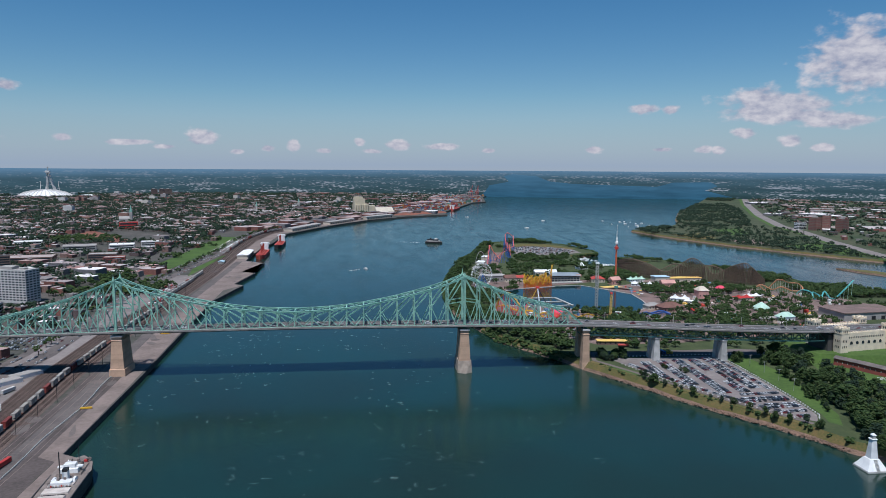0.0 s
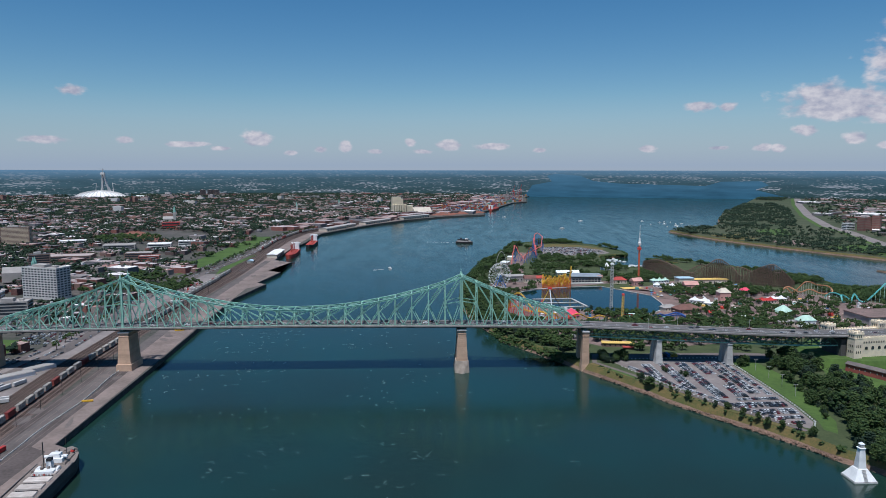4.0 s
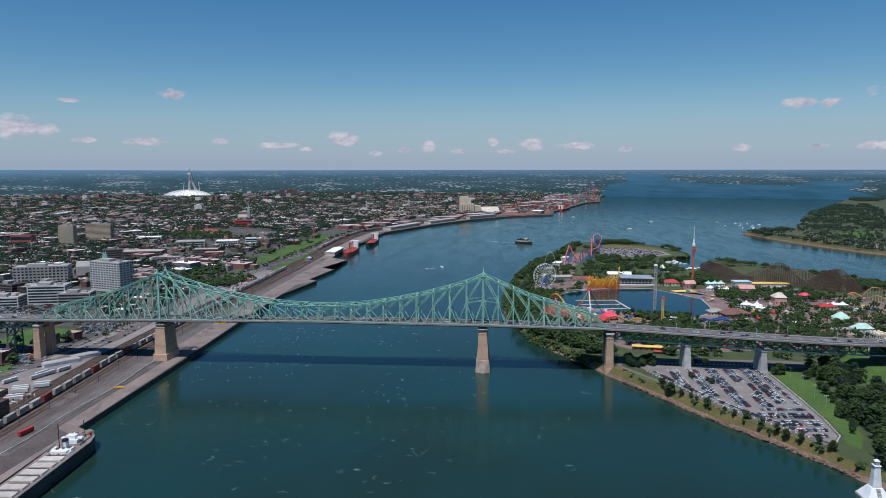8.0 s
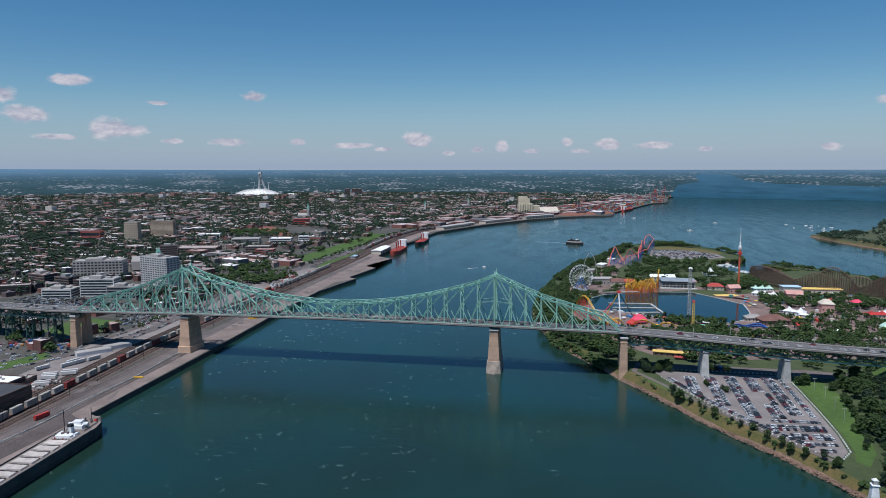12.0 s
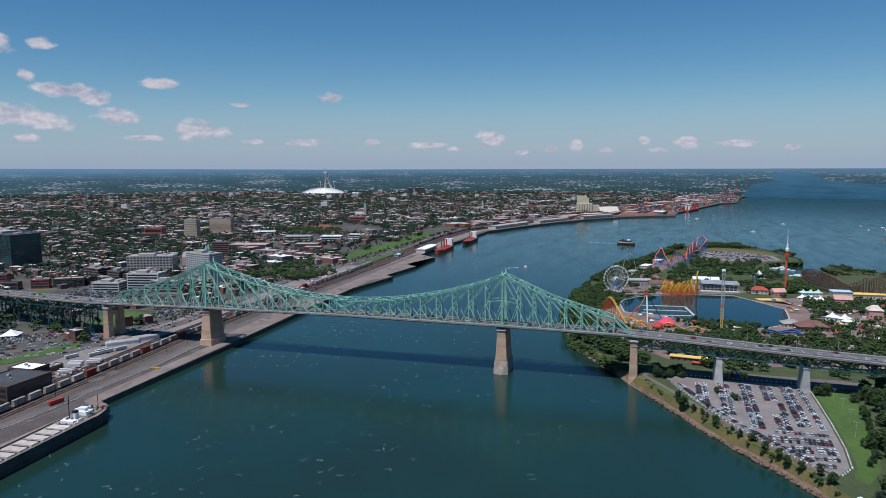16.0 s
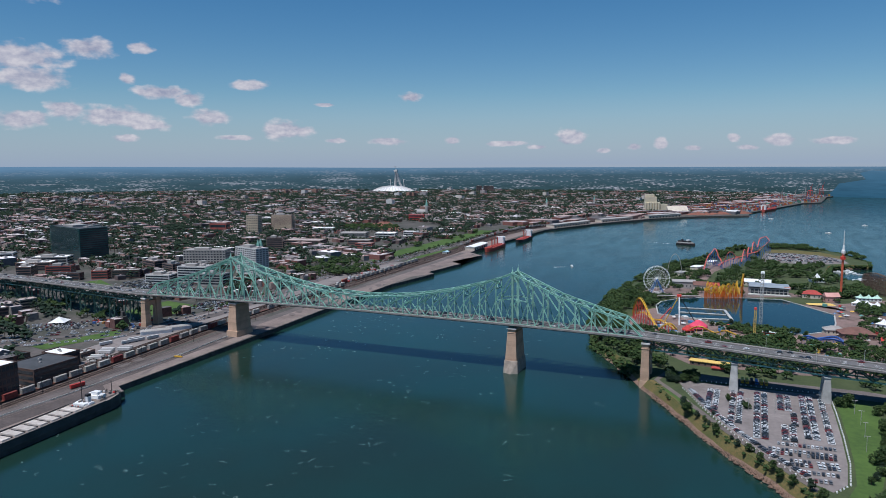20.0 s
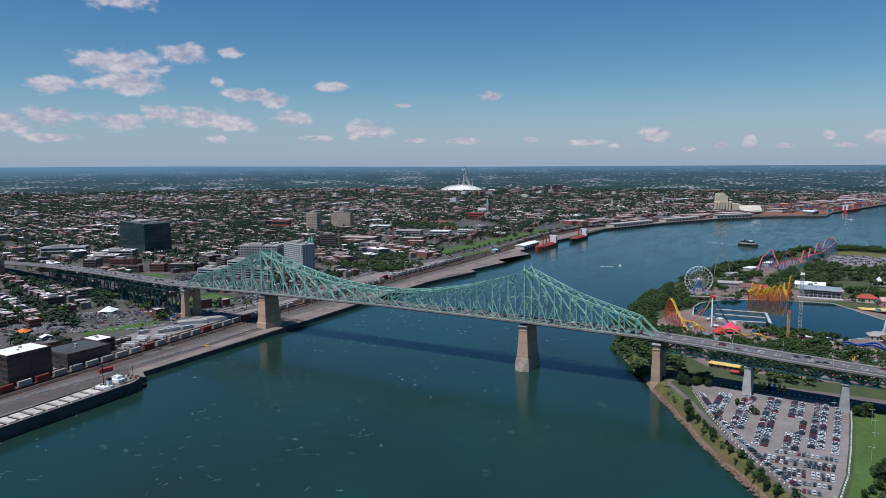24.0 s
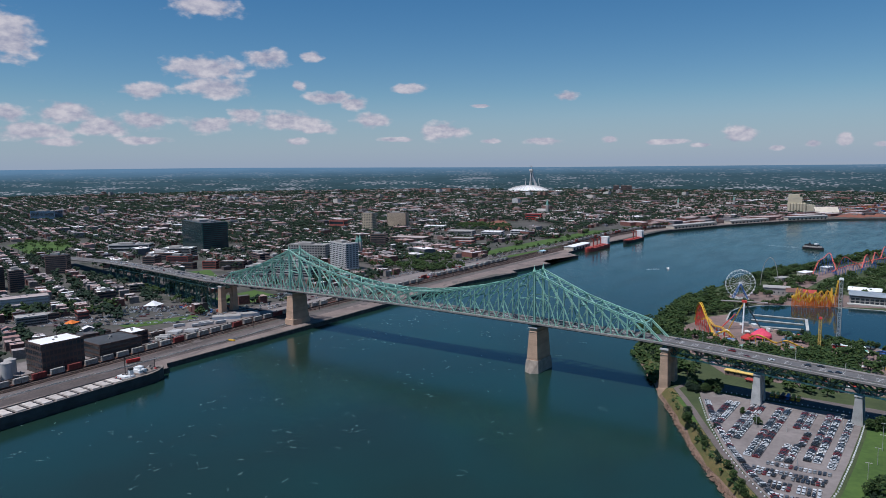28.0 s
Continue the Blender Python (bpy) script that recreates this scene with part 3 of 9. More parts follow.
def build_truss():
    br = thing("cantilever_bridge", "green steel cantilever truss bridge on tall stone piers", "bridge")
    P = posts()
    n = len(P)
    for y in (Y0, Y1):
        for i in range(n):
            x, h = P[i]
            z = deck_z(x)
            tower = x in (XL, XR)
            if h > 0:
                member(br, "tower_post" if tower else "post", (x, y, z - 2), (x, y, z + h), 1.6 if tower else 0.75, 1.8 if tower else 0.9)
            if i + 1 < n:
                x2, h2 = P[i + 1]
                z2 = deck_z(x2)
                a, b = (x, y, z + h), (x2, y, z2 + h2)
                member(br, "top_chord", a, b, 1.15, 1.3)
                member(br, "bottom_chord", (x, y, z - 0.4), (x2, y, z2 - 0.4), 0.9, 1.2)
                xm, zm = (x + x2) / 2, (z + z2) / 2
                # tall side towards the tower: diagonal from its top to mid-height of the next post
                (xa, ha, za), (xb, hb, zb) = ((x, h, z), (x2, h2, z2)) if h > h2 else ((x2, h2, z2), (x, h, z))
                if hb > 0:
                    node = zb + hb * 0.52
                    member(br, "diagonal", (xa, y, za + ha), (xb, y, node), 0.7, 0.85)
                    member(br, "sub_diagonal", (xb, y, node), (xm, y, zm), 0.55, 0.65)
                    if ha < 48:
                        member(br, "sub_diagonal", (xa, y, za + ha * 0.52), (xm, y, zm), 0.55, 0.65)
                    else:
                        member(br, "mid_strut", (xa, y, za + ha * 0.5), (xb, y, node), 0.6, 0.7)
                        member(br, "sub_diagonal", (xa, y, za + ha * 0.5), (xm, y, zm), 0.55, 0.65)
        for x in (XL, XR):
            z = deck_z(x) + 48.4
            pl = Pile()
            pl.box((0, 0, 0), (2.6, 2.4, 1.6), taper=0.8)
            pl.box((0, 0, 1.6), (1.5, 1.5, 2.6), taper=0.5)
            pl.box((0, 0, 4.2), (0.5, 0.5, 2.6), taper=0.1)
            f = part("finial", pl.mesh("finial", M_STEEL), None, br, "pointed green steel finial on the tower")
            f.matrix_basis = pose(x, y, z - 0.3)
    for i in range(n):
        x, h = P[i]
        if h <= 0:
            continue
        z = deck_z(x) + h
        member(br, "cross_strut", (x, Y0, z), (x, Y1, z), 0.7, 0.9)
        if h > 13:
            zs = max(deck_z(x) + 8.0, z - 9.0)
            member(br, "portal_strut", (x, Y0, zs), (x, Y1, zs), 0.6, 0.8)
            member(br, "sway_brace", (x, Y0, z), (x, Y1, zs), 0.45, 0.5)
            member(br, "sway_brace", (x, Y1, z), (x, Y0, zs), 0.45, 0.5)
        if i + 1 < n and P[i + 1][1] > 0:
            x2, h2 = P[i + 1]
            z2 = deck_z(x2) + h2
            member(br, "lateral_brace", (x, Y0, z), (x2, Y1, z2), 0.45, 0.5)
            member(br, "lateral_brace", (x, Y1, z), (x2, Y0, z2), 0.45, 0.5)
    for x in (XL, XR):
        for y in (Y0, Y1):
            z = deck_z(x)
            pl = Pile()
            pl.box((0, 0, 0), (4.2, 3.0, 1.3))
            pl.box((0, 0, 1.3), (2.8, 2.4, 1.9), taper=0.6)
            s = part("bearing_shoe", pl.mesh("bearing_shoe", M_STEELD), None, br, "dark steel bearing under the tower post")
            s.matrix_basis = pose(x, y, z - 3.4)
    return br


def strip(xs, yfun, zfun, ya, yb, za, zb):
    """A long bar that follows the road between the offsets ya and yb, from za to zb above it."""
    v, f = [], []
    for x in xs:
        d = 0.5
        dy = (yfun(x + d) - yfun(x - d)) / (2 * d)
        k = 1 / math.hypot(1, dy)
        for yo, zo in ((ya, za), (yb, za), (yb, zb), (ya, zb)):
            v.append((x - dy * k * yo, yfun(x) + k * yo, zfun(x) + zo))
    for i in range(len(xs) - 1):
        a, b = 4 * i, 4 * i + 4
        for j in range(4):
            f.append((a + j, a + (j + 1) % 4, b + (j + 1) % 4, b + j))
    e = 4 * (len(xs) - 1)
    f += [(3, 2, 1, 0), (e, e + 1, e + 2, e + 3)]
    return v, f


def fix(name, v, f, material):
    bm = bmesh.new()
    vs = [bm.verts.new(p) for p in v]
    for q in f:
        bm.faces.new([vs[i] for i in q])
    bmesh.ops.recalc_face_normals(bm, faces=bm.faces)
    return mesh_of(bm, name, material)


def build_deck(br):
    xs = list(range(-1100, 521, 10))
    part("road_deck", fix("road_deck", *strip(xs, deck_y, deck_z, -10.6, 10.6, -0.9, 0.0), M_DECK), None, br, "grey asphalt road deck")
    part("floor_system", fix("floor_system", *strip(xs, deck_y, deck_z, -9.4, 9.4, -2.6, -0.9), M_UNDER), None, br, "steel floor beams below the deck, shade painted into the dark colour")
    for s in (-1, 1):
        part("sidewalk", fix("sidewalk", *strip(xs, deck_y, deck_z, s * 11.9 - 1.3, s * 11.9 + 1.3, -0.5, 0.25), M_PARAPET), None, br, "concrete sidewalk cantilevered outside the truss")
        part("fascia", fix("fascia", *strip(xs, deck_y, deck_z, s * 13.25 - 0.12, s * 13.25 + 0.12, -1.1, 0.4), M_PARAPET), None, br, "pale concrete fascia band")
        part("barrier", fix("barrier", *strip(xs, deck_y, deck_z, s * 7.7 - 0.25, s * 7.7 + 0.25, 0.0, 0.9), M_PARAPET), None, br, "concrete road barrier")
        part("handrail", fix("handrail", *strip(xs, deck_y, deck_z, s * 13.2 - 0.05, s * 13.2 + 0.05, 1.35, 1.5), M_STEELD), None, br, "dark steel handrail")
        # uprights of the railing
        pl = Pile()
        for x in range(-700, 440, 3):
            pl.box((x, deck_y(x) + s * 13.2, deck_z(x) + 0.3), (0.1, 0.1, 1.2))
        p = part("railing_uprights", pl.mesh("railing_uprights", M_STEELD), None, br)
        tagged(p, kind="stuff")
    for lane in (-3.6, 0, 3.6):
        pl = Pile()
        for x in range(-900, 500, 12):
            pl.bar((x, deck_y(x) + lane, deck_z(x) + 0.03), (x + 5, deck_y(x + 5) + lane, deck_z(x + 5) + 0.03), 0.25, 0.03)
        tagged(part("lane_markings", pl.mesh("lane_markings", M_WHITE), None, br, "worn white lane dashes"), kind="stuff")
    for x in list(range(150, 420, 36)) + list(range(-840, -470, 40)):
        s = 1 if (x // 4) % 2 else -1
        pl = Pile()
        pl.bar((x, deck_y(x) + s * 11, deck_z(x)), (x, deck_y(x) + s * 11, deck_z(x) + 9.5), .28)
        pl.bar((x, deck_y(x) + s * 11, deck_z(x) + 9.4), (x, deck_y(x) + s * 8.4, deck_z(x) + 9.8), .2)
        pl.box((x, deck_y(x) + s * 8.2, deck_z(x) + 9.6), (.4, 1.0, .25))
        part("lamp_standard", pl.mesh("lamp_standard", M_CONC), None, br, "slim road lamp on the approach")
    # transverse floor beams seen along the fascia
    for i in range(-460, 126, 8):
        pl = UNIT.get("floor_beam")
        if pl is None:
            p = Pile()
            p.box((0, 0, -2.2), (0.6, 26.0, 1.6))
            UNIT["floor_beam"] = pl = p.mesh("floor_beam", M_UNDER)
        b = part("floor_beam", pl, None, br)
        b.matrix_basis = pose(i, deck_y(i), deck_z(i))


def tapered(name, parent, c, base, top, z0, z1, material, label="", rz=0.0):
    bm = bmesh.new()
    vs = []
    for z, (a, b) in ((z0, base), (z1, top)):
        for sx, sy in ((-1, -1), (1, -1), (1, 1), (-1, 1)):
            vs.append(bm.verts.new((sx * a / 2, sy * b / 2, z)))
    for q in ((0, 1, 5, 4), (1, 2, 6, 5), (2, 3, 7, 6), (3, 0, 4, 7), (4, 5, 6, 7), (3, 2, 1, 0)):
        bm.faces.new([vs[i] for i in q])
    bmesh.ops.bevel(bm, geom=[e for e in bm.edges], offset=0.07 if "course" in name else 0.25, segments=1, affect="EDGES")
    ob = part(name, bm, material, parent, label)
    ob.matrix_basis = pose(c[0], c[1], 0, 0, 0, rz)
    return ob


def build_pier(x, foot, top_z, wx, wy, shrink, name, label, water=True, window=False):
    """A tall battered stone pier with a plinth, courses, necking and a cap."""
    p = thing(name, label, "bridge pier", (x, 9.0, 0), group="piers of the bridge")
    bx, by = wx, wy
    tx, ty = wx - shrink, wy - shrink
    hz = top_z - foot
    if water:
        bm = bmesh.new()
        pts = [(-bx / 2 - .5, -by / 2), (0, -by / 2 - 4.0), (bx / 2 + .5, -by / 2), (bx / 2 + .5, by / 2), (0, by / 2 + 4.0), (-bx / 2 - .5, by / 2)]
        lo = [bm.verts.new((a * 1.06, b * 1.03, -2)) for a, b in pts]
        hi = [bm.verts.new((a * (0.93 if abs(b) < by / 2 + 1 else 1), b * (0.965 if abs(b) < by / 2 + 1 else 0.82), 12.0)) for a, b in pts]
        for i in range(6):
            bm.faces.new((lo[i - 1], lo[i], hi[i], hi[i - 1]))
        bm.faces.new(hi)
        bmesh.ops.recalc_face_normals(bm, faces=bm.faces)
        part("cutwater", bm, M_STONEWET, p, "weathered stone cutwater at the waterline")
    else:
        tapered("plinth", p, (0, 0), (bx + 1.6, by + 1.6), (bx + 1.2, by + 1.2), foot - 1, foot + 7.0, M_STONE, "stone plinth")
    z = foot + (0 if water else 6.5)
    rows = 16
    zt = top_z - 5.5
    for i in range(rows):
        a, b = (z + (zt - z) * i / rows, z + (zt - z) * (i + 1) / rows)
        fa, fb = (a - foot) / hz, (b - foot) / hz
        tapered("stone_course", p, (0, 0), (bx - shrink * fa, by - shrink * fa), (bx - shrink * fb, by - shrink * fb), a + 0.01, b, M_STONE)
    tapered("necking", p, (0, 0), (tx + 1.2, ty + 1.2), (tx + 1.2, ty + 1.2), zt, zt + 0.9, M_STONE)
    tapered("neck", p, (0, 0), (tx, ty), (tx - .2, ty - .2), zt + 0.9, top_z - 1.6, M_STONE)
    tapered("cap", p, (0, 0), (tx + 2.2, ty + 2.2), (tx + 1.4, ty + 1.4), top_z - 1.6, top_z, M_CONC, "pale stone cap")
    return p


def build_approach_truss(br, spans, depth):
    """Deck trusses below the road, one bay after another."""
    for (xa, xb) in spans:
        n = max(4, round((xb - xa) / 10))
        for y in (3.0, 15.0):
            for i in range(n):
                x1, x2 = xa + (xb - xa) * i / n, xa + (xb - xa) * (i + 1) / n
                t1, t2 = deck_z(x1) - 2.8, deck_z(x2) - 2.8
                oy1, oy2 = deck_y(x1) - 9 + y, deck_y(x2) - 9 + y
                member(br, "deck_truss_chord", (x1, oy1, t1 - depth), (x2, oy2, t2 - depth), 0.8, 0.9)
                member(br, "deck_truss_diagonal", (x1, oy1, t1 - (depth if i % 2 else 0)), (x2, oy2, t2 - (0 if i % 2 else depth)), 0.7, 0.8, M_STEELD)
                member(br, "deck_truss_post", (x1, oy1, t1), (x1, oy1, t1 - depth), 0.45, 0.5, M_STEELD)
        for i in range(0, n + 1):
            x1 = xa + (xb - xa) * i / n
            t1, oy = deck_z(x1) - 2.8, deck_y(x1) - 9
            member(br, "deck_truss_strut", (x1, 3.0 + oy, t1 - depth), (x1, 15.0 + oy, t1 - depth), 0.5, 0.6, M_STEELD)


def build_bent(x, foot):
    """A steel tower of four legs under the northern approach."""
    b = thing("steel_bent", "green steel lattice tower below the approach road", "bridge support", (x, deck_y(x), foot), group="steel towers of the approach")
    h = deck_z(x) - 2.6 - 7.0 - foot
    for sx in (-4, 4):
        for sy in (-6.0, 6.0):
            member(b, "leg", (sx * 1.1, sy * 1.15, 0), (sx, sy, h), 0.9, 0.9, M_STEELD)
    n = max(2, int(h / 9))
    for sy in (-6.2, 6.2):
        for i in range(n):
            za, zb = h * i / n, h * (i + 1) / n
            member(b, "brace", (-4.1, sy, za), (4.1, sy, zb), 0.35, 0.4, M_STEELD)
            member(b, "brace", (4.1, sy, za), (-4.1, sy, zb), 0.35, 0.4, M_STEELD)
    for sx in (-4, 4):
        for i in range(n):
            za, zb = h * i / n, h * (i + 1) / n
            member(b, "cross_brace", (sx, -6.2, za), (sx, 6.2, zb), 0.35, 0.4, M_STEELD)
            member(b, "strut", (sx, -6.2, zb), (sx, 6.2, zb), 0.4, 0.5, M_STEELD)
    pl = Pile()
    for sx in (-4.4, 4.4):
        for sy in (-6.9, 6.9):
            pl.box((sx, sy, -1), (2.4, 2.4, 1.8), taper=0.8)
    part("footings", pl.mesh("footings", M_CONC), None, b, "concrete footings")


bridge = build_truss()
build_deck(bridge)
build_pier(0, -1, 44.0, 13.0, 28.0, 5.2, "river_pier", "tall tapered tan stone pier standing in the river")
build_pier(-333, 5, 44.2, 13.5, 27.0, 4.6, "quay_pier", "tall tapered tan stone pier standing on the quay", water=False)
build_approach_truss(bridge, [(121, 198), (198, 267), (267, 412)], 8.5)
build_approach_truss(bridge, [(-865, -800), (-800, -735), (-735, -670), (-670, -600), (-600, -535), (-535, -470)], 7.0)
for bx in (-865, -832, -800, -767, -735, -702, -670, -635, -600, -567, -535, -502):
    build_bent(bx, ground_z(bx, 9))


def build_anchor_pier(x, foot, top_z, label):
    """Anchor pier: two stone legs joined by an arch, with a cap."""
    p = thing("anchor_pier", label, "bridge pier", (x, 9.0, 0), group="piers of the bridge")
    for s in (-1, 1):
        c = (0, s * 9.4)
        tapered("leg_plinth", p, c, (8.8, 10.0), (8.2, 9.2), foot - 6, foot + 5, M_STONE)
        n = 10
        for i in range(n):
            a, b = foot + 5 + (top_z - 11 - foot) * i / n, foot + 5 + (top_z - 11 - foot) * (i + 1) / n
            fa, fb = i / n, (i + 1) / n
            tapered("leg_course", p, c, (7.8 - 1.6 * fa, 8.6 - 1.2 * fa), (7.8 - 1.6 * fb, 8.6 - 1.2 * fb), a + .01, b, M_STONE)
        tapered("leg_neck", p, c, (7.2, 8.2), (7.2, 8.2), top_z - 6, top_z - 5, M_STONE)
        tapered("leg_head", p, c, (6.0, 7.2), (6.0, 7.2), top_z - 5, top_z - 1.6, M_STONE)
        tapered("cap", p, c, (7.8, 9.0), (7.2, 8.4), top_z - 1.6, top_z, M_CONC)
        tapered("bearing", p, c, (3.4, 3.4), (2.2, 2.6), top_z - .1, top_z + 2.6, M_STEELD, "dark steel bearing")
    # the wall between the legs, with an arched opening
    bm = bmesh.new()
    w, zt, zs, r = 3.0, top_z - 5.0, top_z - 17.0, 4.7
    arc = [(r * math.cos(a), zs + r * 1.5 * math.sin(a)) for a in [math.pi * i / 10 for i in range(11)]]
    outer = [(5.4, foot), (5.4, zt), (-5.4, zt), (-5.4, foot)]
    loop = [(4.7, foot)] + arc + [(-4.7, foot)] + [outer[3], outer[2], outer[1], outer[0]]
    for sx in (-1, 1):
        bm.faces.new([bm.verts.new((sx * w / 2, y, z)) for y, z in loop])
    fs = list(bm.faces)
    a, b = list(fs[0].verts), list(fs[1].verts)
    for i in range(len(loop)):
        bm.faces.new((a[i - 1], a[i], b[i], b[i - 1]))
    bmesh.ops.recalc_face_normals(bm, faces=bm.faces)
    part("arch_wall", bm, M_STONE, p, "stone wall with an arched opening")


build_anchor_pier(-467, 5, 40.6, "two-legged tan stone anchor pier with an arch")
build_anchor_pier(124.5, 2, 41.4, "weathered two-legged stone anchor pier at the island shore")
for px, top in ((198, 32.2), (267, 29.9)):
    p = thing("approach_pier", "pale grey tapered concrete pier under the approach truss", "bridge pier", (px, deck_y(px), 0), group="approach piers")
    for s in (-1, 1):
        tapered("column", p, (0, s * 6.2), (8.0, 7.4), (4.6, 5.0), 5, top - 1.4, M_CONC)
        tapered("column_cap", p, (0, s * 6.2), (5.8, 6.2), (5.8, 6.2), top - 1.4, top, M_CONC)
    tapered("tie_wall", p, (0, 0), (3.6, 9.0), (2.8, 9.0), 6, top - 4, M_CONC)
# ---------------------------------------------------------------- trees
M_LEAF = palette("tree_leaves", [(0.026, 0.048, 0.015), (0.036, 0.062, 0.019), (0.050, 0.076, 0.022), (0.031, 0.054, 0.020), (0.060, 0.085, 0.028)], rough=0.85, scale=0.5, dirt=0.3, spec=0.15)
M_LEAFD = palette("dark_leaves", [(0.020, 0.036, 0.023), (0.027, 0.045, 0.027), (0.034, 0.053, 0.029)], rough=0.85, scale=0.5, dirt=0.3, spec=0.15)
M_BARK = mat("bark", (0.10, 0.075, 0.055), (0.06, 0.045, 0.035), scale=0.8, rough=1.0)


def crown_mesh(seed, w, h, n):
    """A crown of many small leaf clumps on a few boughs, uneven and with gaps."""
    rng = random.Random(seed)
    pl = Pile()
    boughs = [(rng.uniform(-.3, .3) * w, rng.uniform(-.3, .3) * w, h * rng.uniform(.32, .8), rng.uniform(.26, .4) * w) for _ in range(8)]
    boughs.append((0, 0, h * 0.82, 0.24 * w))
    for i in range(n):
        bx, by, bz, br = boughs[i % len(boughs)]
        d = Vector((rng.gauss(0, 1), rng.gauss(0, 1), rng.gauss(0, 1))).normalized() * br * rng.uniform(.65, 1.05)
        pl.lump((bx + d.x, by + d.y, bz + d.z * 0.9), w * rng.uniform(.045, .1), rng)
    return pl


def trunk_pile(seed, w, h):
    rng = random.Random(seed)
    pl = Pile()
    k = []
    for j, (z, r) in enumerate(((-0.5, 0.05), (h * .2, .034), (h * .5, .02), (h * .75, .008))):
        k.append(len(pl.v))
        ox, oy = rng.uniform(-.02, .02) * w * j, rng.uniform(-.02, .02) * w * j
        for i in range(6):
            a = math.tau * i / 6
            pl.v.append((ox + math.cos(a) * r * h, oy + math.sin(a) * r * h, z))
    for a, b in zip(k, k[1:]):
        for i in range(6):
            pl.f.append((a + i, a + (i + 1) % 6, b + (i + 1) % 6, b + i))
            pl.m.append(0)
    for i in range(5):
        a = rng.uniform(0, math.tau)
        z = h * rng.uniform(.25, .5)
        pl.bar((0, 0, z), (math.cos(a) * w * .3, math.sin(a) * w * .3, z + h * .2), h * .016)
    return pl


TREE_KINDS = []


def tree_kinds():
    for i, (w, h) in enumerate(((9, 11), (11, 12), (7, 10), (8, 13), (12, 13), (6, 8))):
        TREE_KINDS.append((crown_mesh(40 + i, w, h, 330).mesh("crown", M_LEAFD if i in (3, 5) else M_LEAF), trunk_pile(60 + i, w, h).mesh("trunk", M_BARK)))


def tree(x, y, z, s, kind, rz, group="trees of the island"):
    t = thing("tree", "leafy green broadleaf tree with an uneven crown", "tree", (x, y, z), rz, group)
    c = part("crown", TREE_KINDS[kind][0], None, t)
    b = part("trunk", TREE_KINDS[kind][1], None, t)
    for o in (c, b):
        o.matrix_basis = Matrix.Diagonal((s, s, s, 1))
    return t


def wood_tree(pl, rng, x, y, z, w, h, n, k=1.0):
    """A simpler tree for woods that are seen from afar."""
    pl.bar((x, y, z - .5), (x, y, z + h * .5), 0.5, m=1)
    for i in range(n):
        a, r = rng.uniform(0, math.tau), w * .5 * math.sqrt(rng.random())
        zz = z + h * (0.42 + 0.5 * rng.random() * (1 - (r / w) ** 2 * 2))
        pl.lump((x + math.cos(a) * r, y + math.sin(a) * r, zz), w * k * rng.uniform(.16, .28), rng)


tree_kinds()
# ---------------------------------------------------------------- north bank: rail yard, streets, city
M_BRICK = palette("house_walls", [(0.20, 0.085, 0.07), (0.24, 0.105, 0.085), (0.15, 0.075, 0.065), (0.26, 0.23, 0.21), (0.17, 0.16, 0.165), (0.30, 0.25, 0.22), (0.13, 0.095, 0.09), (0.22, 0.14, 0.12)], rough=0.9, dirt=0.35)
M_ROOF = palette("flat_roofs", [(0.33, 0.27, 0.255), (0.13, 0.115, 0.115), (0.48, 0.41, 0.395), (0.40, 0.275, 0.245), (0.25, 0.215, 0.205), (0.36, 0.295, 0.28), (0.80, 0.75, 0.72), (0.33, 0.19, 0.165), (0.10, 0.09, 0.095), (0.52, 0.45, 0.43), (0.43, 0.31, 0.28)],
                 rough=0.95, dirt=0.3)
M_BRICK_O = palette("house_walls_near", [(0.22, 0.10, 0.075), (0.27, 0.13, 0.10), (0.17, 0.085, 0.07), (0.30, 0.26, 0.22), (0.20, 0.19, 0.19), (0.34, 0.28, 0.21)], rough=0.9, dirt=0.35, island=False)
M_ROOF_O = palette("flat_roofs_near", [(0.28, 0.265, 0.265), (0.13, 0.125, 0.13), (0.42, 0.40, 0.39), (0.36, 0.27, 0.25), (0.66, 0.63, 0.62), (0.20, 0.19, 0.19), (0.46, 0.38, 0.36)], rough=0.95, dirt=0.3, island=False)
M_GLASSD = mat("dark_window", (0.035, 0.045, 0.055), (0.02, 0.026, 0.032), scale=0.1, rough=0.15, spec=0.6)
M_BLACKGLASS = mat("black_curtain_glass", (0.03, 0.085, 0.085), (0.016, 0.05, 0.052), scale=0.04, rough=0.12, spec=0.8)
M_TAN = mat("tan_concrete", (0.52, 0.42, 0.30), (0.42, 0.34, 0.25), scale=0.05, rough=0.9)
M_BROWN = mat("brown_brick", (0.20, 0.135, 0.11), (0.15, 0.10, 0.085), scale=0.05, rough=0.9)
M_GREYB = mat("grey_stone", (0.38, 0.35, 0.325), (0.29, 0.268, 0.25), scale=0.05, rough=0.9)
M_OFFICE = mat("white_precast", (0.58, 0.555, 0.53), (0.48, 0.46, 0.44), scale=0.08, rough=0.8)
M_WROOF = mat("white_roof", (0.84, 0.82, 0.79), (0.72, 0.70, 0.68), scale=0.06, rough=0.8, fine=0.4)
M_DROOF = mat("dark_roof", (0.075, 0.078, 0.085), (0.05, 0.052, 0.056), scale=0.08, rough=0.9)
M_COPPER = mat("green_copper", (0.22, 0.40, 0.33), (0.15, 0.30, 0.25), scale=0.3, rough=0.8)
M_RED = mat("red_paint", (0.50, 0.045, 0.04), (0.36, 0.035, 0.03), scale=0.3, rough=0.6)
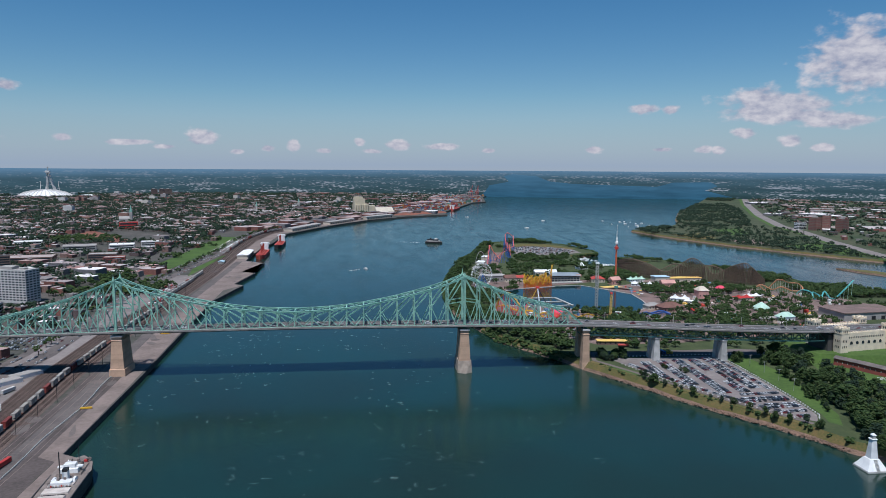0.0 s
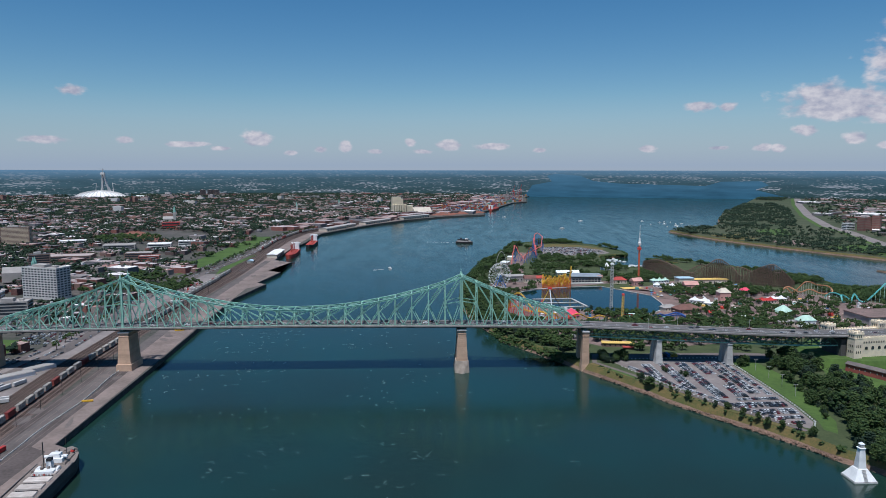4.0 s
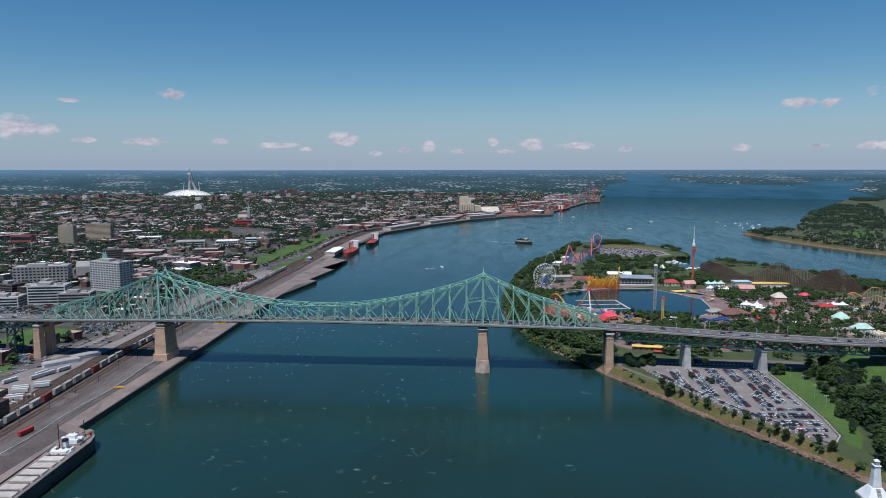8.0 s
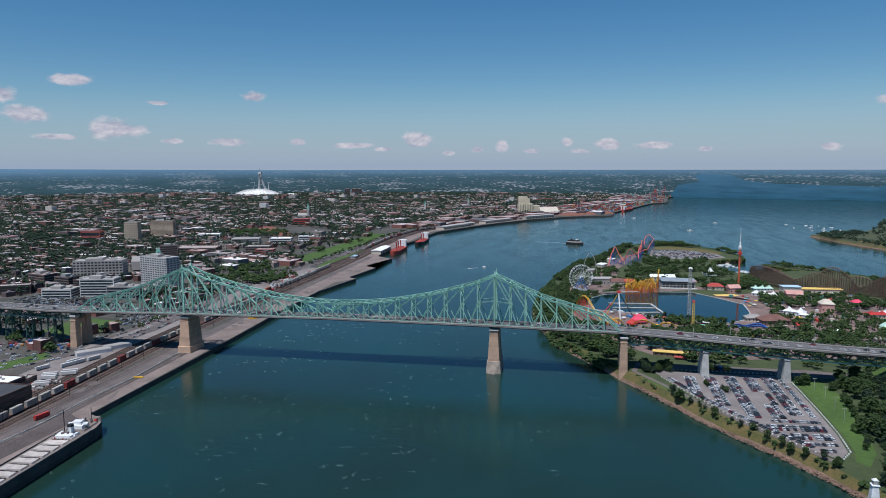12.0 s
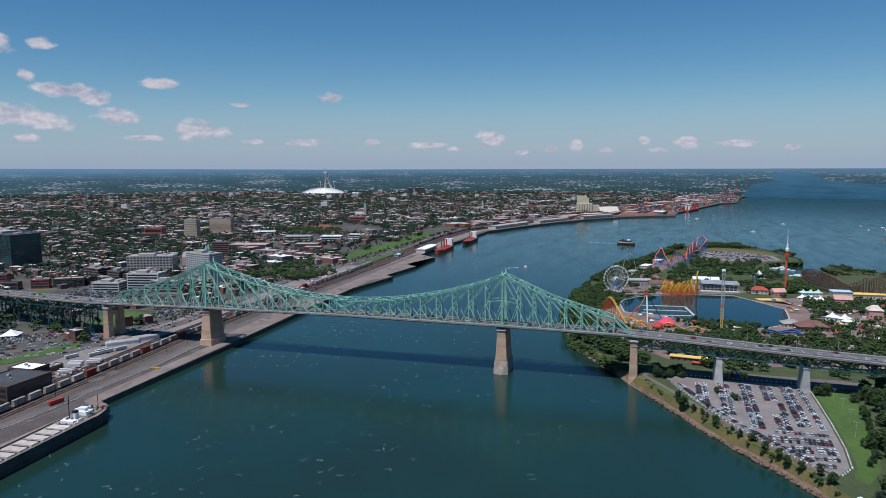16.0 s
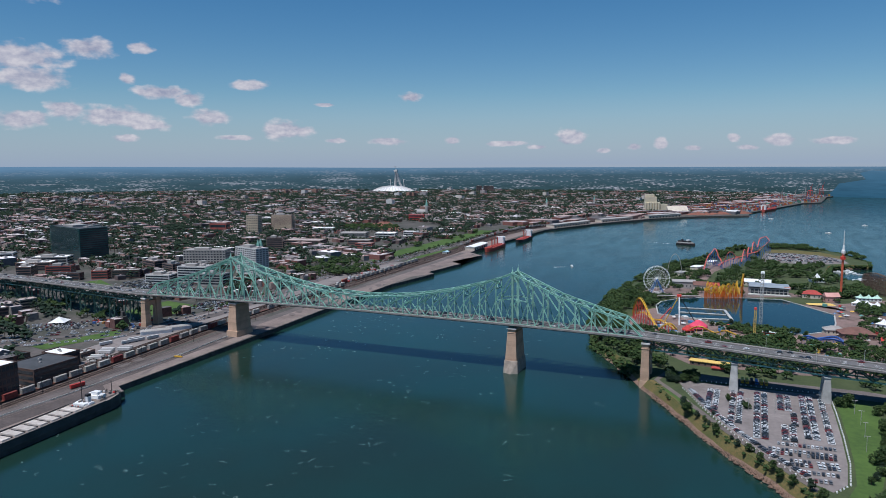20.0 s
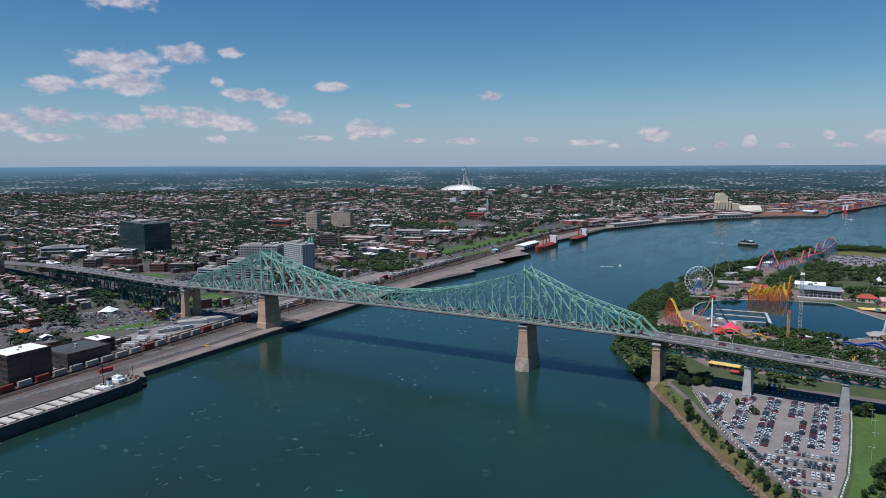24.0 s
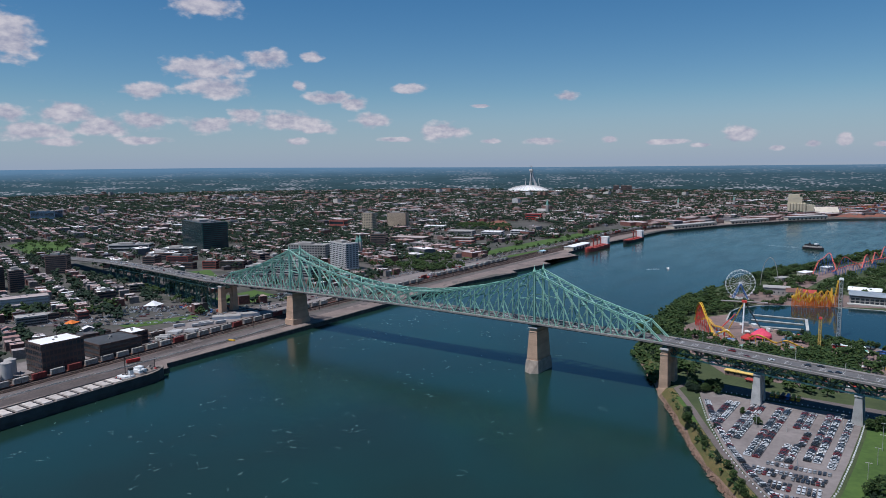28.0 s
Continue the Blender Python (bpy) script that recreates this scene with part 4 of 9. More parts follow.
M_YELLOW = mat("yellow_paint", (0.72, 0.42, 0.04), (0.6, 0.34, 0.03), scale=0.3, rough=0.5)
M_BLUEP = mat("blue_paint", (0.06, 0.16, 0.42), (0.045, 0.12, 0.33), scale=0.3, rough=0.5)
M_BOXCAR = palette("container_paint", [(0.38, 0.35, 0.30), (0.43, 0.40, 0.36), (0.33, 0.30, 0.27), (0.39, 0.36, 0.32), (0.35, 0.32, 0.28), (0.37, 0.35, 0.32), (0.39, 0.36, 0.32), (0.30, 0.28, 0.26), (0.20, 0.04, 0.035), (0.36, 0.34, 0.31), (0.33, 0.31, 0.28), (0.22, 0.05, 0.042)], rough=0.6, dirt=0.4, island=False)
M_CARS = palette("car_paint", [(0.50, 0.50, 0.51), (0.02, 0.02, 0.023), (0.22, 0.23, 0.24), (0.60, 0.60, 0.60), (0.045, 0.05, 0.06), (0.15, 0.02, 0.022), (0.03, 0.04, 0.06), (0.10, 0.10, 0.11), (0.55, 0.56, 0.57), (0.03, 0.03, 0.035)],
                 rough=0.3, dirt=0.1, island=False, spec=0.5)
M_CARSTUFF = palette("car_paint_far", [(0.50, 0.50, 0.51), (0.02, 0.02, 0.023), (0.22, 0.23, 0.24), (0.60, 0.60, 0.60), (0.045, 0.05, 0.06), (0.15, 0.02, 0.022), (0.03, 0.04, 0.06), (0.55, 0.56, 0.57)], rough=0.3, dirt=0.1, spec=0.5)
M_CONTAIN = palette("port_containers", [(0.36, 0.08, 0.05), (0.30, 0.05, 0.04), (0.06, 0.12, 0.28), (0.42, 0.20, 0.06), (0.40, 0.39, 0.38), (0.22, 0.07, 0.06), (0.10, 0.22, 0.16), (0.45, 0.42, 0.40)], rough=0.7, dirt=0.3)


M_QUAYASPH = mat("quay_asphalt", (0.115, 0.092, 0.085), (0.064, 0.052, 0.048), scale=0.05, rough=0.95, fine=0.45)
M_QUAYD = mat("stained_quay", (0.165, 0.135, 0.122), (0.11, 0.09, 0.083), scale=0.06, rough=0.95, fine=0.4)


def ribbon(name, pts, width, material, label, category="road", lift=0.15, zf=None, kind="structure"):
    v, f = [], []
    fine = []
    for (x1, y1), (x2, y2) in zip(pts, pts[1:]):
        n = max(1, int(math.hypot(x2 - x1, y2 - y1) / 40))
        fine += [(x1 + (x2 - x1) * i / n, y1 + (y2 - y1) * i / n) for i in range(n)]
    fine.append(pts[-1])
    for i, (x, y) in enumerate(fine):
        (xa, ya), (xb, yb) = fine[max(0, i - 1)], fine[min(len(fine) - 1, i + 1)]
        l = math.hypot(xb - xa, yb - ya) or 1
        nx, ny = -(yb - ya) / l, (xb - xa) / l
        for s in (-.5, .5):
            px, py = x + nx * width * s, y + ny * width * s
            v.append((px, py, (zf(px, py) if zf else ground_z(px, py)) + lift))
        if i:
            k = 2 * i
            f.append((k - 2, k, k + 1, k - 1))
    me = raw(name, v, f, material)
    bm = bmesh.new()
    bm.from_mesh(me)
    for q in bm.faces:
        if q.normal.z < 0:
            q.normal_flip()
    bm.to_mesh(me)
    bm.free()
    return tagged(new(name, me), label, category, "", kind)


TRACK = [(-348, -420), (-364, -250), (-372, -140), (-384, 0), (-390, 200), (-388, 420), (-386, 620), (-390, 800), (-400, 1000), (-404, 1200), (-388, 1400), (-320, 1600), (-250, 1760), (-150, 1950), (20, 2130), (180, 2400), (300, 2800)]
STREET = [(-760, -330), (-640, -215), (-520, -118), (-470, -70), (-440, -10), (-432, 80), (-440, 200), (-458, 320), (-462, 430), (-445, 629), (-428, 954), (-430, 1221), (-412, 1420), (-345, 1640), (-270, 1800), (-170, 2000), (-20, 2200), (140, 2500), (250, 2900), (330, 3400)]


def offset_line(pts, d):
    out = []
    for i, (x, y) in enumerate(pts):
        (xa, ya), (xb, yb) = pts[max(0, i - 1)], pts[min(len(pts) - 1, i + 1)]
        l = math.hypot(xb - xa, yb - ya)
        out.append((x - (yb - ya) / l * d, y + (xb - xa) / l * d))
    return out


def along(pts, step):
    """Places and headings at even steps along a line."""
    out, left = [], 0.0
    for (x1, y1), (x2, y2) in zip(pts, pts[1:]):
        l = math.hypot(x2 - x1, y2 - y1)
        s = left
        while s < l:
            out.append((x1 + (x2 - x1) * s / l, y1 + (y2 - y1) * s / l, math.atan2(y2 - y1, x2 - x1)))
            s += step
        left = s - l
    return out


def build_yard():
    ribbon("quay_edge", [(-300, -600), (-300, -199), (-315, -190), (-319, -60), (-322, 30)], 15, M_QUAY, "pale worn concrete strip along the quay edge", "quay", 0.12)
    ribbon("quay_asphalt", [(-329, -600), (-330, -189), (-335, -60), (-342, 40)], 44, M_QUAYASPH, "dark grey worn asphalt of the quay", "quay", 0.09)
    for off in (-10, -5.5, 2.5, 9, 14):
        ribbon("lane_line", offset_line([(-334, -420), (-336, -189), (-341, -60), (-347, 40)], off), .45, M_QUAY, "worn pale lane line on the quay", "road marking", 0.2)
    ribbon("quay_apron", [(-331, 22), (-338, 180), (-343, 372), (-346, 519), (-357, 660), (-369, 812), (-371, 1030), (-365, 1389), (-270, 1627), (-215, 1743), (-110, 1925)], 36, M_QUAY, "pale stained concrete quay apron", "quay", 0.10)
    sheet("pier_surface", [(-304.5, 503), (-365, 380), (-365, 860), (-352, 812), (-309.5, 770), (-332.5, 660), (-306.5, 636), (-322, 517)], 5.14, M_QUAY, "pale concrete pier surface", "quay")
    ribbon("quay_road", [(-334, -600), (-336, -189), (-342, -60), (-350, 60), (-356, 180), (-360, 372), (-362, 800)], 13, M_ASPH, "dark asphalt quay road", "road", 0.18)
    ribbon("yard_ground", offset_line(TRACK[:7], 48), 48, M_LOT, "pinkish gravel ground of the rail yard", "yard", 0.08)
    ribbon("rail_bed", offset_line(TRACK, 4), 42, M_RAILT, "rust-brown ballast bed of the rail yard", "rail bed", 0.14)
    ribbon("street", STREET, 17, M_ASPH, "grey asphalt riverside street", "road", 0.22)
    ribbon("street_lane", offset_line(STREET, 24), 11, M_ASPH, "grey asphalt side street", "road", 0.2)
    rng = random.Random(41)
    for i in range(46):
        y = rng.uniform(-420, 780)
        x = bank_x(y) - rng.uniform(6, 52)
        a, b, r = rng.uniform(3, 14), rng.uniform(6, 30), rng.uniform(-.25, .1)
        n = 9
        pts = [(x + a * .5 * rng.uniform(.7, 1.2) * math.cos(math.tau * k / n) + r * b * math.sin(math.tau * k / n), y + b * .5 * rng.uniform(.7, 1.2) * math.sin(math.tau * k / n)) for k in range(n)]
        if all(bank_x(q) - p > 2 for p, q in pts):
            sheet("asphalt_patch", pts, 5.24 + i * .004, rng.choice((M_ASPH, M_QUAYD, M_QUAYD)), "darker asphalt repair patch on the quay", "patch")
    pl = Pile()
    for x, y, a in along([(-330, -600), (-331, -189), (-334, -60), (-340, 20)], 3.2):
        pl.box((x + 1.2 * math.sin(y * .05), y, 5.2), (3.0, .6, .9), a, taper=.8)
    pl.stuff("jersey_barriers", M_CONC, "line of pale concrete barriers along the quay road", "barriers")
    for k, d in enumerate((-13, -8.5, -2, 2.5, 8.5, 13, 17.5, 22)):
        line = offset_line(TRACK, d)
        tr = thing("rail_track", "pair of rusty steel rails on dark sleepers", "rail track", group="tracks of the rail yard")
        for s in (-0.9, 0.9):
            pts = offset_line(line, s)[:13]
            v, f = [], []
            for i, (x, y) in enumerate(pts):
                v += [(x - .15, y, 5.25), (x + .15, y, 5.25), (x + .15, y, 5.55), (x - .15, y, 5.55)]
                if i:
                    k = 4 * i
                    f += [(k - 4 + j, k - 4 + (j + 1) % 4, k + (j + 1) % 4, k + j) for j in range(4)]
            part("rail", raw("rail", v, f, M_RAIL), None, tr)
        pl = Pile()
        for x, y, a in along(line[:10], 3.0):
            pl.box((x, y, 5.15), (0.5, 2.8, 0.14), a)
        tagged(part("sleepers", pl.mesh("sleepers", M_RAIL), None, tr), kind="stuff")


def freight_train():
    """A long double-stack container train standing in the yard, and shorter strings of wagons."""
    car = Pile()
    car.box((0, 0, 1.0), (16.0, 2.9, 0.5))
    car.box((0, 0, 0.5), (14.0, 1.2, 0.5))
    flat = car.mesh("wagon_frame", M_RUSTY)
    n = 15
    side = [(-6.4 + 12.8 * (i + o) / n, 1.5 - (.14 if k else 0)) for i in range(n) for k, o in ((0, 0), (0, .45), (1, .5), (1, .95))]
    loop = side + [(x, -y) for x, y in side[::-1]]
    m = len(loop)
    v = [(x, y, 1.5) for x, y in loop] + [(x, y, 6.3) for x, y in loop]
    f = [(i, (i + 1) % m, m + (i + 1) % m, m + i) for i in range(m)] + [tuple(range(m, 2 * m))]
    body = raw("container", v, [q[::-1] for q in f], M_BOXCAR)
    bog = Pile()
    for s in (-5.5, 5.5):
        bog.box((s, 0, 0.1), (2.4, 2.2, 0.8), taper=0.8)
    bogie = bog.mesh("bogies", M_DARK)

    def string(line, a, b, name, label, gap=17.0, odds=1.0, seed=1):
        rng = random.Random(seed)
        for x, y, h in along(line, gap):
            if not a < y < b:
                continue
            w = thing(name, label, "rail wagon", (x, y, 5.35), math.degrees(h), "wagons in the rail yard")
            part("wagon_frame", flat, None, w)
            part("bogies", bogie, None, w)
            if rng.random() < odds:
                part("container", body, None, w)

    string(offset_line(TRACK, -2), -420, 330, "freight_wagon", "freight wagon carrying a pale ribbed container", odds=0.93, seed=4)
    string(offset_line(TRACK, 13), 350, 640, "freight_wagon", "freight wagon with a weathered ribbed box body", odds=0.9, seed=8)
    string(offset_line(TRACK, 8.5), 380, 560, "freight_wagon", "freight wagon with a weathered ribbed box body", odds=1, seed=9)
    string(offset_line(TRACK, 17.5), 950, 1500, "freight_wagon", "freight wagon with a weathered ribbed box body", odds=0.9, seed=11)


M_RUSTY = mat("rusty_steel", (0.16, 0.06, 0.04), (0.10, 0.045, 0.035), scale=0.3, rough=0.8)

# places kept free of ordinary houses: centre x, y and radius
KEEP = [(-605, 380, 62), (-1084, 421, 88), (-1044, 950, 36), (-1034, 1070, 46), (-770, 670, 32), (-763, 450, 62), (-636, 275, 52), (-595, 210, 60), (-680, 200, 60), (-386, -256, 60), (-395, -190, 50), (-998, 46, 34),
        (-2284, 630, 60), (-1870, 3440, 200), (-470, 480, 95), (-485, 560, 40), (-505, 870, 60), (-480, 750, 50), (-500, 1000, 45), (-500, 1150, 45), (-500, 1290, 45), (-830, 1220, 95), (-790, 1330, 130), (-690, 1260, 80), (-490, -70, 40), (-535, 90, 50), (-470, 130, 50),
        (-1480, 240, 120), (-1320, 170, 60), (-855, -80, 26), (-885, -90, 22), (-722, -132, 40), (-604, -178, 36), (-676, -40, 20), (-560, -40, 50), (-700, 20, 16), (-900, 235, 52), (-960, 205, 40), (-820, 240, 40),
        (-1010, 280, 56), (-1190, 300, 60), (-745, 175, 62), (-685, 235, 58), (-900, 1090, 40), (-690, 1030, 90), (-790, 1010, 60), (-640, 830, 70), (-760, 800, 60), (-820, 1538, 30), (-585, -125, 20), (-545, -160, 40), (-490, -110, 45)]
GRID = radians(-17.0)


def free_spot(x, y, pad=0.0):
    d = bank_x(y) - x
    lim = 150 if y < 1300 else (210 if y < 2100 else 330)
    if d < lim:
        return False
    if -1120 < x < -455 and abs(y - deck_y(x)) < 22 + pad:
        return False
    return all((x - a) ** 2 + (y - b) ** 2 > (r + pad) ** 2 for a, b, r in KEEP)


def row_house(x, y, z, w, d, h, a, rng):
    t = thing("row_house", "flat-roofed brick row house with a parapet", "house", (x, y, z), math.degrees(a), "row houses near the bridge")
    pl = Pile()
    pl.box((0, 0, -1), (w, d, h + 1))
    part("wall", pl.mesh("wall", M_BRICK_O), None, t)
    pl = Pile()
    pl.box((0, 0, h), (w - 0.5, d - 0.5, 0.15))
    top = part("roof", pl.mesh("roof", M_ROOF_O), None, t)
    pl = Pile()
    for sx in (-1, 1):
        pl.box((sx * (w / 2 - .12), 0, h), (0.3, d, 0.6))
        pl.box((0, sx * (d / 2 - .12), h), (w - 0.5, 0.3, 0.6))
    part("parapet", pl.mesh("parapet", M_BRICK_O), None, t)
    pl = Pile()
    pl.box((rng.uniform(-.25, .25) * w, rng.uniform(-.25, .25) * d, h + .15), (1.8, 2.2, 1.5), taper=.9)
    part("roof_hatch", pl.mesh("roof_hatch", M_GREYB), None, top)


def build_city():
    rng = random.Random(11)
    near, far, trees = [], Pile(), Pile()
    co, si = math.cos(GRID), math.sin(GRID)
    for iu in range(-28, 10):
        for iv in range(-14, 68):
            u0, v0 = iu * 168.0 + (31 if iv % 3 else 0), iv * 72.0
            cx, cy = u0 * co - v0 * si - 400, u0 * si + v0 * co
            ex, ey = cx - EYE0.x, cy - EYE0.y
            dist = math.hypot(ex, ey)
            az = math.degrees(math.atan2(-ex, ey))
            if dist > 4700 or not -12 < az < 76 or cx > bank_x(min(4600, max(-3000, cy))) - 60:
                continue
            big = rng.random() < (0.2 if dist < 1600 else 0.34)
            park = rng.random() < 0.05
            leafy = 0.40 + 0.75 * noise.noise(Vector((cx * 0.0014, cy * 0.0014, 3)))
            if dist > 1500:
                leafy += 0.12 + 0.35 * noise.noise(Vector((cx * 0.004, cy * 0.004, 7)))
            leafy = min(0.95, max(0.05, leafy))
            if leafy < 0.24 and dist > 1300:
                big = rng.random() < 0.7
            far_lod = dist > 2300
            for side in (-1, 1):
                u = -76.0
                while u < 72 and not park:
                    w = rng.uniform(7, 14) * (2.2 if far_lod else 1.35 if dist > 1330 else 1.0)
                    d = rng.uniform(11, 16)
                    h = rng.choice((6.5, 7, 9, 9.5, 10, 10, 12))
                    if big and rng.random() < 0.45:
                        w, d, h = rng.uniform(24, 52), rng.uniform(20, 31), rng.uniform(7, 17)
                    vv = side * (31 - d / 2) + rng.uniform(-1, 1)
                    uu = u + w / 2
                    x, y = cx + uu * co - vv * si, cy + uu * si + vv * co
                    u += w + (0.02 if rng.random() < 0.75 else rng.uniform(3, 14))
                    if not free_spot(x, y, max(w, d) * .5):
                        continue
                    if rng.random() < (0.16 + 0.5 * max(0, leafy - .3) if dist > 1500 else 0.05 + 0.25 * max(0, leafy - .3)):
                        continue
                    z = ground_z(x, y)
                    if dist < 1330 and len(near) < 150 and w < 20 and x > -1250:
                        near.append(1)
                        row_house(x, y, z, w, d, h, GRID, rng)
                    else:
                        if rng.random() < 0.1 and w < 15:
                            far.gable((x, y, z - 1), (w, d, h), 2.6, GRID, 0, 1)
                        else:
                            far.box((x, y, z - 1), (w, d, h + 1), GRID, 0, top_m=1)
                            if dist < 2200 and rng.random() < .6:
                                far.box((x + rng.uniform(-2, 2), y + rng.uniform(-2, 2), z + h), (rng.uniform(1.5, 3), rng.uniform(1.5, 3.5), 1.6), GRID, 1)
                            if w > 24 and dist < 3000:
                                far.box((x + rng.uniform(-6, 6), y + rng.uniform(-4, 4), z + h), (rng.uniform(4, 9), rng.uniform(4, 8), 3), GRID, 1)
            n = int(((84 if dist > 1500 else 54) if not park else 120) * max(0.2, leafy + 0.2) * (1.0 if dist < 2300 else 0.8))
            for _ in range(n):
                vv = rng.choice((rng.gauss(0, 8), rng.choice((-1, 1)) * rng.uniform(31, 37))) if not park else rng.uniform(-34, 34)
                uu = rng.uniform(-80, 80)
                x, y = cx + uu * co - vv * si, cy + uu * si + vv * co
                if not free_spot(x, y):
                    continue
                wood_tree(trees, rng, x, y, ground_z(x, y), rng.uniform(9, 15) if dist < 2200 else rng.uniform(11, 18), rng.uniform(11, 18), 8 if dist < 1400 else 4 if dist < 2200 else 3)
    far.stuff("city_houses", [M_BRICK, M_ROOF], "dense blocks of low flat-roofed brick houses", "houses")
    trees.stuff("city_trees", [M_LEAFD, M_BARK], "green street and backyard trees among the houses", "trees")


def office(name, label, c, size, rz, floors, cols, wall, glass, roof, category="office building", bands=False, base=0.0, group="", pane=(0.62, 0.5), plant=True):
    """A block with a window for each bay of each floor, a parapet and roof plant."""
    w, d, h = size
    t = thing(name, label, category, (c[0], c[1], base), rz, group)
    pl = Pile()
    pl.box((0, 0, -3), (w, d, h + 3))
    body = part("wall", pl.mesh("wall", wall), None, t)
    pl = Pile()
    pl.box((0, 0, h), (w - 1, d - 1, 0.2))
    top = part("roof", pl.mesh("roof", roof), None, t)
    pl = Pile()
    for s in (-1, 1):
        pl.box((s * (w / 2 - .2), 0, h), (0.5, d, 1.1))
        pl.box((0, s * (d / 2 - .2), h), (w - .9, 0.5, 1.1))
    part("parapet", pl.mesh("parapet", wall), None, t)
    pl = Pile()
    if plant:
        pl.box((-w * .1, 0, h + .2), (w * .35, d * .5, 4.2))
        pl.box((w * .25, d * .1, h + .2), (w * .12, d * .25, 2.4))
    else:
        pl.box((-w * .18, d * .1, h + .2), (2.6, 2.2, 1.6))
        pl.box((w * .05, -d * .05, h + .2), (1.8, 1.6, 1.2))
    part("plant_room", pl.mesh("plant_room", M_GREYB), None, top)
    fh = h / floors
    nd = max(2, round(cols * d / w))
    for (n, length, off, turn) in ((cols, w, d / 2, 0), (nd, d, w / 2, 90)):
        bay = length / n
        p = Pile()
        if bands:
            p.box((0, 0, -fh * .28), (length * .94, 0.3, fh * .56))
        else:
            p.box((0, 0, -fh * pane[1] / 2), (bay * pane[0], 0.3, fh * pane[1]))
        me = p.mesh("window", glass)
        for s in (-1, 1):
            if turn == 0 and s > 0:
                continue
            for fl in range(floors):
                for i in range(1 if bands else n):
                    o = part("window_band" if bands else "window", me, None, body)
                    q = 0 if bands else -length / 2 + bay * (i + .5)
                    z = fh * (fl + .5)
                    o.matrix_basis = pose(q, s * off, z) if turn == 0 else pose(s * off, q, z, 0, 0, 90)
    return t


def build_landmarks():
    office("office_block", "white precast office block with a grid of dark windows", (-605, 380), (65, 26, 44), -18.7, 12, 11, M_OFFICE, M_GLASSD, M_GREYB, base=10)
    office("glass_tower", "black glass office slab with a flat roof", (-1084, 421), (136, 58, 62), -16, 14, 14, M_BLACKGLASS, M_GLASSD, M_DROOF, bands=True, base=12)
    office("apartment_tower", "tan concrete apartment tower", (-1044, 950), (34, 26, 47), 13, 10, 6, M_TAN, M_GLASSD, M_GREYB, "apartment building", base=14, pane=(.5, .42))
    office("apartment_slab", "brown brick apartment slab with pale balconies", (-1034, 1070), (64, 22, 40), 13, 13, 10, M_BROWN, M_TAN, M_GREYB, "apartment building", bands=True, base=15)
    office("dark_office", "dark brown brick office building", (-770, 674), (36, 24, 26), 25, 6, 6, M_BROWN, M_GLASSD, M_DROOF, bands=True, base=11)
    office("stone_institution", "long grey stone institutional building with many windows", (-770, 452), (84, 34, 25), 20, 5, 14, M_GREYB, M_GLASSD, M_GREYB, "institutional building", base=10)
    office("studio_building", "pale concrete studio building with ribbon windows", (-640, 276), (52, 26, 25), 12, 6, 8, M_OFFICE, M_GLASSD, M_GREYB, bands=True, base=8)
    office("studio_wing", "low grey concrete wing beside the studio building", (-590, 262), (44, 24, 17), 12, 4, 8, M_GREYB, M_GLASSD, M_GREYB, bands=True, base=8)
    office("studio_low_wing", "low pale flat-roofed studio wing", (-690, 252), (44, 30, 12), 12, 3, 8, M_OFFICE, M_GLASSD, M_GREYB, bands=True, base=8)
    office("brick_slab", "dark brick mid-rise apartment slab", (-1000, 46), (36, 24, 32), 46, 9, 6, M_BROWN, M_GLASSD, M_DROOF, "apartment building", bands=True, base=10)
    office("blue_office", "blue glass office block far in the city", (-2284, 632), (96, 40, 34), 26, 8, 12, M_BLUEGLASS, M_GLASSD, M_GREYB, bands=True, base=18)
    # old brick factory by the tracks
    office("brick_factory", "dark brown brick factory with a bright white roof", (-386, -256), (32, 40, 28), 0, 5, 9, M_FACTORY, M_GLASSD, M_WROOF, "factory", base=5, pane=(0.7, 0.62), plant=False)
    office("dark_factory", "dark low factory building with a grey roof", (-395, -196), (42, 46, 15), 0, 3, 6, M_FACTORY, M_GLASSD, M_DROOF, "factory", bands=True, base=5, plant=False)
    office("small_factory", "small brick factory with a white flat roof", (-414, -160), (28, 20, 14), 0, 3, 5, M_FACTORY, M_GLASSD, M_WROOF, "factory", bands=True, base=5, plant=False)
    for i, (x, y) in enumerate(((-398, -292), (-388, -300), (-399, -306), (-388, -314), (-400, -320), (-389, -328))):
        t = thing("storage_tank", "pale grey cylindrical steel storage tank", "storage tank", (x, y, 5), group="tanks beside the factory")
        bm = bmesh.new()
        bmesh.ops.create_cone(bm, cap_ends=True, segments=20, radius1=5, radius2=5, depth=15, matrix=Matrix.Translation((0, 0, 7.5)))
        part("shell", bm, M_OFFICE, t)
        bm = bmesh.new()
        bmesh.ops.create_cone(bm, cap_ends=True, segments=20, radius1=5.2, radius2=0.6, depth=1.8, matrix=Matrix.Translation((0, 0, 15.9)))
        part("cap", bm, M_GREYB, t)
    # church with two copper steeples and a lone grey steeple farther off
    ch = thing("church", "grey stone church with two green copper steeples", "church", (-725, 520, 10), 20)
    pl = Pile()
    pl.gable((0, 0, 0), (46, 20, 16), 9, 0, 0, 0)
    part("nave", pl.mesh("nave", M_GREYB), None, ch)
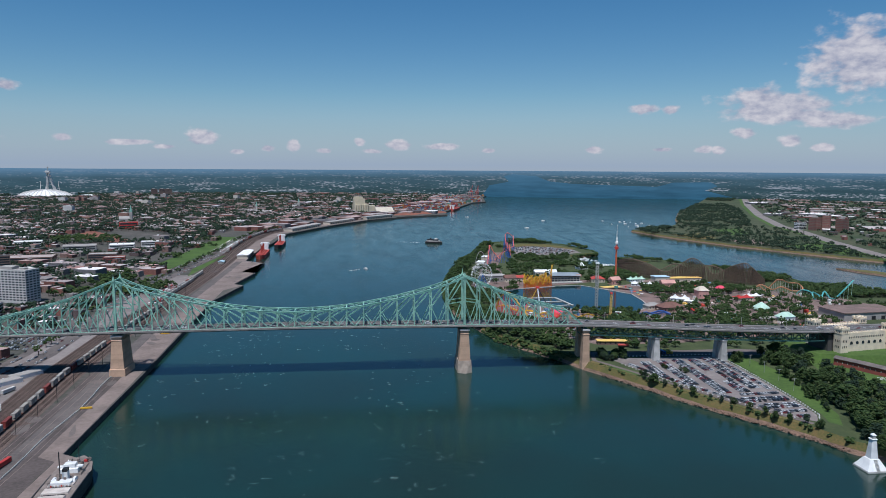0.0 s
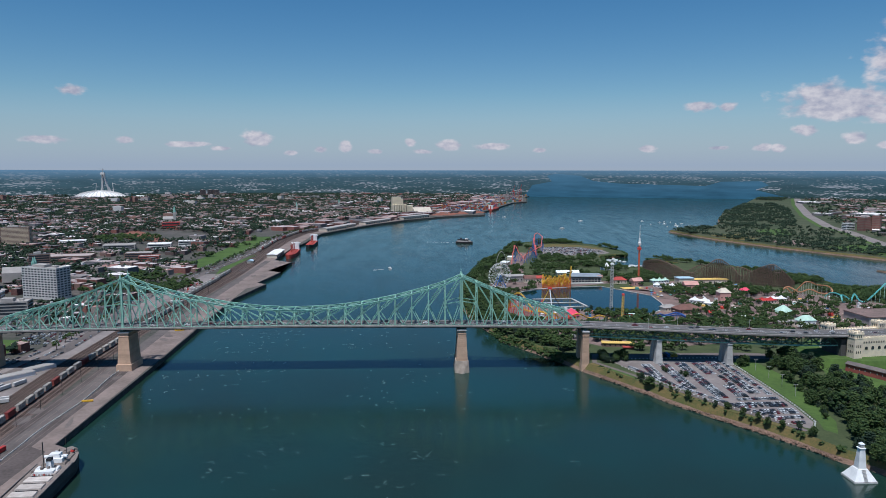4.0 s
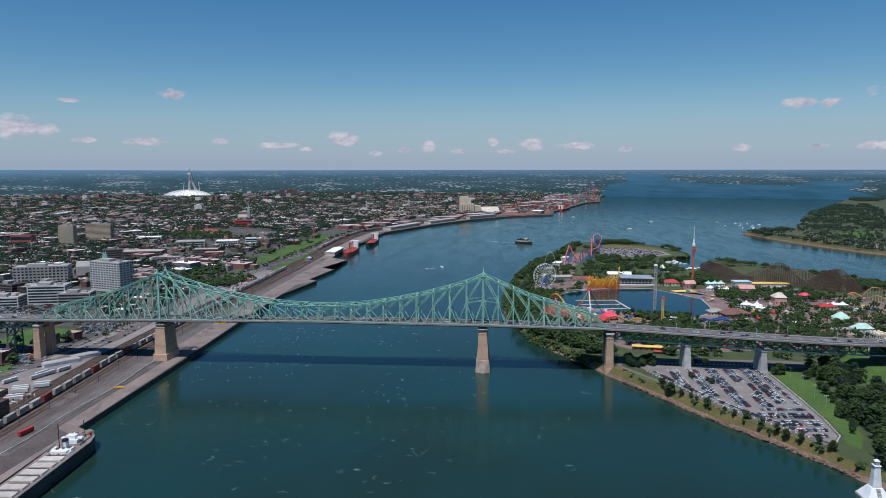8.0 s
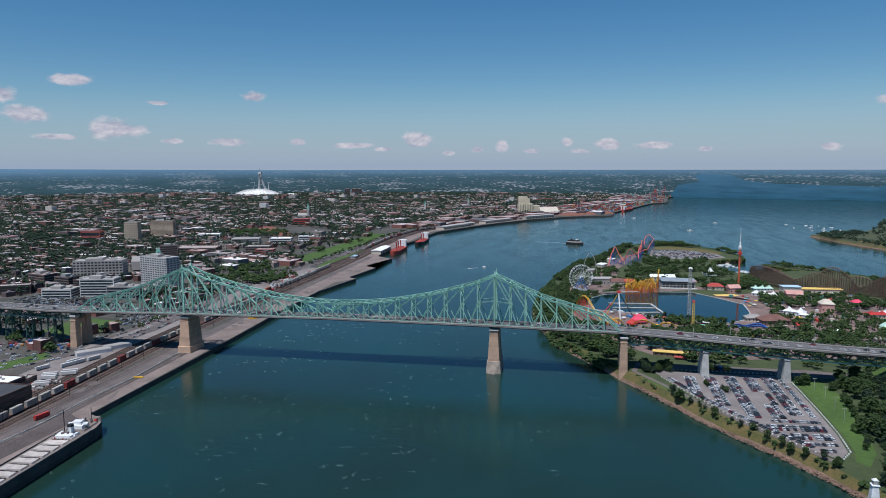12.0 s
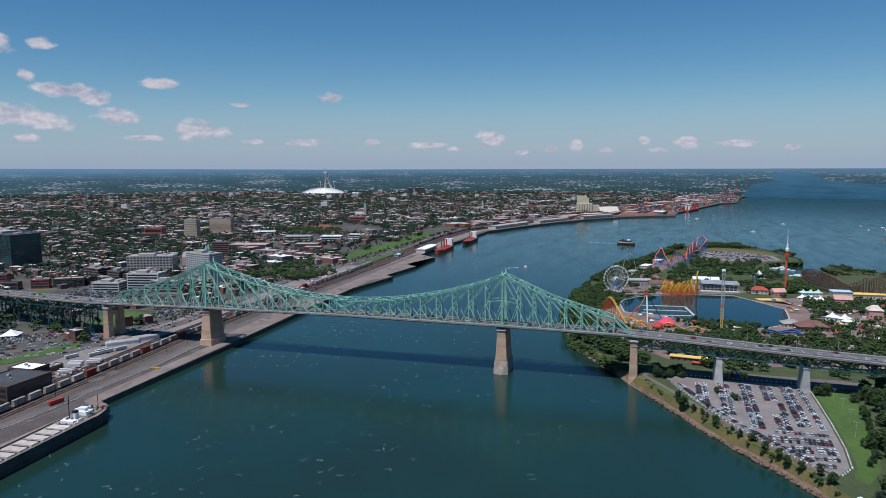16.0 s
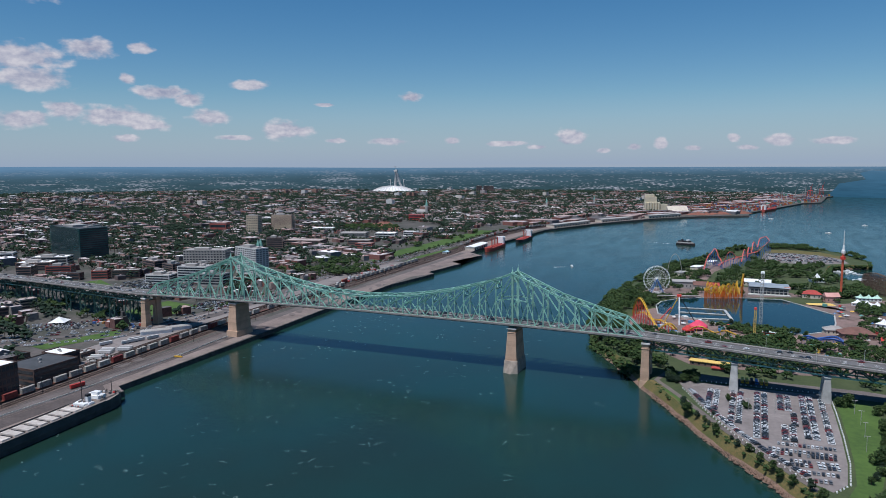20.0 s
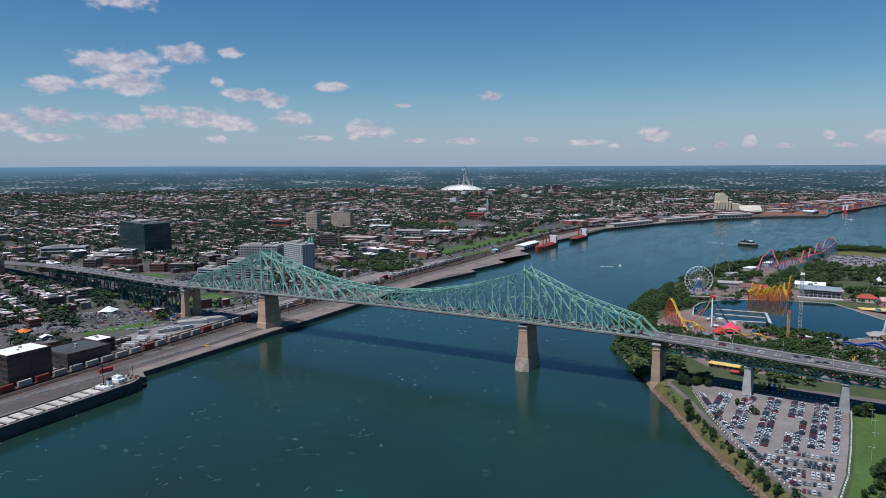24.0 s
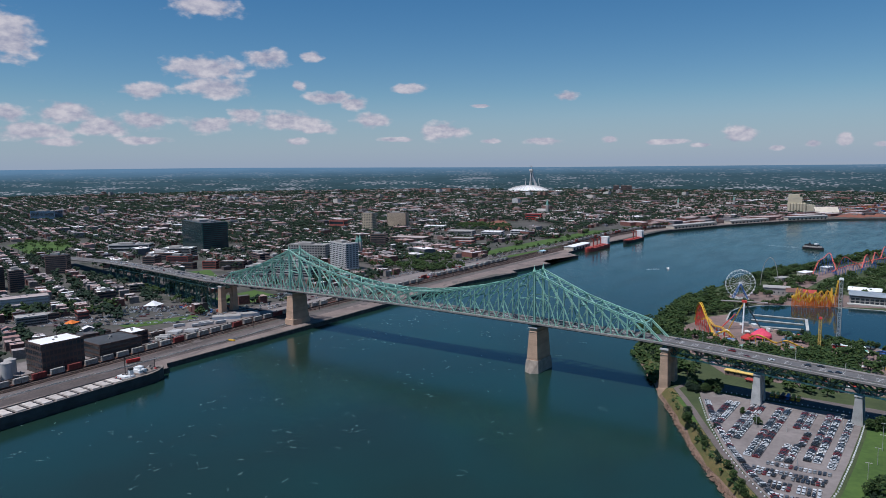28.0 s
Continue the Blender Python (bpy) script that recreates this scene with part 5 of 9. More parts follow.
    for s in (-1, 1):
        pl = Pile()
        pl.box((24, s * 8, 0), (7, 7, 26))
        part("bell_tower", pl.mesh("bell_tower", M_GREYB), None, ch)
        pl = Pile()
        pl.box((24, s * 8, 26), (6, 6, 5))
        pl.box((24, s * 8, 31), (5.6, 5.6, 10), taper=0.05)
        part("steeple", pl.mesh("steeple", M_COPPER), None, ch, "green copper steeple")
    for x, y, k in ((-905, 1760, 1.0), (-560, 2220, 0.8), (-420, 2520, 0.8)):
        ch = thing("church", "pale stone church with a pointed green steeple", "church", (x, y, ground_z(x, y)), 10)
        pl = Pile()
        pl.gable((0, 0, 0), (34 * k, 18 * k, 14 * k), 8 * k, 0, 0, 0)
        part("nave", pl.mesh("nave", M_GREYB), None, ch)
        pl = Pile()
        pl.box((20 * k, 0, 0), (9 * k, 9 * k, 36 * k))
        part("bell_tower", pl.mesh("bell_tower", M_GREYB), None, ch)
        pl = Pile()
        pl.box((20 * k, 0, 36 * k), (9 * k, 9 * k, 24 * k), taper=0.03)
        part("steeple", pl.mesh("steeple", M_COPPER), None, ch, "green copper steeple")


M_BLUEGLASS = mat("blue_glass", (0.10, 0.18, 0.28), (0.07, 0.13, 0.2), scale=0.05, rough=0.2, spec=0.6)
M_REDBRICK = mat("red_brick", (0.33, 0.09, 0.07), (0.25, 0.075, 0.06), scale=0.08, rough=0.9)
M_FACTORY = mat("factory_brick", (0.12, 0.075, 0.062), (0.07, 0.05, 0.044), scale=0.12, rough=0.9)


def build_stadium():
    t = thing("stadium", "white domed oval stadium with a leaning tower behind it", "stadium", (-1880, 3440, 12))
    bm = bmesh.new()
    n, rings = 64, [(150, 92, 0), (150, 92, 9), (136, 84, 20), (108, 68, 33), (70, 46, 43), (26, 18, 48)]
    vs = []
    for a, b, z in rings:
        vs.append([bm.verts.new((a * math.cos(math.tau * i / n), b * math.sin(math.tau * i / n), z)) for i in range(n)])
    for r in range(len(rings) - 1):
        for i in range(n):
            bm.faces.new((vs[r][i], vs[r][(i + 1) % n], vs[r + 1][(i + 1) % n], vs[r + 1][i])).material_index = 1 if r == 0 else 0
    bm.faces.new(vs[-1])
    part("bowl", bm, [M_WROOF, M_GREYB], t, "white ribbed concrete bowl")
    for i in range(0, 34):
        a = math.tau * i / 34
        pl = Pile()
        p = [(x * math.cos(a) * 1.01, y * math.sin(a) * 1.01, z + 1.0) for x, y, z in rings[1:]]
        for q, r in zip(p, p[1:]):
            pl.bar(q, r, 3.0, 3.0)
        part("rib", pl.mesh("rib", M_OFFICE), None, t)
    for s in (-1, 1):
        pl = Pile()
        foot, knee, neck = (s * 34, 84, 0), (s * 17, 70, 64), (s * 7, 58, 112)
        pl.bar(foot, knee, 11, 13)
        pl.bar(knee, neck, 9.5, 12)
        pl.bar(neck, (s * 4.5, 48, 152), 8, 11)
        part("tower_leg", pl.mesh("tower_leg", M_OFFICE), None, t, "curved pale concrete tower leg")
    for z, w, y in ((74, 26, 67), (92, 18, 62), (110, 14, 58)):
        pl = Pile()
        pl.box((0, y, z), (w, 6, 3))
        part("tower_strut", pl.mesh("tower_strut", M_OFFICE), None, t)
    pl = Pile()
    pl.box((0, 46, 140), (20, 14, 5))
    pl.box((0, 46, 145), (24, 16, 8), taper=.9)
    head = part("observatory", pl.mesh("observatory", M_OFFICE), None, t, "grey tower head")
    pl = Pile()
    pl.bar((0, 46, 152), (0, 46, 176), 1.5)
    pl.bar((-16, 46, 174), (8, 46, 170), 1.2)
    part("mast", pl.mesh("mast", M_GREYB), None, head)
    for s in (-1, 1):
        pl = Pile()
        pl.bar((s * 52, 60, 40), (s * 46, 62, 92), 2.4)
        pl.bar((s * 46, 62, 92), (s * 70, 58, 84), 1.6)
        part("crane", pl.mesh("crane", M_OFFICE), None, t, "slim pale works crane beside the tower")
    d = thing("velodrome", "low white shell-roofed sports hall", "sports hall", (-1640, 3400, 12))
    bm = bmesh.new()
    bmesh.ops.create_uvsphere(bm, u_segments=24, v_segments=10, radius=1)
    bmesh.ops.delete(bm, geom=[v for v in bm.verts if v.co.z < -0.01], context="VERTS")
    bmesh.ops.scale(bm, vec=(70, 60, 24), verts=bm.verts)
    part("shell_roof", bm, M_WROOF, d)
    for x, y, h in ((-2060, 3700, 62), (-2030, 3730, 70), (-2090, 3690, 58)):
        office("pyramid_tower", "stepped grey apartment tower far off", (x, y), (46, 30, h), 20, 9, 8, M_GREYB, M_GLASSD, M_GREYB, "apartment building", bands=True, base=16)
    for x, y in ((-1330, 3560), (-1290, 3580), (-1250, 3560)):
        office("brown_tower", "reddish brown apartment tower far off", (x, y), (34, 26, 44), 20, 7, 6, M_BROWN, M_GLASSD, M_GREYB, "apartment building", bands=True, base=16)


build_yard()
freight_train()
build_landmarks()
build_stadium()
# ---------------------------------------------------------------- the island
LAKE = [(98, 338), (101, 366), (122, 400), (152, 418), (204, 436), (256, 442), (278, 410), (312, 356), (308, 304), (301, 260), (268, 228), (232, 238), (198, 248), (172, 257), (142, 274), (106, 284)]
LOT = [(148, 13), (168, 4), (270, 6), (270, -40), (269, -90), (267, -138), (263, -172), (254, -186), (243, -176), (221, -145), (199, -109), (177, -62), (159, -16)]


def build_island_ground():
    z = LAND_Z
    sheet("parking_lot", LOT, z + 0.1, M_LOT, "pale worn asphalt parking lot with painted bays", "parking lot")
    sheet("under_bridge_road", [(138, 30), (144, 12), (352, 2), (354, 18), (300, 30)], z + 0.14, M_ASPH, "dark asphalt road passing under the bridge", "road")
    shore = [(123, -8), (135, -28), (149, -52), (163, -78), (183, -114), (203, -147), (221, -173), (237, -197)]
    ribbon("shore_lawn", offset_line(shore, 8.4), 4.6, M_DRYGRASS, "dry grassy river bank beside the lot", "grass", .05, zf=lambda x, y: z)
    ribbon("shore_grass", offset_line(shore, 9.2)[1:4], 3.4, M_GRASS, "bright green mown grass strip", "grass", .09, zf=lambda x, y: z)
    sheet("lawn", [(274, -4), (298, -6), (302, -50), (296, -100), (288, -140), (281, -172), (268, -196), (262, -188), (268, -170), (271, -138), (273, -90), (274, -40)], z + 0.08, M_GRASS, "bright green mown lawn beside the parking lot", "grass")
    sheet("fort_lawn", [(314, 20), (346, 20), (346, -20), (330, 4)], z + 0.08, M_GRASS, "mown lawn beside the bridge abutment", "grass")
    sheet("fort_lawn_far", [(352, -24), (372, -36), (384, -64), (400, -96), (440, -134), (420, -158), (372, -128), (350, -96), (344, -58)], z + 0.08, M_GRASS, "mown lawn in front of a low brick fort", "grass")
    sheet("park_paving", [(104, 330), (118, 372), (140, 410), (172, 428), (204, 418), (250, 424), (312, 410), (330, 440), (430, 520), (540, 380), (620, 300), (640, 210), (540, 150), (400, 90), (250, 60), (160, 60), (110, 120), (70, 220), (84, 300)],
          z + 0.05, M_PAVE, "pinkish paved walks of the amusement park", "paving")
    sheet("north_paving", [(58, 420), (96, 520), (130, 700), (190, 900), (215, 890), (160, 680), (150, 560), (250, 520), (300, 480), (200, 440), (100, 400)], z + 0.05, M_PAVE, "pale service yard and walkway", "paving")
    sheet("north_lot", [(235, 850), (300, 842), (352, 852), (392, 880), (388, 940), (350, 990), (290, 1012), (250, 990)], z + 0.07, M_LOT, "pale gravel parking field at the island's tip", "parking lot")
    sheet("tip_field", [(250, 990), (290, 1012), (350, 990), (388, 940), (404, 960), (360, 1045), (300, 1072), (255, 1052)], z + 0.09, M_DRYGRASS, "dry brown grass field at the island's tip", "grass")
    ribbon("shore_path", [(141, 26)] + offset_line(shore, 13.4), 4.6, M_QUAYD, "grey asphalt path along the shore", "path", .16, zf=lambda x, y: z)
    sheet("lake_water", LAKE, z + 0.35, M_LAKE, "still dark blue lake in the amusement park", "water")
    pl = Pile()
    for i in range(len(LAKE)):
        pl.bar((*LAKE[i - 1], z + 0.45), (*LAKE[i], z + 0.45), 1.6, 0.9)
    tagged(new("lake_edge", pl.mesh("lake_edge", M_CONC)), "low pale concrete edge round the lake", "kerb", "", "structure")
    # white posts along the lot's edges
    pl = Pile()
    for a, b in zip(LOT[2:7], LOT[3:8]):
        for x, y, _ in along([a, b], 4.0):
            pl.box((x + 1.5, y, z), (0.9, 0.9, 0.9))
    for x, y, _ in along([(148, 10), (290, 10)], 4.0):
        pl.box((x, y, z), (0.9, 0.9, 0.9))
    for x, y, _ in along([(158, -17), (176, -63), (198, -110), (220, -146), (242, -177)], 5.0):
        pl.box((x, y, z), (0.8, 0.8, 0.8))
    pl.stuff("boundary_blocks", M_WHITE, "row of small white concrete blocks round the lot", "blocks")
    rng = random.Random(5)
    pl = Pile()
    for i in range(6, 13):
        a, b = Vector(ISLAND[i - 1]), Vector(ISLAND[i])
        for _ in range(int((b - a).length * 4.5)):
            p = a.lerp(b, rng.random())
            pl.lump((p.x + rng.uniform(-2, 4), p.y + rng.uniform(-1, 4), rng.uniform(0, 1.6)), rng.uniform(.4, 1.7), rng)
    pl.stuff("shore_rocks", M_ROCK, "brown rocks strewn along the water's edge", "rocks")


CAR_MESH = {}


def car_parts(kind):
    """Body with bonnet and boot, glasshouse, and wheels."""
    if kind in CAR_MESH:
        return CAR_MESH[kind]
    l, w, h, roof = {"sedan": (4.7, 1.85, 0.85, 0.55), "suv": (4.7, 1.95, 1.05, 0.7), "van": (5.6, 2.1, 1.2, 0.95)}[kind]
    b = Pile()
    b.box((0, 0, 0.32), (l, w, h * .55))
    b.box((0, 0, 0.32 + h * .55), (l * .98, w * .97, h * .3), taper=.94)
    b.box((-l * .06, 0, 0.3 + h * .85 + roof * .86), (l * .44, w * .80, 0.14), taper=.95)
    g = Pile()
    g.box((-l * .06, 0, 0.3 + h * .85), (l * .62, w * .88, roof * .9), taper=.76)
    wh = Pile()
    k = len(wh.v)
    for s in (-.1, .1):
        for i in range(8):
            a = math.tau * i / 8
            wh.v.append((.33 * math.cos(a), s, .33 * math.sin(a)))
    for i in range(8):
        wh.f.append((i, (i + 1) % 8, 8 + (i + 1) % 8, 8 + i))
        wh.m.append(0)
    wh.f += [tuple(range(8)), tuple(range(15, 7, -1))]
    wh.m += [0, 0]
    CAR_MESH[kind] = (b.mesh("body", M_CARS), g.mesh("glasshouse", M_GLASSD), wh.mesh("wheel", M_DARK), l, w)
    return CAR_MESH[kind]


CAR_ORIG = {}


def car(x, y, z, rz, kind, group):
    if (kind, group) in CAR_ORIG:
        return copy_thing(CAR_ORIG[kind, group], pose(x, y, z, 0, 0, rz))
    b, g, wh, l, w = car_parts(kind)
    t = thing("car" if kind != "van" else "van", {"sedan": "parked saloon car in plain paint" if "lot" in group else "saloon car on the bridge road", "suv": "boxy family car in plain paint", "van": "pale delivery van on the bridge road"}[kind], "car", (x, y, z), rz, group)
    part("body", b, None, t)
    part("glasshouse", g, None, t)
    for sx in (-.31, .31):
        for sy in (-.46, .46):
            part("wheel", wh, None, t).matrix_basis = pose(sx * l, sy * w, .33)
    CAR_ORIG[kind, group] = t
    return t


def parked_rows(rng):
    """Places of the parked cars: double rows towards the bridge, and cross rows."""
    out = []
    for x0, ya, yb in ((183, -14, -66), (201, -12, -92), (219, -9, -114), (236, -9, -48), (238.5, -50, -80), (236, -80, -112), (252, -6, -104), (266, -8, -108)):
        y = ya
        while y > yb:
            for s in (-2.7, 2.7):
                if x0 > 260 and s > 0 or x0 == 238.5 and s < 0:
                    continue
                if rng.random() < 0.94:
                    out.append((x0 + s + (y - ya) * 0.02, y + rng.uniform(-.2, .2), rng.choice((0, 180)) + rng.uniform(-3, 3)))
            y -= 2.6
    for y0, xa, xb in ((-119, 228, 262), (-131, 222, 262), (-136.5, 224, 261), (-147, 229, 261), (-152.5, 232, 261), (-163, 238, 259), (-174, 246, 257)):
        x = xa
        while x < xb:
            if rng.random() < 0.93:
                out.append((x, y0 + (x - xa) * 0.05, 90 + rng.uniform(-3, 3)))
            x += 2.6
    for x, y, a in along([(162, -18), (179, -62), (201, -107), (222, -143), (240, -168)], 2.6):
        if rng.random() < 0.92:
            out.append((x + 2, y, math.degrees(a) + 90 + rng.uniform(-3, 3)))
    return out


def build_cars():
    rng = random.Random(21)
    spots = parked_rows(rng)
    spots.sort(key=lambda p: p[1])
    pl = Pile()
    for i, (x, y, a) in enumerate(spots):
        kind = rng.choice(("sedan", "sedan", "suv"))
        if i < 74:
            car(x, y, LAND_Z + .12, a, kind, "cars in the lot")
        else:
            pl.carlet(x, y, LAND_Z + .1, radians(a))
    for _ in range(420):
        x, y = rng.uniform(240, 390), rng.uniform(850, 1000)
        if inside(x, y, [(242, 858), (300, 850), (350, 860), (384, 884), (380, 935), (345, 982), (290, 1004), (254, 982)]):
            pl.carlet(x, y, LAND_Z + .1, .3)
    # streets and yards of the north bank
    for line, step, off in ((STREET[:5], 5, 9), (STREET[:5], 5, -9), (offset_line(STREET[:6], 36), 5, 0), (offset_line(STREET[:5], 48), 5, 0), (STREET, 7, 6), (STREET, 8, -6), (offset_line(STREET, 24), 7, 4), (offset_line(STREET, 24), 7, -4)):
        for x, y, a in along(offset_line(line, off), step):
            if y < 2600 and rng.random() < .5:
                z = ground_z(x, y) + .25
                pl.carlet(x, y, z, a)
    for cx, cy, w, d, ang in ((-600, 205, 110, 70, .2), (-690, 190, 70, 60, .2), (-562, -38, 84, 46, .75), (-480, 150, 50, 90, .1), (-560, 300, 60, 40, .2)):
        for i in range(int(w / 3)):
            for j in range(int(d / 9)):
                if rng.random() < .62:
                    u, v = -w / 2 + 3 * i, -d / 2 + 9 * j
                    x, y = cx + u * math.cos(ang) - v * math.sin(ang), cy + u * math.sin(ang) + v * math.cos(ang)
                    z = ground_z(x, y) + .12
                    pl.carlet(x, y, z, ang + math.pi / 2)
    pl.stuff("far_parked_cars", [M_CARSTUFF, M_GLASSD], "many cars parked in far lots and streets", "cars")
    n = 0
    for lane, turn in ((-6, 0), (-2, 0), (2, 180), (6, 180)):
        x = -840.0 + lane * 3
        while x < 480:
            k = rng.choice(("sedan", "suv", "suv", "van") if rng.random() < .35 else ("sedan", "suv"))
            car(x, deck_y(x) + lane, deck_z(x) + .02, turn + math.degrees(math.atan2(deck_y(x + 2) - deck_y(x - 2), 4)), k, "cars on the bridge")
            x += rng.uniform(38, 110)
            n += 1


build_island_ground()
build_cars()
# ---------------------------------------------------------------- amusement park and other things of the island
M_ORANGE = mat("orange_track", (0.75, 0.20, 0.03), (0.62, 0.15, 0.02), scale=0.3, rough=0.45)
M_REDT = mat("red_track", (0.62, 0.07, 0.05), (0.5, 0.05, 0.04), scale=0.3, rough=0.45)
M_PINK = mat("coral_track", (0.66, 0.16, 0.13), (0.55, 0.12, 0.10), scale=0.3, rough=0.45)
M_BLUET = mat("blue_support", (0.07, 0.16, 0.45), (0.05, 0.12, 0.36), scale=0.3, rough=0.5)
M_TEAL = mat("teal_track", (0.16, 0.50, 0.47), (0.12, 0.40, 0.38), scale=0.3, rough=0.5)
M_WOODC = mat("weathered_timber", (0.17, 0.115, 0.085), (0.10, 0.07, 0.055), scale=0.3, rough=0.95)
M_TANT = mat("tan_track", (0.62, 0.30, 0.16), (0.5, 0.24, 0.13), scale=0.3, rough=0.5)
M_MAGENTA = mat("pink_canvas", (0.70, 0.08, 0.14), (0.58, 0.06, 0.11), scale=0.2, rough=0.8)
M_REDROOF = mat("red_roof", (0.42, 0.07, 0.055), (0.32, 0.055, 0.045), scale=0.2, rough=0.8)
M_BROWNROOF = mat("brown_roof", (0.20, 0.10, 0.08), (0.14, 0.075, 0.06), scale=0.2, rough=0.85)
M_CREAM = mat("cream_wall", (0.62, 0.54, 0.43), (0.5, 0.43, 0.35), scale=0.1, rough=0.85)
M_PINKWALL = mat("pink_wall", (0.60, 0.33, 0.28), (0.5, 0.27, 0.23), scale=0.1, rough=0.85)
M_CANVAS = mat("white_canvas", (0.80, 0.79, 0.77), (0.68, 0.67, 0.66), scale=0.1, rough=0.7)
M_MINT = mat("mint_roof", (0.50, 0.66, 0.54), (0.40, 0.55, 0.45), scale=0.2, rough=0.7)
M_SILVER = mat("silver_roof", (0.46, 0.49, 0.51), (0.37, 0.40, 0.42), scale=0.1, rough=0.35, metal=0.4)
M_SAND = mat("yellow_awning", (0.74, 0.50, 0.14), (0.62, 0.42, 0.12), scale=0.2, rough=0.8)
M_STONEW = mat("cream_stone", (0.80, 0.67, 0.49), (0.62, 0.52, 0.40), scale=0.12, rough=0.9, bump=0.2, bump_scale=1.0)


def catmull(pts, n):
    """Points of a smooth line through pts, n to each stretch."""
    P = [Vector(p) for p in pts]
    out = []
    for i in range(len(P) - 1):
        a, b, c, d = P[max(0, i - 1)], P[i], P[i + 1], P[min(len(P) - 1, i + 2)]
        for k in range(n):
            t = k / n
            out.append(0.5 * ((2 * b) + (c - a) * t + (2 * a - 5 * b + 4 * c - d) * t * t + (3 * b - a - 3 * c + d) * t ** 3))
    out.append(P[-1])
    return out


def tube(pts, r, sides=6):
    """A connected round tube along points."""
    v, f = [], []
    P = [Vector(p) for p in pts]
    for i, p in enumerate(P):
        d = (P[min(i + 1, len(P) - 1)] - P[max(i - 1, 0)]).normalized()
        s = d.cross(Vector((0, 0, 1)))
        s = s.normalized() if s.length > 0.05 else Vector((1, 0, 0))
        u = s.cross(d).normalized()
        for k in range(sides):
            a = math.tau * k / sides
            v.append(tuple(p + s * math.cos(a) * r + u * math.sin(a) * r))
        if i:
            for k in range(sides):
                a, b = (i - 1) * sides, i * sides
                f.append((a + k, a + (k + 1) % sides, b + (k + 1) % sides, b + k))
    f += [tuple(range(sides))[::-1], tuple(range(len(v) - sides, len(v)))]
    return v, f


def coaster(name, label, pts, n, rail_m, post_m, gauge=1.3, r=0.35, every=3, ground=LAND_Z, post_r=0.3, splay=0.0, spine=True):
    t = thing(name, label, "roller coaster", (0, 0, 0))
    line = catmull(pts, n)
    sides = []
    for i, p in enumerate(line):
        d = line[min(i + 1, len(line) - 1)] - line[max(i - 1, 0)]
        s = Vector((-d.y, d.x, 0))
        sides.append(s.normalized() if s.length > 1e-4 else Vector((1, 0, 0)))
    for s in (-1, 1):
        part("rail", raw("rail", *tube([p + q * gauge * .5 * s for p, q in zip(line, sides)], r * .7, 5), rail_m), None, t)
    if spine:
        part("spine", raw("spine", *tube([p - Vector((0, 0, 1.0)) for p in line], r * 1.3, 6), rail_m), None, t)
    for i in range(0, len(line), every):
        p = line[i]
        if p.z < ground + 2.5:
            continue
        for s in ((-1, 1) if splay else (0,)):
            q = sides[i] * splay * s * (p.z - ground)
            part("support", raw("support", *tube([(p.x + q.x, p.y + q.y, ground - .5), (p.x, p.y, p.z - 1.0)], post_r, 5), post_m), None, t)
    return t


def ferris_wheel():
    t = thing("ferris_wheel", "tall white Ferris wheel on blue A-frame legs", "Ferris wheel", (88, 432, LAND_Z), 22)
    R, hub = 19.0, 22.0
    for y in (-1.6, 1.6):
        pts = [(R * math.cos(math.tau * i / 48), y, hub + R * math.sin(math.tau * i / 48)) for i in range(49)]
        part("rim", raw("rim", *tube(pts, 0.2, 5), M_WHITE), None, t, "white steel rim")
        pts = [(R * .72 * math.cos(math.tau * i / 40), y, hub + R * .72 * math.sin(math.tau * i / 40)) for i in range(41)]
        part("inner_rim", raw("inner_rim", *tube(pts, 0.16, 5), M_WHITE), None, t)
        for i in range(24):
            a = math.tau * i / 24
            part("spoke", raw("spoke", *tube([(1.2 * math.cos(a), y * .8, hub + 1.2 * math.sin(a)), (R * math.cos(a), y, hub + R * math.sin(a))], 0.1, 4), M_WHITE), None, t)
    part("hub", raw("hub", *tube([(0, -3, hub), (0, 3, hub)], 1.3, 12), M_WHITE), None, t)
    for y in (-3.2, 3.2):
        for s in (-1, 1):
            part("leg", raw("leg", *tube([(s * 10, y * 1.6, 0), (0, y, hub)], 0.7, 6), M_BLUEP), None, t, "blue steel leg")
        part("leg_strut", raw("leg_strut", *tube([(-5.2, y * 1.3, 12), (5.2, y * 1.3, 12)], 0.4, 6), M_BLUEP), None, t)
    pl = Pile()
    pl.box((0, 0, -1.9), (1.7, 2.0, 1.2))
    pl.box((0, 0, -.7), (1.9, 2.2, .2), taper=.6)
    g = pl.mesh("gondola", M_CANVAS)
    for i in range(24):
        a = math.tau * (i + .5) / 24
        part("gondola", g, None, t).matrix_basis = pose(R * math.cos(a), 0, hub + R * math.sin(a))
    pl = Pile()
    pl.box((0, 0, 0), (24, 12, 1.4))
    part("platform", pl.mesh("platform", M_CONC), None, t)


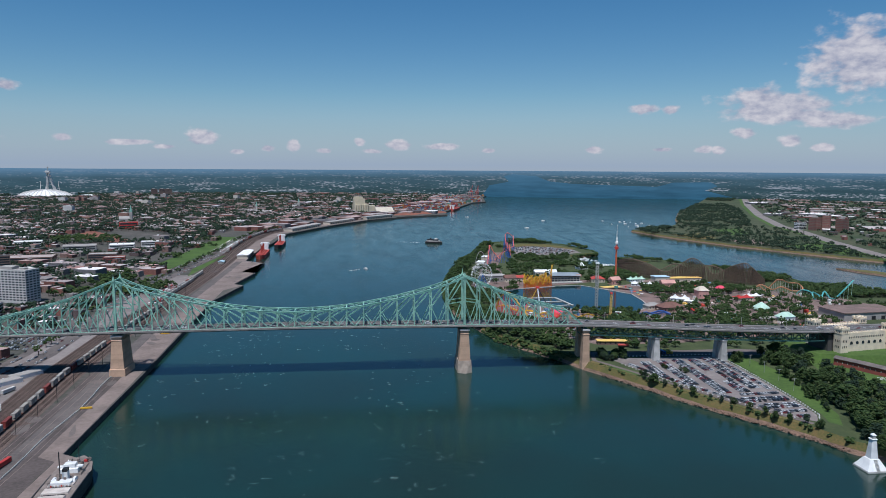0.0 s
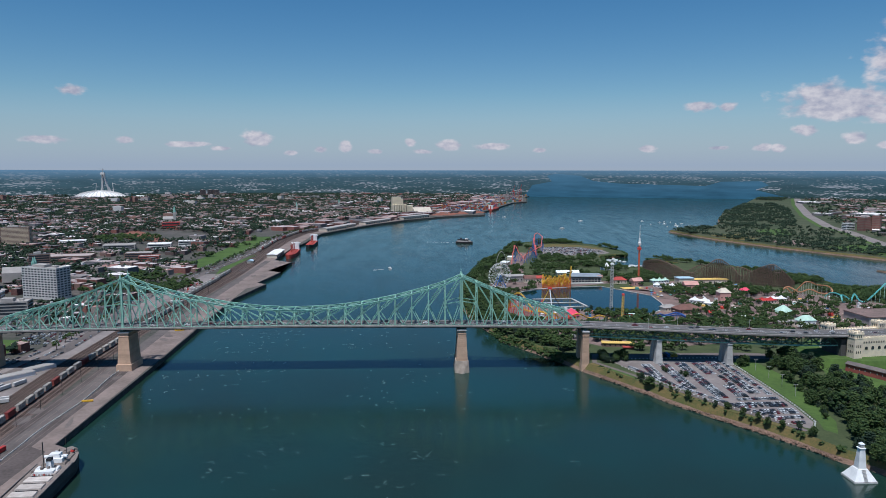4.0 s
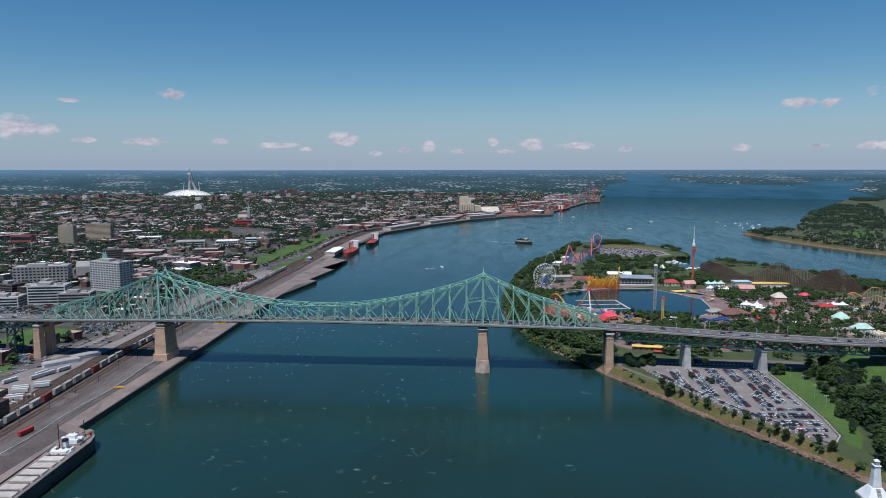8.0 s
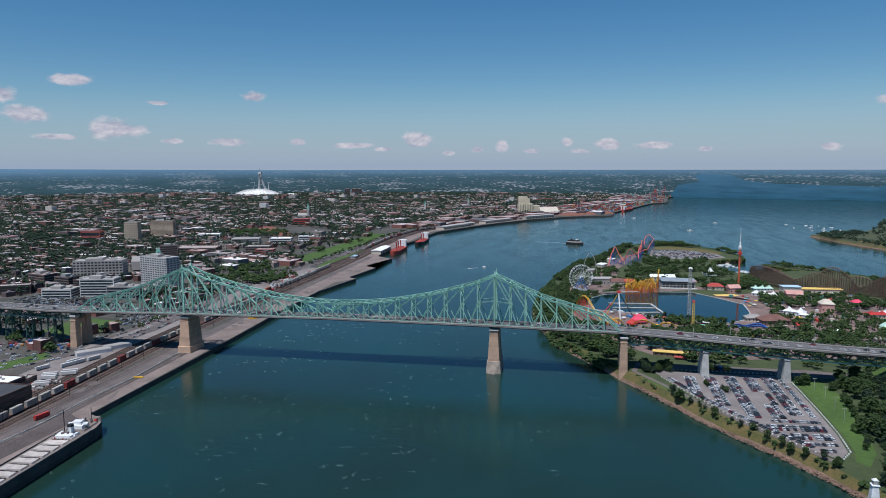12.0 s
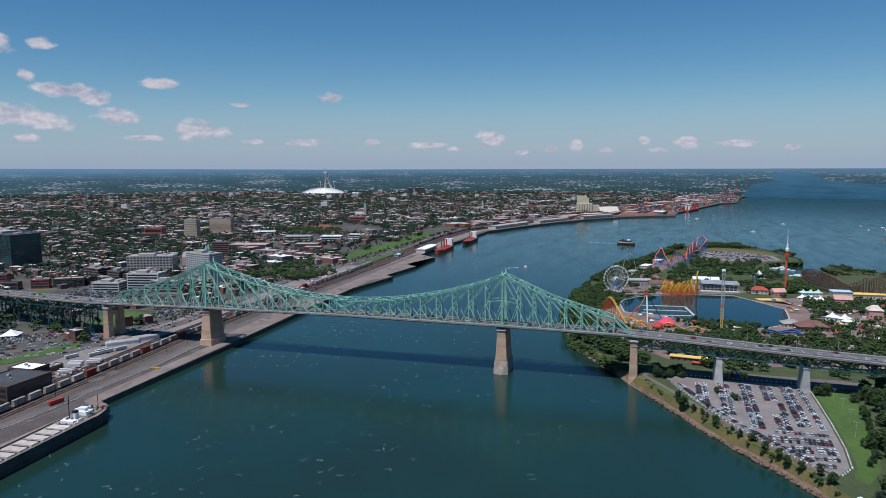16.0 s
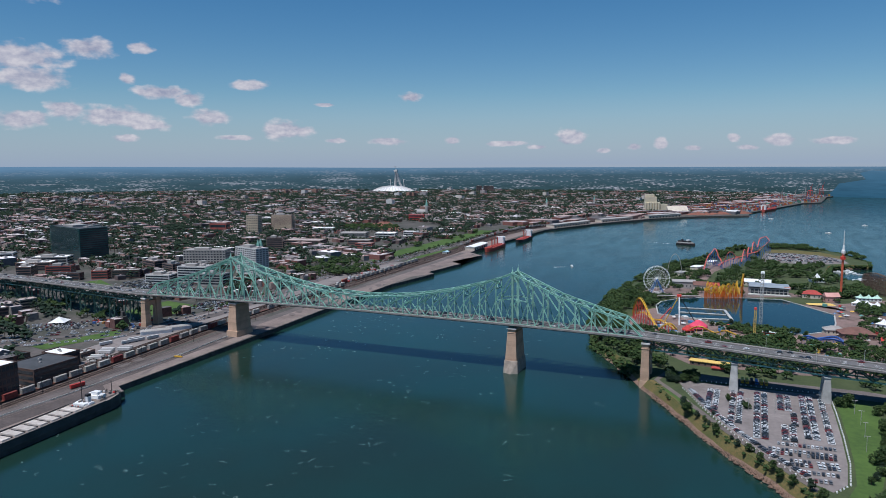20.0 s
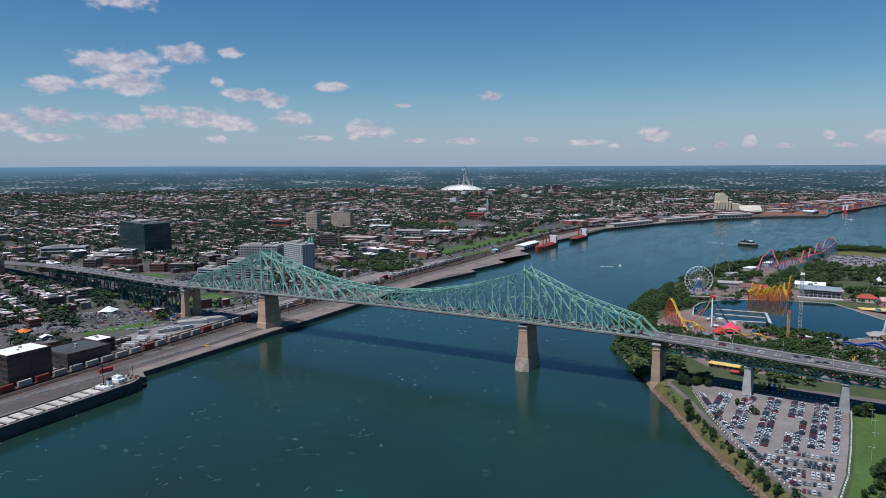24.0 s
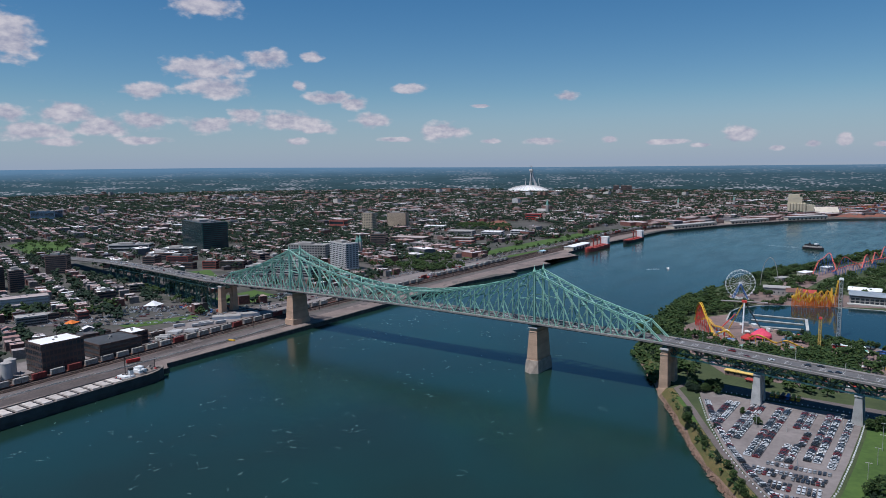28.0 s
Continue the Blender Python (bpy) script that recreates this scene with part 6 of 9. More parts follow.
def spire_tower():
    t = thing("observation_tower", "slender red observation tower with a white cabin and mast", "tower", (334, 490, LAND_Z))
    part("column", raw("column", *tube([(0, 0, -1), (0, 0, 34), (0, 0, 62)], 1.5, 14), M_ORANGERED), None, t, "orange-red steel column")
    part("cabin", raw("cabin", *tube([(0, 0, 55), (0, 0, 57.5), (0, 0, 59)], 3.4, 16), M_REDT), None, t, "red ring-shaped cabin")
    bm = bmesh.new()
    for r1, r2, z, h in ((1.5, 2.7, 62, 2), (2.7, 2.7, 64, 3), (2.7, 1.6, 67, 2), (1.6, 1.2, 69, 6)):
        bmesh.ops.create_cone(bm, cap_ends=True, segments=16, radius1=r1, radius2=r2, depth=h, matrix=Matrix.Translation((0, 0, z + h / 2)))
    head = part("tower_head", bm, M_WHITE, t, "white tower head")
    part("mast", raw("mast", *tube([(0, 0, 75), (0, 0, 86)], 0.6, 8), M_WHITE), None, head, "white mast")
    part("mast_tip", raw("mast_tip", *tube([(0, 0, 86), (0, 0, 97)], 0.3, 6), M_WHITE), None, head)


M_ORANGERED = mat("orange_red_paint", (0.62, 0.14, 0.07), (0.5, 0.11, 0.055), scale=0.2, rough=0.5)


def lattice_tower(name, label, x, y, h, w, m, head, rings=10):
    t = thing(name, label, "drop tower ride", (x, y, LAND_Z))
    for sx in (-1, 1):
        for sy in (-1, 1):
            part("leg", raw("leg", *tube([(sx * w, sy * w, -.5), (sx * w, sy * w, h)], 0.3, 5), m), None, t)
    for i in range(rings):
        za, zb = h * i / rings, h * (i + 1) / rings
        pl = Pile()
        for (a, b) in (((-w, -w), (w, -w)), ((w, -w), (w, w)), ((w, w), (-w, w)), ((-w, w), (-w, -w))):
            pl.bar((*a, za), (*b, zb), .3)
            pl.bar((*a, zb), (*b, zb), .4)
        part("bracing", pl.mesh("bracing", m), None, t)
    pl = Pile()
    pl.box((0, 0, h), (w * 3.0, w * 3.0, 2.2), taper=.7)
    part("head", pl.mesh("head", head), None, t)
    return t


def wooden_coaster():
    """A long timber coaster: bents of posts and rails under an undulating track."""
    t = thing("wooden_coaster", "large weathered brown timber roller coaster with high humps", "roller coaster")
    pts = [(376, 590, 22), (384, 545, 30), (402, 512, 25), (425, 492, 14), (446, 482, 27), (466, 476, 40), (486, 470, 28), (500, 462, 13), (516, 452, 24), (528, 440, 33), (540, 430, 36), (556, 424, 22), (570, 430, 10), (560, 450, 20),
           (535, 470, 14), (510, 492, 24), (482, 504, 16), (452, 512, 25), (426, 526, 12), (406, 560, 20), (390, 592, 16), (376, 590, 22)]
    line = catmull([(x, y, LAND_Z + z) for x, y, z in pts], 7)
    w = 3.2
    rails = {-1: [], 1: []}
    k = 0
    for i, p in enumerate(line):
        d = line[min(i + 1, len(line) - 1)] - line[max(i - 1, 0)]
        s = Vector((-d.y, d.x, 0)).normalized()
        f = Vector((d.x, d.y, 0)).normalized()
        for q in (-1, 1):
            rails[q].append(p + s * q * 1.4)
        h = p.z - LAND_Z
        pl = Pile()
        n = max(1, int(h / 4.5))
        for q in (-1, 0, 1):
            foot = p + s * q * (w + 0.12 * h)
            pl.bar((foot.x, foot.y, LAND_Z - .3), tuple(p + s * q * 1.5), 0.42)
        for j in range(1, n + 1):
            z = LAND_Z + h * j / (n + .3)
            e = w + 0.12 * h * (1 - j / (n + .3))
            a, b = p + s * e, p - s * e
            pl.bar((a.x, a.y, z), (b.x, b.y, z), 0.34)
            z0 = LAND_Z + h * (j - 1) / (n + .3)
            pl.bar((a.x, a.y, z0), (b.x, b.y, z), 0.26)
            if i + 1 < len(line):
                nx = line[i + 1]
                for q in (-1, 1):
                    c = nx + s * q * e
                    g = p + s * q * e
                    pl.bar((g.x, g.y, z), (c.x, c.y, min(z, nx.z)), 0.3)
                    pl.bar((g.x, g.y, z0), (c.x, c.y, min(z, nx.z)), 0.22)
        part("bent", pl.mesh("bent", M_WOODC), None, t)
    for q in (-1, 1):
        part("track_rail", raw("track_rail", *tube(rails[q], 0.45, 4), M_WOODC), None, t)


def hall(name, label, x, y, w, d, h, rz, wall, roof, style="gable", rise=4.0, category="pavilion"):
    t = thing(name, label, category, (x, y, LAND_Z), rz, "pavilions of the park")
    pl = Pile()
    pl.box((0, 0, -.5), (w, d, h + .5))
    part("wall", pl.mesh("wall", wall), None, t)
    bm = bmesh.new()
    a, b = w / 2 + .8, d / 2 + .8
    if style == "gable":
        P = [(-a, -b, h), (a, -b, h), (a, b, h), (-a, b, h), (-a, 0, h + rise), (a, 0, h + rise)]
        F = ((0, 1, 5, 4), (2, 3, 4, 5), (1, 2, 5), (3, 0, 4), (3, 2, 1, 0))
    elif style == "hip":
        P = [(-a, -b, h), (a, -b, h), (a, b, h), (-a, b, h), (-a * .35, 0, h + rise), (a * .35, 0, h + rise)]
        F = ((0, 1, 5, 4), (2, 3, 4, 5), (1, 2, 5), (3, 0, 4), (3, 2, 1, 0))
    elif style == "flat":
        P = [(-a, -b, h), (a, -b, h), (a, b, h), (-a, b, h), (-a, -b, h + .6), (a, -b, h + .6), (a, b, h + .6), (-a, b, h + .6)]
        F = ((0, 1, 5, 4), (1, 2, 6, 5), (2, 3, 7, 6), (3, 0, 4, 7), (4, 5, 6, 7), (3, 2, 1, 0))
    else:  # tent: peaks in a row
        P, F = [], []
        n = max(1, round(w / d))
        for i in range(n):
            x0, x1 = -a + 2 * a * i / n, -a + 2 * a * (i + 1) / n
            k = len(P)
            P += [(x0, -b, h), (x1, -b, h), (x1, b, h), (x0, b, h), ((x0 * .7 + x1 * .3), -b * .4, h + rise * .35), ((x0 * .3 + x1 * .7), -b * .4, h + rise * .35), ((x0 * .3 + x1 * .7), b * .4, h + rise * .35),
                  ((x0 * .7 + x1 * .3), b * .4, h + rise * .35), ((x0 + x1) / 2, 0, h + rise)]
            for j in range(4):
                jn = (j + 1) % 4
                F += [(k + j, k + jn, k + 4 + jn, k + 4 + j), (k + 4 + j, k + 4 + jn, k + 8)]
    vs = [bm.verts.new(p) for p in P]
    for q in F:
        bm.faces.new([vs[i] for i in q])
    part("roof", bm, roof, t)
    if h > 3:
        p = Pile()
        p.box((0, 0, 0), (1.6, .2, min(2.2, h * .45)))
        me = p.mesh("window", M_GLASSD)
        n = max(2, int(w / 5))
        for i in range(min(n, 8)):
            part("window", me, None, t).matrix_basis = pose(-w / 2 + w * (i + .5) / min(n, 8), -d / 2 - .02, h * .3)
    return t


def dome_tent(x, y, r, h, m, label):
    t = thing("dome_tent", label, "tent", (x, y, LAND_Z))
    bm = bmesh.new()
    n = 12
    rings = [(r, 2.5), (r * .95, h * .35 + 1), (r * .7, h * .62), (r * .35, h * .86), (r * .1, h)]
    vs = [[bm.verts.new((a * math.cos(math.tau * i / n) * (1 + .06 * (i % 2)), a * math.sin(math.tau * i / n) * (1 + .06 * (i % 2)), z)) for i in range(n)] for a, z in rings]
    for p, q in zip(vs, vs[1:]):
        for i in range(n):
            bm.faces.new((p[i], p[(i + 1) % n], q[(i + 1) % n], q[i]))
    bm.faces.new(vs[-1])
    part("canopy", bm, m, t)
    for i in range(0, n, 2):
        a = math.tau * i / n
        part("pole", raw("pole", *tube([(r * .98 * math.cos(a), r * .98 * math.sin(a), -.2), (r * .98 * math.cos(a), r * .98 * math.sin(a), 3)], 0.2, 5), M_WHITE), None, t)


def arena():
    t = thing("lakeside_theatre", "modern lakeside theatre with a curved silver roof and glass front", "theatre", (240, 492, LAND_Z), 3)
    pl = Pile()
    pl.box((0, 0, -.5), (52, 30, 9.5))
    part("hall_wall", pl.mesh("hall_wall", M_GREYB), None, t)
    bm = bmesh.new()
    n = 10
    a = [bm.verts.new((-27, -17 + 34 * i / n, 9 + 6 * math.sin(math.pi * (.15 + .7 * i / n)))) for i in range(n + 1)]
    b = [bm.verts.new((27, -17 + 34 * i / n, 8 + 6 * math.sin(math.pi * (.15 + .7 * i / n)))) for i in range(n + 1)]
    for i in range(n):
        bm.faces.new((a[i], b[i], b[i + 1], a[i + 1]))
    part("curved_roof", bm, M_SILVER, t, "curved silver metal roof")
    for z in (1.5, 5.2):
        for i in range(9):
            pl = Pile()
            pl.box((-22 + 5.5 * i, -15.1, z), (4.4, .3, 2.6))
            part("window", pl.mesh("window", M_GLASSD), None, t)
    pl = Pile()
    pl.box((0, -19, 0), (56, 8, 1.2))
    part("terrace", pl.mesh("terrace", M_CONC), None, t)
    pl = Pile()
    pl.box((24, -10, 9), (9, 9, 3.4))
    part("sign_box", pl.mesh("sign_box", M_PINKWALL), None, t)


M_FORTROOF = mat("weathered_slate", (0.17, 0.14, 0.125), (0.11, 0.095, 0.09), scale=0.15, rough=0.9)


def pavilion_station():
    """The cream stone abutment building with crenellated towers."""
    t = thing("bridge_pavilion", "cream stone bridge pavilion with square towers and arched windows", "pavilion", (418, 4, LAND_Z), 10)
    pl = Pile()
    pl.box((0, 0, -1), (62, 40, 26))
    part("hall", pl.mesh("hall", M_STONEW), None, t)
    for side in (-1, 1):
        pl = Pile()
        pl.box((0, side * 17.2, 25), (62, 5.6, 2.6))
        part("cornice", pl.mesh("cornice", M_STONEW), None, t)
        pl = Pile()
        for i in range(14):
            pl.box((-25 + 3.9 * i, side * 19.4, 27.6), (2.2, 1.0, 1.2))
        tagged(part("battlement", pl.mesh("battlement", M_STONEW), None, t), kind="stuff")
    for x, y in ((-31, -18.5), (-31, 18.5), (31, 18.5), (31, -18.5)):
        pl = Pile()
        pl.box((x, y, -1), (9.6, 9.6, 33))
        part("tower", pl.mesh("tower", M_STONEW), None, t)
        pl = Pile()
        pl.box((x, y, 32), (10.3, 10.3, 1.5))
        pl.box((x, y, 27.6), (10.1, 10.1, .8))
        for sx in (-1, 0, 1):
            for sy in (-1, 0, 1):
                if sx or sy:
                    pl.box((x + sx * 4.1, y + sy * 4.1, 33.5), (1.9, 1.9, 1.4))
        part("crown", pl.mesh("crown", M_STONEW), None, t)
        for z in (13, 19, 28.8):
            for e in (-2.2, 0, 2.2):
                pl = Pile()
                pl.box((x + e, y - 4.85, z), (.8, .3, 2.4))
                part("window", pl.mesh("window", M_GLASSD), None, t)
                pl = Pile()
                pl.box((x - 4.85, y + e, z), (.3, .8, 2.4))
                part("window", pl.mesh("window", M_GLASSD), None, t)
    for i in range(6):
        bm = bmesh.new()
        pts = [(-1.6, 0), (1.6, 0), (1.6, 1.6)] + [(1.6 * math.cos(math.pi * k / 8), 1.6 + 1.6 * math.sin(math.pi * k / 8)) for k in range(1, 8)] + [(-1.6, 1.6)]
        f = [bm.verts.new((x, -.2, z)) for x, z in pts]
        g = [bm.verts.new((x, .2, z)) for x, z in pts]
        bm.faces.new(f)
        for k in range(len(pts)):
            bm.faces.new((f[k - 1], f[k], g[k], g[k - 1]))
        o = part("arched_window", bm, M_GLASSD, t)
        o.matrix_basis = pose(-19 + 7.6 * i, -20.05, 15.5)
    for i in range(16):
        pl = Pile()
        pl.box((-22 + 2.9 * i, -20.05, 22), (1.1, .3, 1.8))
        part("window", pl.mesh("window", M_GLASSD), None, t)
    # abutment wall, its shadow under the deck painted in by a dark material
    pl = Pile()
    pl.box((-38, 1, -1), (6, 26, 26))
    part("abutment", pl.mesh("abutment", M_DARKSTONE_SHADE), None, t, "concrete abutment, shade below the deck painted in as dark grey")
    top = [(362, -24), (384, -28), (394, -34), (424, -36), (484, -24), (500, 60), (380, 50), (360, 24)]
    bm = bmesh.new()
    hi = [bm.verts.new((x, y, LAND_Z + 8)) for x, y in top]
    lo = [bm.verts.new((430 + (x - 430) * 1.16, 12 + (y - 12) * 1.12, LAND_Z - .3)) for x, y in top]
    bm.faces.new(hi)
    for k in range(len(top)):
        bm.faces.new((hi[k - 1], lo[k - 1], lo[k], hi[k]))
    tagged(new("pavilion_mound", mesh_of(bm, "pavilion_mound", M_GRASS)), "grassy mound carrying the bridge pavilion", "mound", "", "structure")
    f = thing("brick_fort", "long low red brick fort wing with a grey roof", "fort", (0, 0, LAND_Z))
    pts = [(375, -37), (388, -60), (402, -90), (440, -126)]
    for (x1, y1), (x2, y2) in zip(pts, pts[1:]):
        l, a = math.hypot(x2 - x1, y2 - y1), math.atan2(y2 - y1, x2 - x1)
        pl = Pile()
        pl.box(((x1 + x2) / 2, (y1 + y2) / 2, -1), (l + 2, 9, 8), a)
        part("wall", pl.mesh("wall", M_REDBRICK), None, f)
        pl = Pile()
        pl.gable(((x1 + x2) / 2, (y1 + y2) / 2, 7), (l + 3, 11, .4), 2.0, a, 0, 0)
        part("roof", pl.mesh("roof", M_FORTROOF), None, f)
        for k in range(int(l / 5)):
            q = 2.5 + 5 * k
            pl = Pile()
            pl.box((x1 + math.cos(a) * q + math.sin(a) * 4.55, y1 + math.sin(a) * q - math.cos(a) * 4.55, 3.4), (.7, .2, 1.5), a)
            part("embrasure", pl.mesh("embrasure", M_CREAM), None, f)
            pl = Pile()
            pl.box((x1 - math.cos(a) * -q - math.sin(a) * 4.55, y1 + math.sin(a) * q + math.cos(a) * 4.55, 3.4), (.7, .2, 1.5), a)
            part("embrasure", pl.mesh("embrasure", M_CREAM), None, f)
    h = thing("service_hall", "long low grey hall with a brown roof behind the pavilion", "hall", (560, 178, LAND_Z), 6)
    pl = Pile()
    pl.box((0, 0, -.5), (90, 46, 10))
    part("wall", pl.mesh("wall", M_GREYB), None, h)
    pl = Pile()
    pl.box((0, 0, 9.5), (92, 48, 1))
    part("roof", pl.mesh("roof", M_PAVE), None, h)
    for i in range(5):
        pl = Pile()
        pl.box((-30 + 15 * i, -23.1, 0), (6, .4, 5))
        part("door", pl.mesh("door", M_DARK), None, h)


# own colour of the old stone stub; painted shade on the abutment
M_DARKSTONE_SHADE = mat("dark_stone_shaded_concrete", (0.09, 0.085, 0.08), (0.06, 0.056, 0.052), scale=0.1, rough=0.95)


def statue_light():
    t = thing("lighthouse_monument", "white pyramidal stone monument with a square lantern tower at the water", "monument", (248, -253, 0))
    tapered("base", t, (0, 0), (15, 15), (6.6, 6.6), 1.0, 8.0, M_WHITE)
    tapered("footing", t, (0, 0), (16, 16), (15.5, 15.5), -2, 1.2, M_CONC)
    tapered("shaft", t, (0, 0), (5.6, 5.6), (3.4, 3.4), 7.9, 21.0, M_WHITE)
    tapered("collar", t, (0, 0), (4.4, 4.4), (4.4, 4.4), 21.0, 21.7, M_WHITE)
    tapered("lantern", t, (0, 0), (2.8, 2.8), (2.6, 2.6), 21.7, 24.0, M_CONC)
    tapered("lantern_roof", t, (0, 0), (3.6, 3.6), (.8, .8), 24.0, 25.4, M_WHITE)
    pl = Pile()
    for i in range(10):
        pl.box((0, -7.4 + 0.42 * i, 1.1 + .7 * i), (2.4, .9, .35))
    part("stair", pl.mesh("stair", M_CONC), None, t)


def frame_ride():
    """Tall white mast with slanting yellow and red legs above the lake, and a pontoon frame."""
    t = thing("swing_ride", "tall mast ride with slanting yellow and red legs", "ride", (134, 243, LAND_Z))
    part("mast", raw("mast", *tube([(2, -14, -.5), (0, 0, 33)], 0.8, 6), M_WHITE), None, t)
    part("leg", raw("leg", *tube([(-16, 2, -.5), (0, 0, 33)], 0.6, 6), M_YELLOW), None, t)
    part("leg", raw("leg", *tube([(-24, -8, -.5), (-9, 0, 18)], 0.6, 6), M_REDT), None, t)
    part("leg", raw("leg", *tube([(20, 4, -.5), (0, 0, 33)], 0.6, 6), M_DARK), None, t)
    part("arm", raw("arm", *tube([(-26, 4, 31), (24, 0, 34)], 0.8, 6), M_GREYB), None, t)
    pl = Pile()
    pl.box((0, 0, 32), (5, 3, 2.6))
    part("head", pl.mesh("head", M_REDT), None, t)
    p = thing("pontoon_frame", "pale floating walkway frame on the lake", "pontoon", (150, 292, LAND_Z + .4))
    for a, b in (((-24, 40), (34, 44)), ((34, 44), (44, -16)), ((-20, 10), (36, 14)), ((-4, -22), (40, -14))):
        pl = Pile()
        pl.bar((*a, .6), (*b, .6), 3.2, .9)
        part("walkway", pl.mesh("walkway", M_CONC), None, p)


def build_park():
    ferris_wheel()
    spire_tower()
    lattice_tower("white_drop_tower", "tall pale grey lattice drop tower", 225, 266, 62, 1.6, M_CONC, M_WHITE, 14)
    lattice_tower("orange_drop_tower", "slim orange and yellow lattice drop tower", 217, 184, 34, 1.1, M_SAND, M_REDT, 9)
    rng = random.Random(9)
    pts = []
    for j in range(7):
        row = range(8) if j % 2 == 0 else range(7, -1, -1)
        for i in row:
            pts.append((158 + 5.8 * i + rng.uniform(-2, 2), 408 + 4.0 * j + .45 * 5.8 * i * .8 + rng.uniform(-1.2, 1.2), LAND_Z + (rng.uniform(6, 13) if (i + j) % 2 else rng.uniform(14, 24))))
    pts += [(204, 444, LAND_Z + 16), (206, 440, LAND_Z + 33), (205, 434, LAND_Z + 35), (203, 430, LAND_Z + 18)]
    coaster("orange_coaster", "tangled orange roller coaster on a thicket of posts", pts, 3, M_YELLOW, M_ORANGE, gauge=1.5, r=.3, every=1, post_r=.22)
    pts = [(142, 690, 12), (150, 720, 40), (157, 760, 58), (166, 748, 22), (172, 722, 14), (184, 716, 58), (196, 742, 30), (204, 770, 14), (208, 800, 46), (214, 838, 14), (216, 866, 38), (222, 900, 16), (226, 940, 46), (234, 975, 18), (240, 1010, 50),
           (252, 1040, 54), (258, 1000, 40), (246, 940, 30), (232, 870, 22), (190, 790, 16), (160, 720, 12)]
    humps = []
    for (x1, y1, z1), (x2, y2, z2) in zip(pts, pts[1:]):
        for k in range(6):
            humps.append((x1 + (x2 - x1) * k / 6, y1 + (y2 - y1) * k / 6, LAND_Z + 3 + 30 * (max(0.0, z1 + (z2 - z1) * (1 - math.cos(math.pi * k / 6)) / 2 - 12) / 46) ** .48))
    coaster("coral_coaster", "high coral-pink roller coaster with blue supports", humps, 2, M_PINK, M_BLUET, gauge=1.5, r=.36, every=4, post_r=.26, splay=.14)
    pts = [(79, 252, 12), (82, 246, 26), (88, 233, 37), (94, 222, 36), (102, 212, 25), (110, 204, 14), (116, 192, 10.5), (122, 186, 16), (130, 186, 19), (136, 190, 12), (132, 200, 10.5), (118, 212, 16), (104, 236, 12), (92, 256, 15), (82, 266, 11)]
    coaster("yellow_coaster", "bright yellow roller coaster with a steep lift hill", pts, 7, M_YELLOW, M_REDT, gauge=2.2, r=.45, every=3, post_r=.28, splay=.08)
    pts = [(146, 196, 9), (160, 188, 18), (176, 190, 12), (188, 186, 16), (204, 186, 10)]
    coaster("low_yellow_coaster", "low yellow coaster track in front of the red tent", pts, 7, M_YELLOW, M_YELLOW, gauge=1.4, r=.4, every=3)
    wooden_coaster()
    pts = [(517, 366, 12), (524, 362, 18), (532, 357, 12), (540, 354, 21), (547, 352, 29), (556, 351, 29), (566, 350, 25), (583, 350, 23), (586, 344, 15), (566, 338, 14), (552, 346, 19), (540, 352, 14), (528, 364, 20), (517, 366, 12)]
    coaster("tan_coaster", "orange-tan steel roller coaster behind trees", pts, 7, M_TANT, M_CONC, gauge=1.6, r=.42, every=3)
    pts = [(561, 321, 12), (567, 317, 19), (574, 306, 18), (577, 297, 9), (570, 291, 11), (572, 298, 19), (580, 294, 15), (580, 288, 10), (585, 294, 13), (592, 299, 20), (594, 289, 12), (602, 287, 12), (618, 291, 23), (637, 298, 36)]
    coaster("teal_coaster", "pale teal steel coaster ending in a steep spike", pts, 7, M_TEAL, M_MINT, gauge=1.6, r=.42, every=3)
    arch = thing("arch_ride", "tall thin grey steel arch ride", "ride", (104, 545, LAND_Z), 15)
    part("arch", raw("arch", *tube([(12 * math.cos(math.pi * i / 16), 0, 46 * math.sin(math.pi * i / 16)) for i in range(17)], 0.45, 6), M_GREYB), None, arch)
    blue = [(262, 206, 10), (270, 196, 15), (282, 202, 11), (292, 192, 15), (304, 198, 11), (296, 208, 14), (280, 210, 10), (262, 206, 10)]
    coaster("blue_kiddie_coaster", "low dark blue family coaster beside the lake", blue, 7, M_BLUET, M_BLUET, gauge=1.6, r=.5, every=2)
    arena()
    frame_ride()
    dome_tent(158, 215, 10.5, 11, M_MAGENTA, "bright pink pointed dome tent")
    dome_tent(148, 198, 7.0, 8, M_RED, "bright red pointed tent")
    dome_tent(446, 222, 11, 12, M_MINT, "mint green round carousel roof with a lantern")
    dome_tent(378, 190, 8, 6, M_CANVAS, "small pale round tent")
